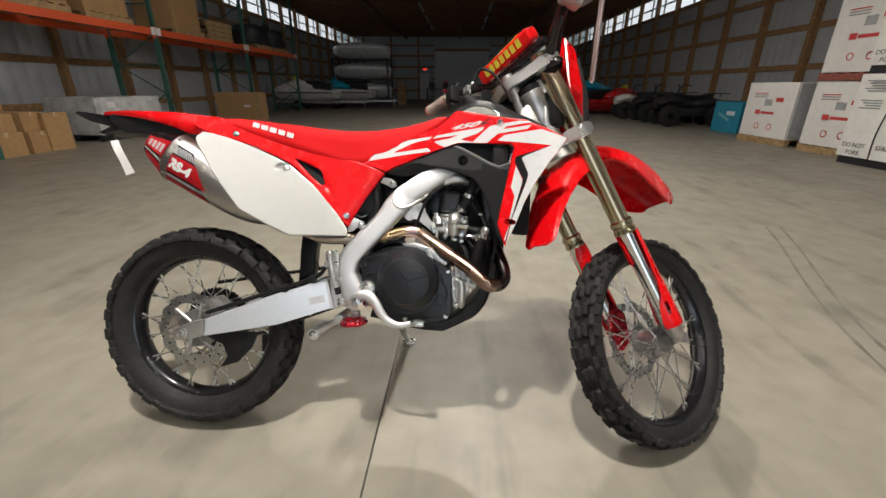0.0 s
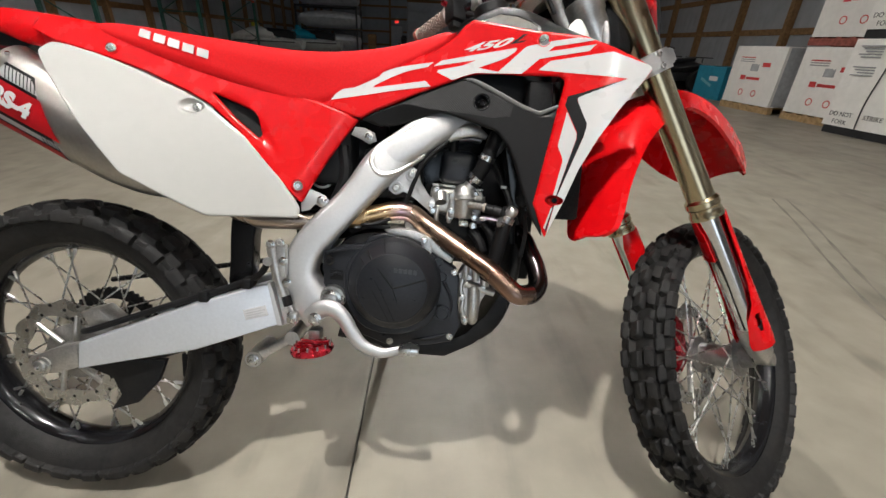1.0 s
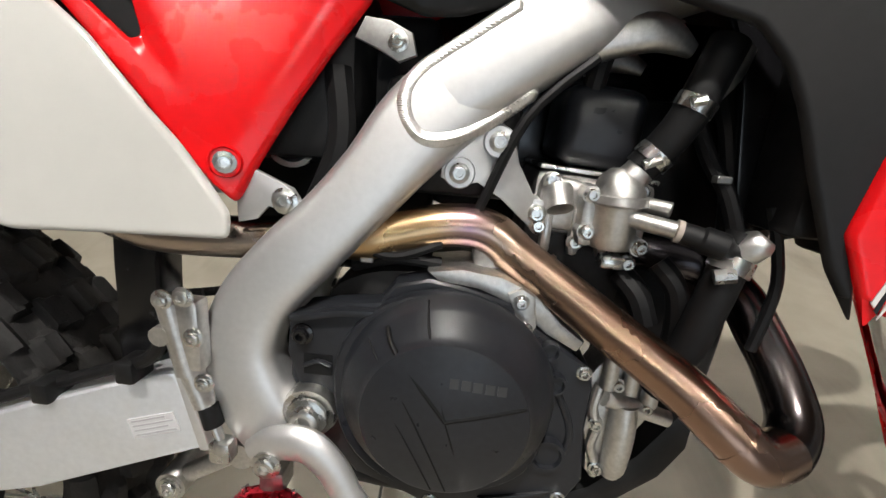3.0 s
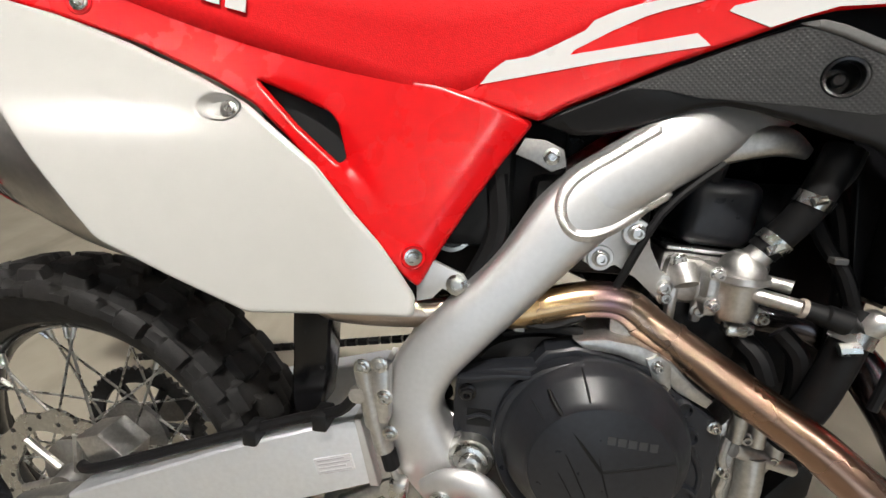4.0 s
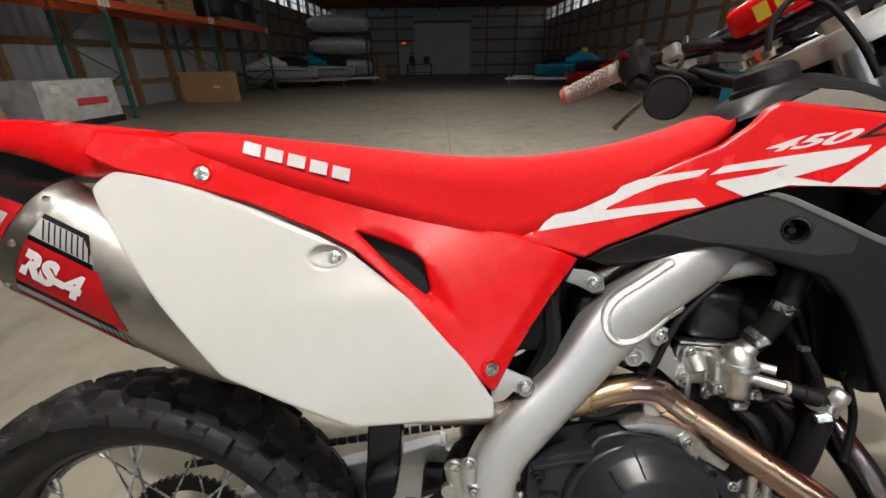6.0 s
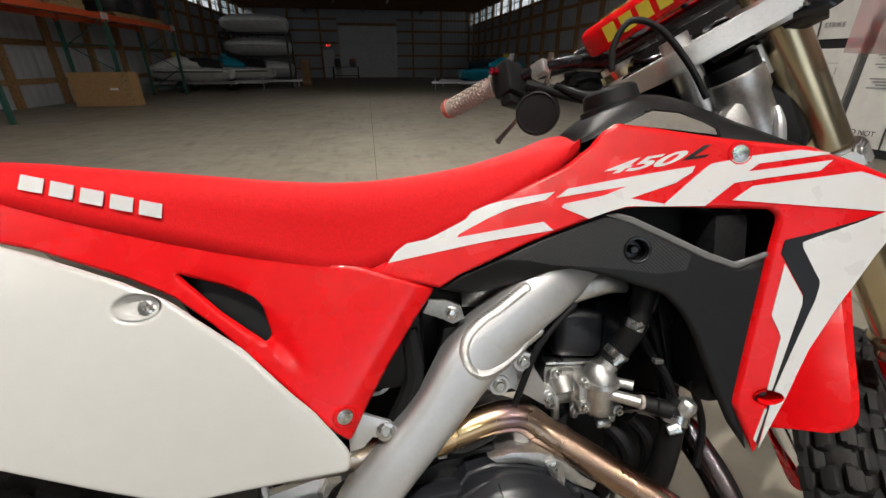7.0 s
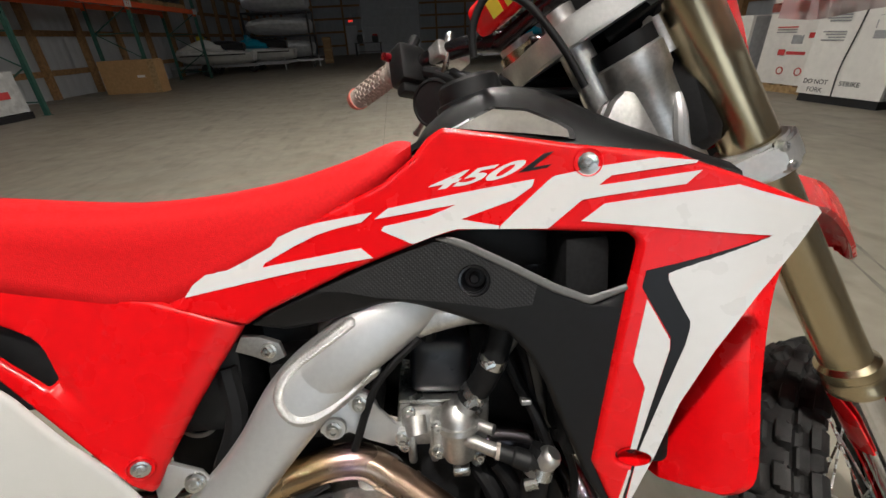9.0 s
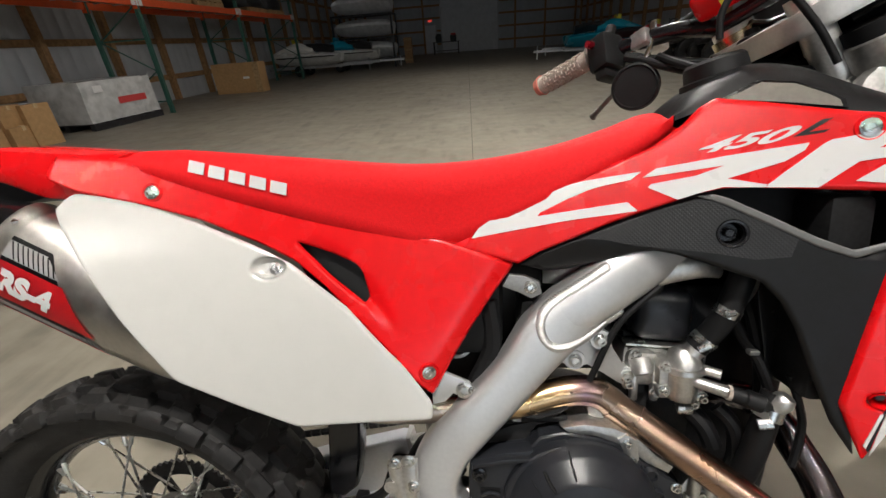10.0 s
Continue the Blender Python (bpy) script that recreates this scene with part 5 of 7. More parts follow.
for d, name in ((0.340, "lower_clamp"), (0.568, "upper_clamp")):
    body = bmesh.new()
    half = [(0.138, 0.026), (0.142, 0.0), (0.134, -0.030), (0.100, -0.046), (0.060, -0.066), (0.030, -0.090), (0.0, -0.096)]
    back = [(0.060, -0.016), (0.100, 0.034), (0.125, 0.036)]
    line = half + [(-a, b) for a, b in half[-2::-1]] + [(-a, b) for a, b in back[::-1]] + [(0.0, -0.020)] + back
    lo, hi = [[body.verts.new(on_fork(d + h, a, b)) for a, b in line] for h in (-0.015, 0.015)]
    for k in range(len(line)):
        j = (k + 1) % len(line)
        body.faces.new((lo[k], lo[j], hi[j], hi[k]))
    rims = [body.faces.new(lo), body.faces.new(hi)]
    bmesh.ops.bevel(body, geom=[e for f in rims for e in f.edges], offset=0.003, segments=2, affect="EDGES")
    collars = [tube([(*on_fork(d - 0.021, s), 0.0365), (*on_fork(d + 0.019, s), 0.0365)], 0.03, 28, 1) for s in (-0.1, 0.1)]
    cl = part(name, join(body, *collars), CLAMP, bike, "machined alloy triple clamp", STEERED)
    for s in (-1, 1):
        for dd in (-0.011, 0.011):
            part("pinch_bolt", bolt(on_fork(d + dd, s * 0.128, -0.024), 0.006, 0.010, (-0.5, s * 1.0, -0.25)), STEEL, cl)
part("steering_stem", rod(on_fork(0.31, 0, -0.058), on_fork(0.60, 0, -0.058), 0.019, seg=20), CAST, bike, at=STEERED)


def head_at(d, s=0.0, off=0.0):
    """A place on the steering head, d metres up its slope."""
    return on_fork(d + 0.0193, s, off)


# near-black slab added for the dark gap between steering head and fork
part("head_void_sheet", prism([(1.085, 1.225), (1.20, 1.235), (1.235, 1.12), (1.245, 0.985), (1.14, 0.97), (1.115, 1.05), (1.075, 1.15)], 0.055, 0.085, 0.010, 3), HOSE, bike, "near-black sheet filling the dark gap behind the steering head")
part("head_band", rod(head_at(0.512, 0, -0.058), head_at(0.530, 0, -0.058), 0.034, seg=28), HOSE, bike)
part("head_rib", tube([(*head_at(0.35, -0.028, -0.066), 0.007), (*head_at(0.40, -0.032, -0.062), 0.008), (*head_at(0.43, -0.034, -0.052), 0.007), (*head_at(0.45, -0.028, -0.042), 0.004)], 0.008, 10, 5), ALU, bike)
part("head_tube", tube([(*head_at(0.295, 0, -0.058), 0.036), (*head_at(0.32, 0, -0.058), 0.032), (*head_at(0.42, 0, -0.058), 0.031), (*head_at(0.475, 0, -0.058), 0.033), (*head_at(0.482, 0, -0.058), 0.037), (*head_at(0.510, 0, -0.058), 0.037), (*head_at(0.513, 0, -0.058), 0.033)], 0.04, 32, 1), CAST, bike, "cast alloy steering head")
for s in (-1, 1):
    part("head_gusset", prism([(1.010, 1.040), (1.030, 1.070), (1.055, 1.060), (1.085, 1.01), (1.110, 0.955), (1.10, 0.90), (1.04, 0.93), (1.01, 0.99)], s * 0.024, s * 0.004, 0.006, 2, 2), CAST, bike, "ribbed cast steering head")
part("front_axle", rod(AXLE - Vector((0, 0.105, 0)), AXLE + Vector((0, 0.105, 0)), 0.010, seg=14), DARK, bike, at=STEERED)
part("front_caliper", prism([(1.42, 0.378), (1.46, 0.318), (1.50, 0.348), (1.49, 0.438), (1.45, 0.468)], 0.05, 0.085, 0.008), PEGRED, bike, "red brake caliper on the far fork leg", STEERED)

top = on_fork(0.478, 0, -0.012)
for s in (-0.045, 0.045):
    part("bar_riser", tube([(1.058, s, 1.150, 0.016), (1.036, s, 1.200, 0.015), (1.034, s, 1.212, 0.021), (1.029, s, 1.243, 0.019)], 0.017, 16, 1), CAST, bike, at=BARS)
BX, BZ = 1.030, 1.228
part("handlebar", tube([(0.905, -0.425, BZ + 0.068), (0.925, -0.34, BZ + 0.066), (0.970, -0.22, BZ + 0.062), (BX - 0.028, -0.150, BZ + 0.040, 0.0145), (BX, -0.085, BZ, 0.0165), (BX, 0.0, BZ, 0.0165), (BX, 0.085, BZ, 0.0165), (BX - 0.028, 0.150, BZ + 0.040, 0.0145), (0.970, 0.22, BZ + 0.062), (0.925, 0.34, BZ + 0.066), (0.905, 0.425, BZ + 0.068)], 0.0125, 14, 6), GLOSS_BLACK, bike, "black tapered handlebar", BARS)
pad = part("bar_pad", box(-0.024, 0.024, -0.125, 0.125, -0.022, 0.022, 0.012, 3), RED, bike, "red foam crossbar pad with gold print", BARS @ Matrix.Translation((0.966, 0.02, 1.284)) @ Matrix.Rotation(radians(-35), 4, "Y"))
for i in range(7):
    part("letter_bar", box(-0.016, 0.014, -0.088 + i * 0.026, -0.070 + i * 0.026, 0.0225, 0.0235), HULL_YELLOW, pad)
    part("letter_bar", box(-0.0250, -0.0242, -0.088 + i * 0.026, -0.070 + i * 0.026, -0.012, 0.012), HULL_YELLOW, pad)
for s in (-1, 1):
    g = tube([(0.905, s * 0.428, BZ + 0.068, 0.0195), (0.907, s * 0.420, BZ + 0.068, 0.0175), (0.915, s * 0.375, BZ + 0.067, 0.0165), (0.923, s * 0.330, BZ + 0.066, 0.0165), (0.926, s * 0.318, BZ + 0.066, 0.023)], 0.017, 16, 3)
    grip = part("hand_grip", g, GRIP, bike, "grey half-waffle rubber grip with a pink end", BARS)
    knobs = []
    for i in range(12):
        for k in range(10):
            t = i / 11
            a = 2 * math.pi * (k + 0.5 * (i % 2)) / 10
            knobs.append(moved(box(-0.003, 0.003, -0.003, 0.003, -0.001, 0.002), Matrix.Translation((0.909 + 0.013 * t, s * (0.410 - 0.078 * t), BZ + 0.0675)) @ Matrix.Rotation(a, 4, "Y") @ Matrix.Translation((0, 0, 0.0168))))
    part("waffle", join(*knobs), GRIP, grip)
    part("grip_end", tube([(0.9035, s * 0.436, BZ + 0.0685, 0.017), (0.905, s * 0.424, BZ + 0.068, 0.0203)], 0.02, 16, 1), material("pink grip end", (0.55, 0.16, 0.12), 0.6, scale=80), grip)
    ctl = part("switch_box", moved(join(box(-0.028, 0.024, -0.022, 0.022, -0.034, 0.030, 0.009, 2), moved(box(-0.012, 0.030, -0.012, 0.014, -0.05, -0.03, 0.006), Matrix.Translation((-0.01, 0, 0))), rod((0.0, 0.0, 0.02), (0.02, 0.0, 0.055), 0.009, seg=10)), Matrix.Translation((0.935, s * 0.288, BZ + 0.062))), BLACK, bike, "black switch cluster with a red button", BARS)
    part("button", moved(lathe([(0, 0.012), (0.006, 0.012), (0.007, 0.0), (0, 0)], 12, "X"), Matrix.Translation((0.900, s * 0.288, BZ + 0.070)) @ Matrix.Rotation(math.pi, 4, "Z")), PEGRED, ctl)
    part("lever_perch", moved(join(box(-0.018, 0.045, -0.016, 0.016, -0.014, 0.014, 0.005), rod((0.02, 0, 0.0), (0.055, s * 0.03, 0.0), 0.009, seg=10)), Matrix.Translation((0.965, s * 0.235, BZ + 0.062))), CAST, bike, "alloy lever perch", BARS)
    part("control_lever", tube([(1.010, s * 0.245, BZ + 0.055, 0.007), (1.012, s * 0.290, BZ + 0.045, 0.006), (1.010, s * 0.340, BZ + 0.028, 0.005), (1.007, s * 0.390, BZ + 0.006, 0.005), (1.007, s * 0.398, BZ + 0.003, 0.008)], 0.006, 10, 4), CAST_DARK, bike, "alloy control lever", BARS)
mir = part("mirror", moved(lathe([(0, 0.002), (0.044, 0.002), (0.046, 0.005), (0.050, 0.004), (0.053, -0.004), (0.046, -0.012), (0.025, -0.018), (0, -0.020)], 36, "X"), Matrix.Translation((0.949, 0.251, 1.212)) @ Vector((1, 0, 0)).rotation_difference(Vector((-0.84, -0.42, -0.34))).to_matrix().to_4x4() @ Matrix.Diagonal((0.74, 0.74, 0.74, 1))), BLACK, bike, "round black folded mirror", BARS)
part("mirror_stem", tube([(0.962, 0.225, BZ + 0.060), (0.968, 0.215, BZ + 0.085), (0.962, 0.225, BZ + 0.040), (0.955, 0.245, BZ + 0.010)], 0.005, 10, 5), CHROME, mir)
for k, (y0, zz) in enumerate(((-0.10, 0.0), (0.10, 0.02), (0.03, 0.03))):
    part("cable", tube([(0.975, y0 * 2.3, BZ + 0.055), (1.04, y0 * 1.5, BZ + 0.075 + zz), (1.10, y0 * 0.6, BZ + 0.03 + zz), (1.115, y0 * 0.3, BZ - 0.08), (1.10, y0 * 0.3, BZ - 0.20)], 0.0045, 10, 6), HOSE, bike, "black control cable", BARS)
# wiring and hoses bunched between the left switches and the stem
for k, pts in enumerate(([(0.945, 0.26, 1.27), (0.985, 0.20, 1.235), (1.01, 0.12, 1.19), (1.05, 0.05, 1.16)], [(0.95, 0.24, 1.255), (0.97, 0.17, 1.20), (1.00, 0.10, 1.165), (1.045, 0.03, 1.12)], [(0.955, 0.25, 1.285), (1.00, 0.16, 1.27), (1.045, 0.09, 1.225), (1.075, 0.06, 1.15)], [(0.96, 0.21, 1.245), (0.955, 0.15, 1.19), (0.975, 0.08, 1.15), (1.02, 0.02, 1.13)], [(0.97, -0.22, 1.27), (1.02, -0.16, 1.30), (1.07, -0.09, 1.27), (1.10, -0.06, 1.18)])):
    part("wiring_hose", tube(pts, 0.0065 if k % 2 else 0.0085, 10, 5), HOSE, bike, "black hose along the bars", BARS)
part("key_switch", moved(join(box(-0.016, 0.016, -0.018, 0.018, -0.014, 0.016, 0.006), rod((0, 0, 0.01), (0, 0, 0.026), 0.010)), Matrix.Translation((1.010, 0.100, 1.205))), BLACK, bike, "black key switch housing", BARS)
part("bar_mount", tube([(1.040, -0.125, 1.196, 0.017), (1.036, -0.10, 1.200, 0.021), (1.036, 0.10, 1.200, 0.021), (1.040, 0.125, 1.196, 0.017)], 0.02, 18, 2), GLOSS_BLACK, bike, "thick black bar below the crossbar pad", BARS)
part("bar_crossbar", rod((0.985, -0.13, 1.250), (0.985, 0.13, 1.250), 0.011, seg=14), GLOSS_BLACK, bike, at=BARS)
part("breather_hose", tube([(0.872, 0.012, 1.118), (0.872, 0.010, 1.150), (0.890, 0.000, 1.178), (0.925, -0.010, 1.165), (0.960, -0.020, 1.120), (0.985, -0.025, 1.075)], 0.0042, 12, 6), HOSE, bike, "black looped tank breather hose")
# thin sheet hung from the bars, nearly edge on to the hall's length
sheet = bmesh.new()
cols = []
for i in range(13):
    f = (i / 12 - 0.5) * 0.25
    w = 0.006 * math.sin(i * 0.8)
    cols.append([sheet.verts.new(Vector((0.543 + f * 0.208 + w, 1.367 + f * 0.978, 1.089 + 0.05 * k + 0.004 * math.sin(i * 0.5)))) for k in range(7)])
for a, b in zip(cols, cols[1:]):
    for k in range(6):
        sheet.faces.new((a[k], a[k + 1], b[k + 1], b[k]))
bmesh.ops.solidify(sheet, geom=sheet.faces[:], thickness=0.0006)
moved(sheet, BIKE.inverted())
part("hang_tag", sheet, FILM, bike, "thin translucent pinkish sheet hanging from the bars", smooth=60)
part("instrument", moved(box(-0.03, 0.03, -0.055, 0.055, -0.012, 0.012, 0.008), Matrix.Translation((1.185, 0, BZ - 0.01)) @ Matrix.Rotation(radians(35), 4, "Y")), GLOSS_BLACK, bike, "small black instrument panel", STEERED)
# block coloured near-black to stand for the shaded void behind the steering head
part("head_void_block", box(1.100, 1.150, -0.094, 0.094, 0.985, 1.262, 0.02, 2), RADIATOR, bike, "near-black block for the dark void behind the headlamp mask", STEERED)

# engine, right flank in detail, left flank plainer
CASE = [(0.575, 0.600), (0.610, 0.625), (0.655, 0.632), (0.705, 0.632), (0.755, 0.618), (0.795, 0.590), (0.815, 0.555), (0.820, 0.505), (0.815, 0.455), (0.770, 0.425), (0.690, 0.412), (0.630, 0.435), (0.590, 0.480), (0.575, 0.540)]
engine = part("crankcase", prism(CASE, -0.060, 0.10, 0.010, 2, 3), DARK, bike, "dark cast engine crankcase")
SIDE = [(0.560, 0.593), (0.628, 0.606), (0.643, 0.626), (0.673, 0.634), (0.700, 0.630), (0.745, 0.619), (0.771, 0.596), (0.797, 0.580), (0.819, 0.566), (0.826, 0.545), (0.826, 0.497), (0.833, 0.445), (0.816, 0.412), (0.775, 0.403), (0.691, 0.395), (0.614, 0.424), (0.571, 0.474), (0.550, 0.526), (0.551, 0.564)]
part("side_cover", prism(SIDE, -0.087, -0.050, 0.006, 3), CASE_BLACK, engine, "satin black right engine cover")
STEP = [(0.603, 0.575), (0.640, 0.614), (0.695, 0.628), (0.745, 0.612), (0.775, 0.582), (0.788, 0.540), (0.782, 0.480), (0.765, 0.452), (0.730, 0.434), (0.690, 0.428), (0.640, 0.440), (0.607, 0.475), (0.595, 0.525)]
part("cover_step", prism(STEP, -0.104, -0.084, 0.006, 3, 3), CASE_BLACK, engine)
CLUTCH = Vector((0.696, -0.104, 0.535))
cc = part("clutch_cover", moved(lathe([(0, -0.0370), (0.0660, -0.0370), (0.0675, -0.0362), (0.0690, -0.0330), (0.0720, -0.0290), (0.0860, -0.0150), (0.0890, -0.0110), (0.0905, -0.0060), (0.0920, -0.0040), (0.0935, 0.004), (0.0, 0.004)], 72), Matrix.Translation(CLUTCH)), CASE_BLACK, engine, "round satin black clutch cover with moulded ridges")


def on_clutch(x, z, lift=0.0):
    """A place on the clutch cover's outer face or its sloping rim."""
    r = math.hypot(x - CLUTCH.x, z - CLUTCH.z)
    return (x, CLUTCH.y - np.interp(r, (0, 0.0665, 0.072, 0.088, 0.092), (0.0370, 0.0370, 0.0290, 0.0120, 0.004)) - lift, z)


# groove lines laid on as slim near-black beads, the groove shade in their colour
for pts, r in (([(0.645, 0.602), (0.655, 0.590), (0.697, 0.536)], 0.0024), ([(0.697, 0.536), (0.730, 0.546), (0.759, 0.556)], 0.0024), ([(0.675, 0.624), (0.680, 0.604), (0.697, 0.536), (0.719, 0.471)], 0.0011), ([(0.629, 0.590), (0.640, 0.580), (0.664, 0.548), (0.702, 0.470)], 0.0008), ([(0.634, 0.566), (0.660, 0.526), (0.690, 0.470)], 0.0008)):
    part("cover_groove", tube([on_clutch(x, z, -r * 0.55) for x, z in pts], r, 8, 4), HOSE, engine)
for i in range(5):
    part("print_bar", box(0.698 + i * 0.0092, 0.7050 + i * 0.0092, -0.1416, -0.1408, 0.567 - i * 0.0006, 0.5755 - i * 0.0006), material("dull raised print", (0.030, 0.031, 0.034), 0.35, scale=80) if "dull raised print" not in bpy.data.materials else bpy.data.materials["dull raised print"], engine)
for x, z, r in ((0.794, 0.474, 0.0165), (0.791, 0.549, 0.0095), (0.782, 0.580, 0.0085)):
    part("cover_boss", moved(lathe([(0, -0.004), (r * 0.72, -0.004), (r * 0.80, -0.008), (r, -0.008), (r * 1.06, 0)], 28), Matrix.Translation((x, -0.0865, z))), CASE_BLACK, engine)
part("cover_rib", tube([(0.770, -0.086, 0.590), (0.792, -0.087, 0.545), (0.812, -0.087, 0.500), (0.806, -0.087, 0.462)], 0.0035, 8, 4), CASE_BLACK, engine)
part("lower_rim", prism([(0.735, 0.414), (0.760, 0.412), (0.790, 0.419), (0.806, 0.432), (0.792, 0.428), (0.765, 0.421)], -0.0905, -0.084, 0.002, 2), GLOSS_BLACK, engine, "shiny worn lower edge")
for x, y, z in ((0.752, -0.088, 0.622), (0.758, -0.088, 0.597), (0.815, -0.087, 0.561), (0.812, -0.087, 0.424), (0.689, -0.095, 0.411)):
    part("case_bolt", bolt((x, y, z), 0.0052, 0.006), STEEL, engine)
lug = part("cover_lug", prism([(0.553, 0.590), (0.590, 0.606), (0.634, 0.612), (0.655, 0.595), (0.625, 0.510), (0.600, 0.500), (0.560, 0.525), (0.550, 0.555)], -0.094, -0.070, 0.005, 2), CASE_BLACK, engine, "black cover lug with a window")
part("lug_window", box(0.566, 0.592, -0.0950, -0.0935, 0.536, 0.556, 0.0), HOSE, engine)
part("window_bar", tube([(0.567, -0.096, 0.545), (0.580, -0.097, 0.551), (0.591, -0.096, 0.547)], 0.0022, 8, 3), CASE_BLACK, engine)
part("lug_bolt", bolt((0.565, -0.093, 0.575), 0.0075, 0.009), GLOSS_BLACK, engine)
part("lug_ridge", prism([(0.556, 0.594), (0.600, 0.604), (0.632, 0.606), (0.632, 0.600), (0.600, 0.598), (0.556, 0.588)], -0.102, -0.090, 0.002), CASE_BLACK, engine)
part("upper_case", prism([(0.670, 0.640), (0.700, 0.645), (0.735, 0.641), (0.765, 0.628), (0.790, 0.604), (0.812, 0.588), (0.806, 0.578), (0.778, 0.592), (0.748, 0.616), (0.715, 0.628), (0.680, 0.632)], -0.085, -0.02, 0.004, 2), CAST, engine, "bare cast upper crankcase edge")
part("upper_boss", moved(lathe([(0, -0.006), (0.020, -0.006), (0.026, -0.002), (0.028, 0.01)], 28), Matrix.Translation((0.735, -0.058, 0.652))), CAST_DARK, engine)
part("upper_lug", prism([(0.740, 0.628), (0.752, 0.634), (0.764, 0.627), (0.768, 0.600), (0.762, 0.588), (0.750, 0.590), (0.748, 0.610)], -0.0885, -0.07, 0.003), CAST, engine)

# cylinder leaning slightly forward, head and cam cover
lean_e = Matrix.Translation((0.80, 0, 0.60)) @ Matrix.Rotation(radians(4), 4, "Y")
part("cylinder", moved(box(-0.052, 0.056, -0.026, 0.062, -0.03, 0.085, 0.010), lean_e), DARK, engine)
part("cylinder_head", moved(box(-0.050, 0.060, -0.036, 0.070, 0.070, 0.128, 0.008), lean_e), CAST_DARK, engine, "bare cast cylinder head")
part("head_face", moved(box(-0.046, -0.006, -0.044, -0.03, 0.075, 0.124, 0.008), lean_e), CAST, engine)
part("head_port", moved(rod((-0.030, -0.040, 0.112), (-0.026, -0.052, 0.096), 0.014, 0.012), lean_e), CAST, engine)
part("cam_cover", moved(box(-0.036, 0.038, -0.034, 0.066, 0.1335, 0.206, 0.016, 3), lean_e), CASE_BLACK, engine, "satin black cam cover")
part("gasket_edge", moved(box(-0.048, 0.058, -0.038, 0.070, 0.1285, 0.1325, 0.001), lean_e), STEEL, engine)
for x, z in ((0.765, 0.680), (0.800, 0.668), (0.850, 0.652), (0.850, 0.718), (0.772, 0.722)):
    part("head_bolt", bolt((x, -0.042, z), 0.0060, 0.007), STEEL, engine)
for k in range(3):
    part("head_rib", box(0.768 + 0.026 * k, 0.778 + 0.026 * k, -0.046, -0.034, 0.655, 0.70, 0.004), CAST, engine)
# head steady plate between frame and head, leaning in towards the head
plate = prism([(0.694, 0.757), (0.706, 0.766), (0.721, 0.767), (0.734, 0.757), (0.740, 0.735), (0.757, 0.708), (0.772, 0.702), (0.778, 0.689), (0.768, 0.678), (0.750, 0.684), (0.727, 0.704), (0.706, 0.716), (0.688, 0.711), (0.674, 0.718), (0.675, 0.733)], -0.062, -0.054, 0.002)
for vtx in plate.verts:
    vtx.co.y += max(0.0, vtx.co.x - 0.728) * 0.62
steady = part("engine_hanger", plate, ALU, bike, "pressed alloy engine hanger plate")
for x, y, z in ((0.721, -0.062, 0.751), (0.690, -0.062, 0.723), (0.762, -0.041, 0.691)):
    part("hanger_washer", moved(lathe([(0, -0.0025), (0.0125, -0.0025), (0.0135, 0)], 20), Matrix.Translation((x, y, z))), ALU, steady)
    part("hanger_bolt", bolt((x, y - 0.0025, z), 0.0066, 0.007), STEEL, steady)

# water pump, thermostat housing, hoses
part("water_pump", prism([(0.824, 0.556), (0.834, 0.572), (0.850, 0.572), (0.880, 0.556), (0.890, 0.530), (0.874, 0.500), (0.866, 0.466), (0.850, 0.455), (0.842, 0.446), (0.835, 0.452), (0.832, 0.475), (0.826, 0.500), (0.829, 0.528)], -0.080, -0.045, 0.004, 2), CAST, engine, "bare cast water pump with bosses")
part("pump_barrel", tube([(0.856, -0.086, 0.534, 0.012), (0.857, -0.088, 0.500, 0.0125), (0.857, -0.086, 0.466, 0.0115), (0.856, -0.078, 0.456, 0.008)], 0.012, 18, 3), CAST, engine)
part("pump_neck", rod((0.836, -0.088, 0.540), (0.898, -0.082, 0.520), 0.0085, 0.0075), CAST, engine)
part("pump_flange", tube([(0.833, -0.082, 0.548), (0.830, -0.084, 0.526), (0.836, -0.084, 0.505), (0.834, -0.084, 0.485), (0.841, -0.083, 0.466), (0.843, -0.080, 0.450)], 0.0045, 10, 5), CAST, engine)
for x, z0, z1 in ((0.838, 0.578, 0.548), (0.857, 0.576, 0.545), (0.876, 0.566, 0.535)):
    part("pump_boss", rod((x, -0.086, z0), (x + 0.001, -0.084, z1), 0.0068, 0.0078), CAST, engine)
for x, z in ((0.834, 0.510), (0.874, 0.532), (0.846, 0.552), (0.842, 0.462)):
    part("pump_bolt", bolt((x, -0.085, z), 0.0052, 0.007), STEEL, engine)
tdown = 0.042
part("thermostat_housing", moved(lathe([(0, 0.045), (0.012, 0.044), (0.022, 0.036), (0.028, 0.022), (0.029, 0.017), (0.033, 0.016), (0.034, 0.008), (0.028, 0.005), (0.026, 0.0), (0.026, -0.034), (0.022, -0.042), (0.0, -0.042)], 32, "Z"), Matrix.Translation((0.827, -0.096 + tdown, 0.702)) @ Matrix.Diagonal((0.76, 0.76, 0.80, 1))), CAST, engine, "cast alloy thermostat housing")
part("housing_outlet", tube([(0.828, -0.098 + tdown, 0.722, 0.014), (0.838, -0.099 + tdown, 0.735, 0.0125), (0.850, -0.100 + tdown, 0.752, 0.0120)], 0.012, 16, 3), CAST, engine)
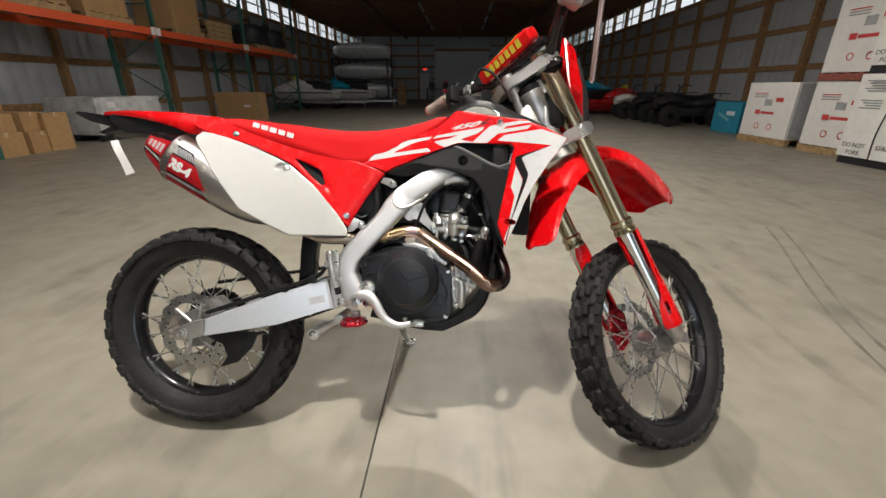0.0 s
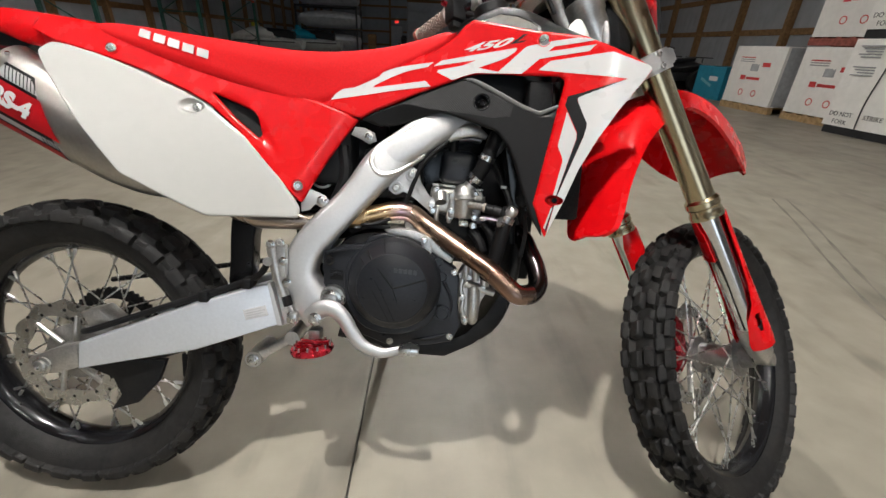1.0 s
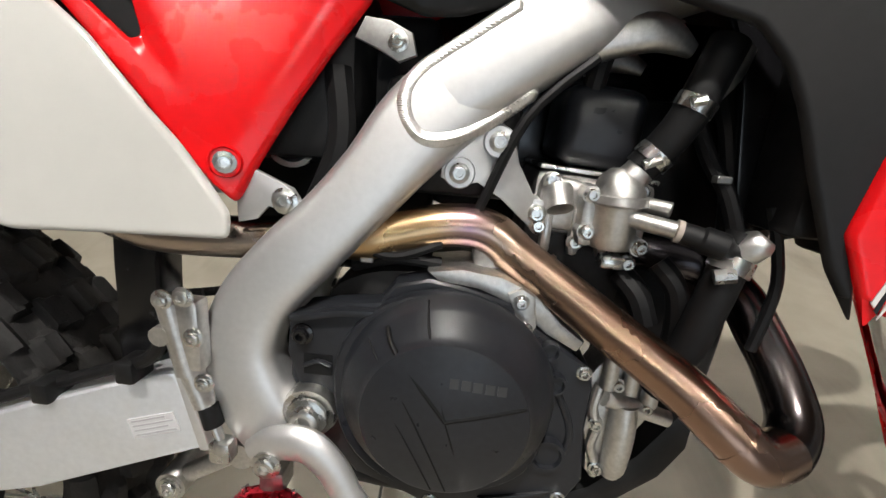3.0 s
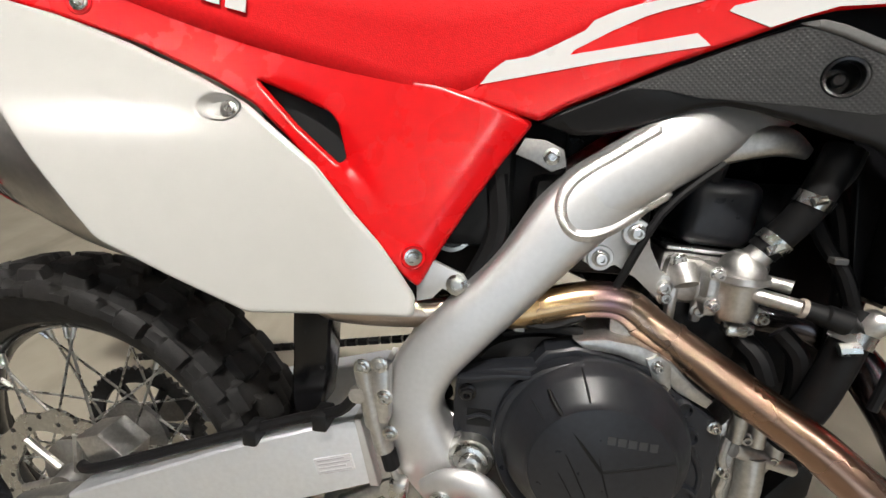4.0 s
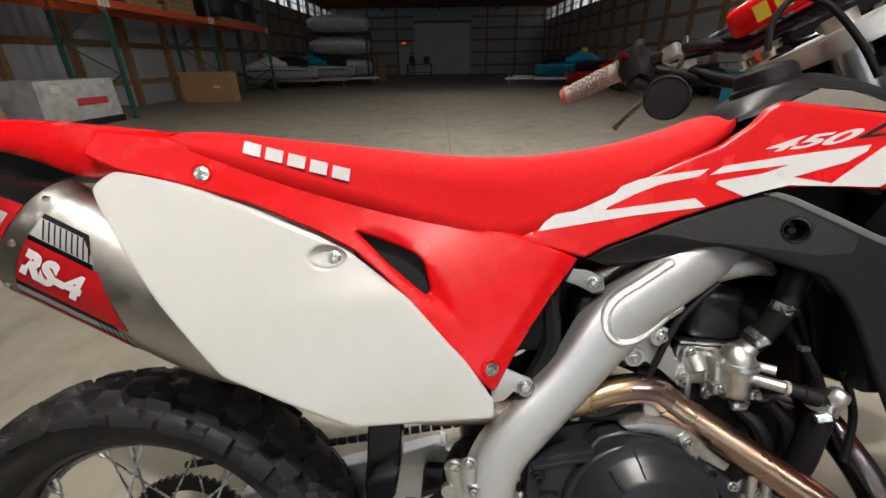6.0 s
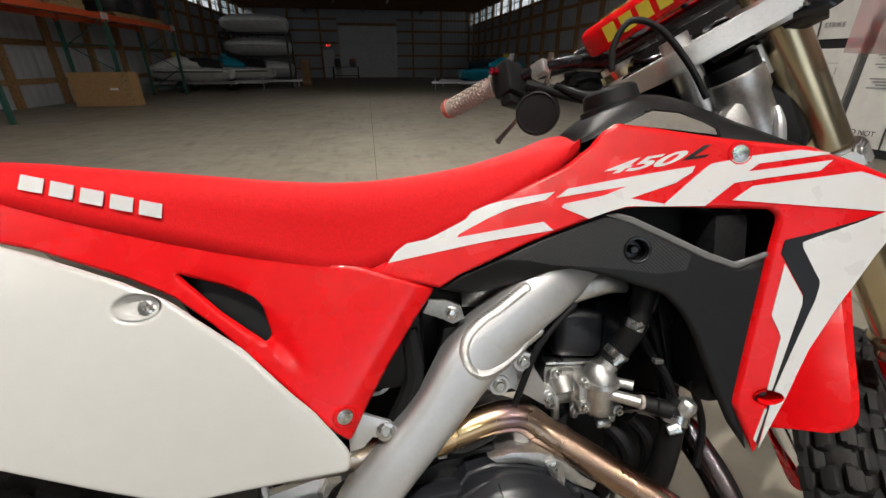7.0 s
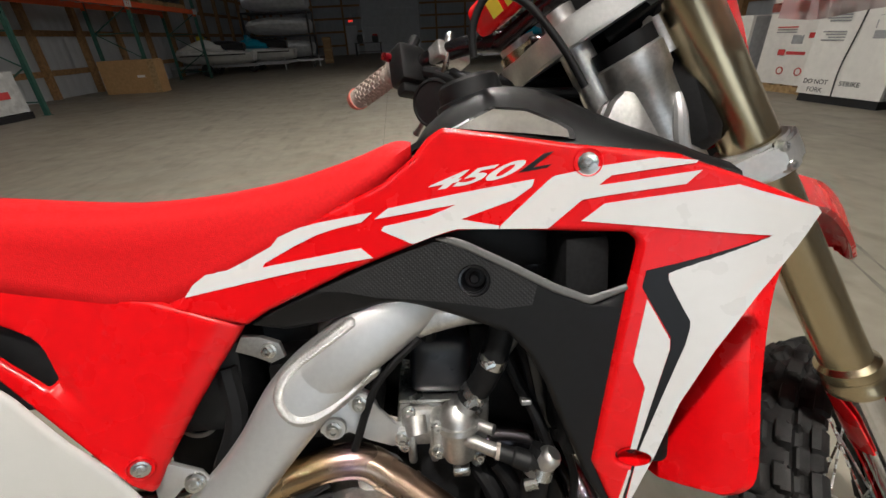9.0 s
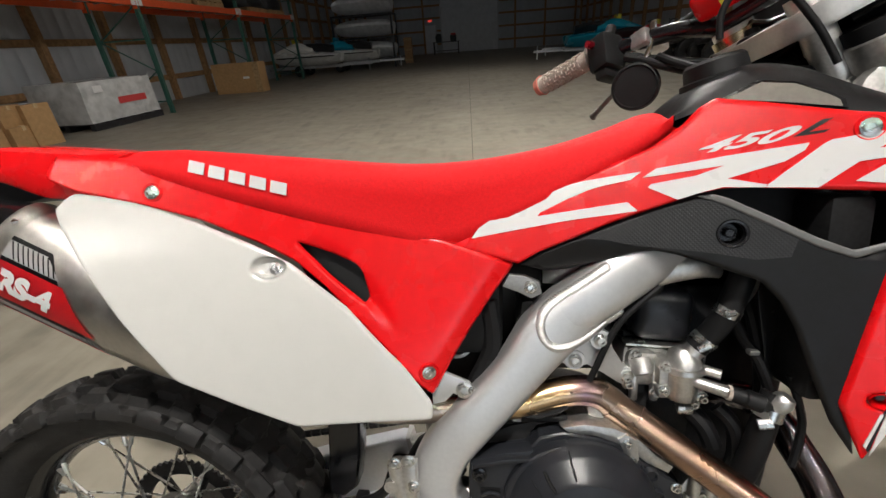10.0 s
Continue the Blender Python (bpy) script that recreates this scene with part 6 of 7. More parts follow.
part("housing_spout", rod((0.834, -0.108 + tdown, 0.698), (0.866, -0.128 + tdown, 0.694), 0.0075), CAST, engine)
part("housing_plug", rod((0.846, -0.098 + tdown, 0.710), (0.866, -0.112 + tdown, 0.708), 0.0065), CAST, engine)
part("housing_flange", box(0.797, 0.812, -0.102 + tdown, -0.060 + tdown, 0.668, 0.722, 0.005), CAST, engine)
for x, z in ((0.803, 0.714), (0.803, 0.682), (0.850, 0.672)):
    part("housing_lug", rod((x, -0.070 + tdown, z), (x, -0.104 + tdown, z), 0.0078), CAST, engine)
    part("housing_bolt", bolt((x, -0.104 + tdown, z), 0.0052, 0.007), STEEL, engine)
part("sensor_plug", tube([(0.866, -0.086, 0.694, 0.0085), (0.882, -0.091, 0.690, 0.0095), (0.884, -0.092, 0.690, 0.011), (0.899, -0.097, 0.686, 0.011), (0.901, -0.098, 0.685, 0.007), (0.920, -0.096, 0.676, 0.006)], 0.01, 12, 1), BLACK, engine, "black sensor plug")
part("plug_ring", rod((0.865, -0.0858, 0.6942), (0.869, -0.0868, 0.6936), 0.0092), GRIP, engine)
part("lower_clip", box(0.818, 0.838, -0.070, -0.052, 0.652, 0.664, 0.003), STEEL, engine)
part("coolant_hose", tube([(0.840, -0.056, 0.738), (0.850, -0.058, 0.752), (0.861, -0.063, 0.772), (0.870, -0.066, 0.795), (0.885, -0.062, 0.838)], 0.0145, 16, 5), HOSE, bike, "thick black coolant hose with steel clamps")
for a, b, c, d in (((0.845, -0.057, 0.745), (0.851, -0.0585, 0.753), (0.836, -0.072, 0.742), (0.848, -0.073, 0.748)), ((0.866, -0.065, 0.785), (0.870, -0.066, 0.795), (0.858, -0.080, 0.790), (0.868, -0.080, 0.793))):
    hc = part("hose_clamp", tube([a, b], 0.0158, 18, 1), STEEL, bike)
    part("clamp_screw", rod(c, d, 0.0042, seg=8), STEEL, hc)
part("hose_joint", tube([(0.880, -0.060, 0.800, 0.010), (0.892, -0.058, 0.815, 0.010), (0.900, -0.055, 0.835, 0.009)], 0.01, 12, 3), CAST_DARK, bike)
part("lower_hose", tube([(0.918, -0.088, 0.694), (0.908, -0.092, 0.668), (0.902, -0.092, 0.636), (0.894, -0.088, 0.592), (0.880, -0.080, 0.548)], 0.0145, 16, 5), HOSE, bike, "black lower radiator hose")
hc = part("hose_clamp", tube([(0.912, -0.0905, 0.678), (0.908, -0.0918, 0.666)], 0.0162, 18, 1), STEEL, bike)
part("clamp_screw", rod((0.892, -0.104, 0.664), (0.905, -0.108, 0.668), 0.006, seg=8), STEEL, hc)
part("hose_nipple", tube([(0.914, -0.094, 0.682, 0.012), (0.921, -0.099, 0.692, 0.012), (0.924, -0.101, 0.697, 0.008)], 0.011, 14, 2), CAST, bike)
# hoses and cables crowding the space between engine and radiator
for k, (pts, r) in enumerate((([(0.885, -0.03, 0.79), (0.900, -0.045, 0.75), (0.915, -0.06, 0.72), (0.935, -0.07, 0.66)], 0.007), ([(0.90, -0.02, 0.83), (0.915, -0.04, 0.77), (0.925, -0.05, 0.70), (0.93, -0.05, 0.62)], 0.009), ([(0.87, -0.06, 0.66), (0.885, -0.07, 0.64), (0.895, -0.065, 0.60), (0.90, -0.05, 0.56)], 0.010), ([(0.85, -0.035, 0.64), (0.862, -0.05, 0.625), (0.872, -0.055, 0.60)], 0.012), ([(0.60, -0.055, 0.63), (0.64, -0.07, 0.645), (0.68, -0.065, 0.642)], 0.006))):
    part("wiring", tube(pts, r, 10, 5), HOSE, bike, "black wiring and small hose")
for x, y, z in ((0.905, -0.062, 0.735), (0.925, -0.066, 0.690), (0.900, -0.072, 0.625), (0.615, -0.070, 0.642), (0.640, -0.072, 0.650)):
    part("cable_clip", box(x - 0.006, x + 0.006, y - 0.004, y + 0.006, z - 0.003, z + 0.003, 0.001, 1), CAST_DARK, bike)
for k, pts in enumerate(([(0.66, -0.05, 0.66), (0.70, -0.06, 0.675), (0.74, -0.065, 0.77), (0.79, -0.06, 0.82)], [(0.60, -0.07, 0.655), (0.64, -0.075, 0.648), (0.68, -0.07, 0.662)], [(0.93, -0.09, 0.72), (0.95, -0.09, 0.66), (0.945, -0.09, 0.60)], [(0.58, -0.05, 0.80), (0.585, -0.055, 0.74), (0.56, -0.05, 0.68)])):
    part("wiring", tube(pts, 0.0045 if k != 3 else 0.012, 8, 5), HOSE, bike, "black wiring and small hose")
part("shock_spring", tube([(0.470 + 0.10 * t / 8 + 0.0, 0.036 * math.sin(t * 0.9 * math.pi / 2), 0.50 + 0.30 * t / 48 * 6 / 3.6 + 0.0) for t in range(0, 5)], 0.03, 12, 4), RADIATOR, bike, "dark rear shock absorber")
part("reservoir_ring", moved(lathe([(0.020, -0.003), (0.0245, -0.003), (0.0245, 0.004), (0.020, 0.004)], 28, "Y", True), Matrix.Translation((0.535, -0.040, 0.738))), STEEL, bike)
part("shock_reservoir", rod((0.535, -0.040, 0.738), (0.535, 0.03, 0.738), 0.023, seg=24), GLOSS_BLACK, bike, "black shock reservoir")
part("air_box", box(0.40, 0.60, -0.055, 0.055, 0.72, 0.88, 0.02), BLACK, bike, "black plastic air box")
part("throttle_body", moved(lathe([(0, -0.05), (0.035, -0.05), (0.04, 0.0), (0.035, 0.06), (0, 0.06)], 20, "X"), Matrix.Translation((0.68, 0, 0.76))), DARK, bike)
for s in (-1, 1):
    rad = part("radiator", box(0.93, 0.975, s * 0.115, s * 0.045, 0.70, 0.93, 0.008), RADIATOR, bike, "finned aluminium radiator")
part("fuel_tank", box(0.70, 0.99, -0.062, 0.055, 0.87, 0.980, 0.03, 3), BLACK, bike, "black fuel tank under the covers")
part("tail_frame", join(*[rod((0.10, s * 0.03, 0.95), (0.58, s * 0.035, 0.80), 0.011) for s in (-1, 1)]), ALU, bike)
part("panel_stay", prism([(0.505, 0.707), (0.523, 0.714), (0.554, 0.701), (0.562, 0.688), (0.551, 0.677), (0.533, 0.684), (0.522, 0.672), (0.506, 0.668)], -0.084, -0.078, 0.002), ALU, bike)
part("stay_bolt", bolt((0.548, -0.084, 0.690), 0.0085, 0.008), STEEL, bike)
part("seat_stay", prism([(0.598, 0.822), (0.606, 0.838), (0.626, 0.836), (0.644, 0.828), (0.648, 0.812), (0.634, 0.806), (0.616, 0.815)], -0.064, -0.056, 0.002), CAST_DARK, bike)
part("stay_bolt", bolt((0.633, -0.064, 0.821), 0.0062, 0.006), STEEL, bike)

# exhaust
header = part("exhaust_header", tube([(0.962, -0.130, 0.5345), (0.9345, -0.142, 0.536), (0.912, -0.137, 0.552), (0.8795, -0.120, 0.5766), (0.835, -0.098, 0.603), (0.787, -0.076, 0.631), (0.749, -0.061, 0.6535), (0.727, -0.057, 0.670), (0.706, -0.057, 0.677), (0.677, -0.058, 0.675), (0.642, -0.060, 0.666), (0.610, -0.062, 0.658), (0.56, -0.055, 0.654), (0.48, -0.062, 0.648), (0.40, -0.064, 0.652), (0.32, -0.066, 0.690)], 0.0195, 24, 6), HEADER, bike, "heat-blued steel exhaust header pipe")
part("front_pipe", tube([(0.86, -0.01, 0.66), (0.925, -0.020, 0.652), (0.955, -0.042, 0.632), (0.968, -0.062, 0.606), (0.979, -0.085, 0.577), (0.980, -0.110, 0.550), (0.962, -0.130, 0.5345), (0.9345, -0.142, 0.536)], 0.0192, 24, 6), BLUED, header, "dark blued front pipe")
for x, y, z, dx, dy, dz in ((0.741, -0.059, 0.659, 0.78, -0.20, -0.60), (0.768, -0.068, 0.643, 0.80, -0.30, -0.50), (0.918, -0.139, 0.547, 0.78, -0.40, -0.48)):
    part("pipe_seam", tube([(x - dx * 0.0022, y - dy * 0.0022, z - dz * 0.0022), (x + dx * 0.0022, y + dy * 0.0022, z + dz * 0.0022)], 0.0203, 24, 1), HEADER, header)
muff = part("muffler", tube([(0.300, -0.066, 0.702, 0.030), (0.262, -0.070, 0.722, 0.046), (0.225, -0.074, 0.742, 0.062), (0.175, -0.078, 0.769, 0.072), (0.12, -0.081, 0.799, 0.074), (0.0, -0.086, 0.864, 0.074), (-0.028, -0.087, 0.879, 0.074)], 0.06, 40, 3, flat=0.72), MUFFLER, bike, "satin titanium muffler with red printed sleeve")
mdir = Vector((-0.878, -0.035, 0.478)).normalized()
m0 = Vector((0.0, -0.086, 0.864))


def on_muffler(t, a, lift=0.0008):
    """Along the muffler t metres towards the tail, at angle a round it from the outer side, upwards positive."""
    c = m0 + mdir * t
    up = Vector((0.478, 0, 0.878))
    r = 0.074 + lift
    if t > 0.032:
        r = lift + 0.074 - (t - 0.032) * 0.42
    out = Vector((0, -1, 0))
    return c + out * math.cos(a) * r * 0.72 + up * math.sin(a) * r


def sleeve(t0, t1, a0, a1, mat, parent, name, lift=0.0008, slant=0.0, n=10, back=0.0):
    """A printed patch round the muffler; its front edge may slant."""
    bm = bmesh.new()
    vs = []
    for i in range(9):
        f = i / 8
        vs.append([bm.verts.new(on_muffler((t1 + back * k / n) * f + (t0 + slant * (k / n)) * (1 - f), a0 + (a1 - a0) * k / n, lift)) for k in range(n + 1)])
    for p, q in zip(vs, vs[1:]):
        for k in range(n):
            bm.faces.new((p[k], p[k + 1], q[k + 1], q[k]))
    bmesh.ops.solidify(bm, geom=bm.faces[:], thickness=0.0005)
    return part(name, bm, mat, parent)


sleeve(-0.138, 0.014, -1.15, 0.64, DECAL_BLACK, muff, "black_backing", 0.0008, 0.100, 16)
sleeve(-0.120, 0.014, -0.52, 0.20, DECAL_RED, muff, "red_sleeve", 0.0014, 0.052)
sleeve(-0.062, 0.014, 0.27, 0.56, DECAL_WHITE, muff, "white_stripe", 0.0014, 0.026)
sleeve(-0.128, 0.014, -0.78, -0.62, DECAL_WHITE, muff, "white_stripe", 0.0014, 0.012)
sleeve(-0.130, 0.014, -1.15, -0.84, DECAL_RED, muff, "red_sleeve", 0.0014, 0.010)
for i in range(9):
    sleeve(-0.056 + i * 0.0065, -0.0540 + i * 0.0065, 0.28, 0.55, DECAL_BLACK, muff, "thin_stripe", 0.0020, 0.012, 5, 0.012)
for i in range(5):
    sleeve(-0.121 + i * 0.007, -0.1185 + i * 0.007, -0.77, -0.63, DECAL_BLACK, muff, "thin_stripe", 0.0020, 0.006, 5, 0.006)
me = letters("RS-4", 0.035, DECAL_WHITE, bold=0.0022)
for vt in me.vertices:
    q = on_muffler(-0.026 - vt.co.x * 1.02 - vt.co.y * 0.10, -0.16 + vt.co.y / 0.034 * 0.50 - vt.co.x * 0.6, 0.0022 + max(vt.co.z, 0))
    vt.co = q
part("lettering", me, None, muff, "white model lettering")
strap = sleeve(0.012, 0.034, -1.55, 1.55, MUFFLER, muff, "strap", 0.0025, 0, 20)
for a in (-0.75, 0.05, 0.85):
    part("rivet", moved(lathe([(0, 0.003), (0.003, 0.0025), (0.0045, 0), (0, 0)], 10, "Z"), Matrix.Translation(on_muffler(0.023, a, 0.0028)) @ Vector((0, 0, 1)).rotation_difference(Vector((0, -math.cos(a), math.sin(a)))).to_matrix().to_4x4()), STEEL, muff)
cap_line = [m0 + mdir * t for t in (0.030, 0.06, 0.10, 0.118, 0.118)]
end = part("end_cap", tube([(*c, r) for c, r in zip(cap_line, (0.0735, 0.0622, 0.0454, 0.036, 0.030))], 0.05, 40, 1, flat=0.72), GLOSS_BLACK, muff, "red and black tapered end cap")
sleeve(0.036, 0.114, -0.16, 0.62, DECAL_RED, end, "red_sleeve", 0.0012, 0.0)
for i in range(4):
    sleeve(0.045 + i * 0.016, 0.056 + i * 0.016, 0.0, 0.40, DECAL_WHITE, end, "print_bar", 0.0018)
sleeve(0.036, 0.112, -0.36, -0.24, DECAL_WHITE, end, "white_stripe", 0.0018)
sleeve(0.036, 0.105, -1.10, -0.46, DECAL_RED, end, "red_sleeve", 0.0012)
part("mud_flap", prism([(0.338, 0.63), (0.352, 0.665), (0.396, 0.665), (0.386, 0.60), (0.374, 0.49), (0.330, 0.475), (0.333, 0.55)], -0.030, 0.012, 0.008, 3, 2), GLOSS_BLACK, bike, "black plastic mud flap behind the shock")

# foot controls
skid = part("skid_plate", prism([(0.640, 0.400), (0.681, 0.381), (0.742, 0.373), (0.804, 0.371), (0.863, 0.401), (0.911, 0.445), (0.930, 0.481), (0.930, 0.512), (0.915, 0.518), (0.885, 0.468), (0.845, 0.425), (0.800, 0.402), (0.740, 0.405), (0.690, 0.415)], -0.072, 0.072, 0.006), BLACK, bike, "black plastic skid plate")
pedal = part("brake_pedal", tube([(0.528, -0.114, 0.462, 0.014), (0.552, -0.120, 0.480, 0.017), (0.580, -0.124, 0.484, 0.017), (0.602, -0.126, 0.466, 0.0155), (0.618, -0.128, 0.440, 0.0145), (0.640, -0.130, 0.414, 0.013), (0.676, -0.132, 0.401, 0.0105), (0.716, -0.132, 0.409, 0.009)], 0.011, 14, 5, flat=0.6), ALU, bike, "forged alloy brake pedal")
part("pedal_tip", box(0.712, 0.752, -0.150, -0.116, 0.404, 0.420, 0.003), STEEL, pedal)
part("pedal_bolt", bolt((0.545, -0.128, 0.463), 0.010, 0.007), STEEL, pedal)
part("pivot_bolt", join(bolt((0.573, -0.106, 0.500), 0.014, 0.012), moved(lathe([(0, -0.104), (0.024, -0.104), (0.026, -0.098), (0.026, -0.07)], 24), Matrix.Translation((0.573, 0, 0.500)))), STEEL, bike, "large steel swingarm pivot bolt")
for s in (-1, 1):
    outl = [(0.514, 0.108), (0.532, 0.104), (0.556, 0.109), (0.574, 0.124), (0.577, 0.146), (0.566, 0.163), (0.544, 0.169), (0.522, 0.165), (0.510, 0.146), (0.508, 0.124)]
    loop = [tuple(q) for q in curve_points(outl, 4, True)]
    body = tube([(x, s * y, 0.406 + 0.10 * (x - 0.54)) for x, y in loop + loop[:1]], 0.007, 8, 1, up=(0, 0, 1))
    bars = [rod((0.512, s * (0.120 + 0.0165 * k), 0.406), (0.573, s * (0.120 + 0.0165 * k), 0.412), 0.0055, seg=8) for k in range(3)] + [rod((0.543, s * 0.105, 0.408), (0.543, s * 0.168, 0.408), 0.006, seg=8)]
    pg = part("foot_peg", body, PEGRED, bike, "wide red anodised foot peg with steel studs")
    for br in bars:
        part("peg_bar", br, PEGRED, pg)
    studs = [moved(lathe([(0, 0.008), (0.002, 0.0075), (0.0028, 0.0), (0, 0.0)], 8, "Z"), Matrix.Translation((x, s * y, 0.411 + 0.10 * (x - 0.54)))) for x, y in loop[::3]]
    part("peg_studs", join(*studs), CHROME, pg)
    part("peg_bracket", box(0.524, 0.550, s * 0.108, s * 0.08, 0.406, 0.432, 0.006), CAST_DARK, bike)
cyl_m = part("brake_master_cylinder", join(rod((0.458, -0.108, 0.600), (0.470, -0.108, 0.535), 0.0125), rod((0.470, -0.108, 0.535), (0.480, -0.108, 0.502), 0.010), box(0.466, 0.486, -0.118, -0.100, 0.540, 0.606, 0.004), rod((0.452, -0.112, 0.572), (0.452, -0.120, 0.572), 0.009)), CAST, bike, "cast rear brake master cylinder")
for x, z in ((0.482, 0.574), (0.488, 0.532), (0.458, 0.606), (0.476, 0.610)):
    part("cylinder_bolt", bolt((x, -0.118, z), 0.0065, 0.006), STEEL, cyl_m)
part("pushrod_boot", rod((0.482, -0.108, 0.502), (0.488, -0.110, 0.482), 0.009), HOSE, cyl_m)
part("pushrod", join(rod((0.488, -0.110, 0.484), (0.496, -0.112, 0.462), 0.0045), box(0.486, 0.506, -0.120, -0.104, 0.448, 0.470, 0.003)), STEEL, cyl_m)
part("brake_hose", tube([(0.452, -0.112, 0.575), (0.425, -0.100, 0.538), (0.36, -0.088, 0.508), (0.22, -0.098, 0.458), (0.10, -0.104, 0.414), (0.06, -0.09, 0.40)], 0.0065, 10, 5), HOSE, bike, "black rear brake hose in guides")
for x, z in ((0.402, 0.522), (0.315, 0.490)):
    part("hose_guide", box(x - 0.009, x + 0.009, -0.106, -0.078, z - 0.012, z + 0.010, 0.003), BLACK, bike)
part("rear_caliper", prism([(0.075, 0.395), (0.115, 0.385), (0.125, 0.420), (0.090, 0.450), (0.055, 0.440)], -0.09, -0.045, 0.006), CAST, bike, "cast rear brake caliper")
part("disc_guard", prism([(0.10, 0.340), (0.06, 0.322), (0.11, 0.300), (0.125, 0.262), (0.10, 0.225), (0.16, 0.245), (0.205, 0.295), (0.225, 0.345)], -0.092, -0.080, 0.003), BLACK, bike, "black plastic shark-fin disc guard")
links = []
for z0, z1 in ((0.466, 0.572), (0.232, 0.470)):
    n = 34
    for i in range(n):
        t = i / n
        a, b = Vector((0.0 + 0.60 * t, 0.069, z0 + (z1 - z0) * t)), Vector((0.60 * (i + 0.8) / n, 0.069, z0 + (z1 - z0) * (i + 0.8) / n))
        links.append(rod(a, b, 0.0065, seg=6))
tagged(part("chain", join(*links), DARK, bike, "dark drive chain"), "dark drive chain", kind="stuff")
part("chain_guide", box(0.16, 0.22, 0.055, 0.085, 0.225, 0.29, 0.006), BLACK, bike)
stand = part("side_stand", join(tube([(0.612, 0.10, 0.400), (0.614, 0.19, 0.335), (0.617, 0.33, 0.245), (0.620, 0.478, 0.158)], 0.013, 12, 4, flat=0.75), moved(box(-0.028, 0.028, -0.022, 0.022, -0.004, 0.004, 0.003), Matrix.Translation((0.622, 0.484, 0.1515)) @ Matrix.Rotation(radians(16.5), 4, "X"))), STEEL, bike, "dark side stand folded down")
part("stand_spring", tube([(0.600, 0.095, 0.40), (0.598, 0.16, 0.345), (0.600, 0.22, 0.305)], 0.005, 8, 4), STEEL, stand)

part("linkage_arm", join(rod((0.384, -0.03, 0.332), (0.470, -0.03, 0.385), 0.011), rod((0.384, -0.046, 0.332), (0.384, 0.046, 0.332), 0.018, seg=18), rod((0.47, -0.045, 0.385), (0.47, 0.045, 0.385), 0.016, seg=18)), CAST, bike, "cast rear linkage arm")
part("linkage_bolt", bolt((0.384, -0.046, 0.332), 0.010, 0.008), STEEL, bike)
part("radiator_tank", box(0.995, 1.045, -0.112, -0.03, 0.68, 0.955, 0.008), RADIATOR, bike, "dark radiator side tank")
part("radiator_louvre", prism([(0.965, 0.935), (1.06, 0.945), (1.03, 0.84), (0.985, 0.70), (0.95, 0.69)], -0.075, -0.068, 0.002), GLOSS_BLACK, bike, "black inner louvre")

# near-black backing in the gaps, put there for the shade behind hoses and spars
part("gap_backing", box(0.852, 0.985, 0.010, 0.018, 0.53, 0.80, 0.003), RADIATOR, bike, "near-black backing sheet for the shaded gap behind the hoses")
part("frame_filler", box(0.46, 0.66, 0.010, 0.060, 0.60, 0.86, 0.012), HOSE, bike, "near-black filler block inside the frame")

# added near-black sheets and filler stand for shade, closing the view through the machine
part("void_sheet", prism([(0.84, 0.93), (0.99, 0.935), (1.00, 0.87), (0.955, 0.69), (0.925, 0.70), (0.90, 0.83)], -0.060, -0.052, 0.002), GLOSS_BLACK, bike, "near-black sheet for the shaded void behind the radiator cover")
part("far_void_sheet", prism([(0.52, 0.86), (0.84, 0.93), (0.99, 0.935), (1.00, 0.87), (0.955, 0.66), (0.90, 0.60), (0.80, 0.62), (0.60, 0.70), (0.50, 0.72)], 0.075, 0.082, 0.002), GLOSS_BLACK, bike, "near-black far-side sheet for the shade inside the machine")
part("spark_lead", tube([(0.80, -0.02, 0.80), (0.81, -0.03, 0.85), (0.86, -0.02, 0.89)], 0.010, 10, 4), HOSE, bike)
part("void_block", box(0.62, 0.74, -0.05, 0.05, 0.70, 0.80, 0.012), DARK, bike)

# ---- goods stored along the hall (u, v, z in the hall's axes) ----
rnd = random.Random(11)


def at_hall(u, v, z=0.0, turn=0.0):
    return HALL @ Matrix.Translation((u, v, z)) @ Matrix.Rotation(radians(turn), 4, "Z")


def pallet(u, v, z=0.0, du=1.1, dv=1.1, mat=None, turn=0.0, label="rough brown timber pallet"):
    mat = mat or PALLETWOOD
    ob = thing("pallet", label, "pallet", at_hall(u, v, z, turn), "pallets")
    n = 6
    for i in range(n):
        y = -dv / 2 + (dv - 0.1) * i / (n - 1)
        part("deck_board", box(-du / 2, du / 2, y, y + 0.1, 0.105, 0.125), mat, ob)
    for x in (-du / 2, -0.05, du / 2 - 0.1):
        part("bearer", box(x, x + 0.1, -dv / 2, dv / 2, 0.02, 0.104), mat, ob)
        part("foot_board", box(x, x + 0.1, -dv / 2, dv / 2, 0.0, 0.019), mat, ob)
    return ob


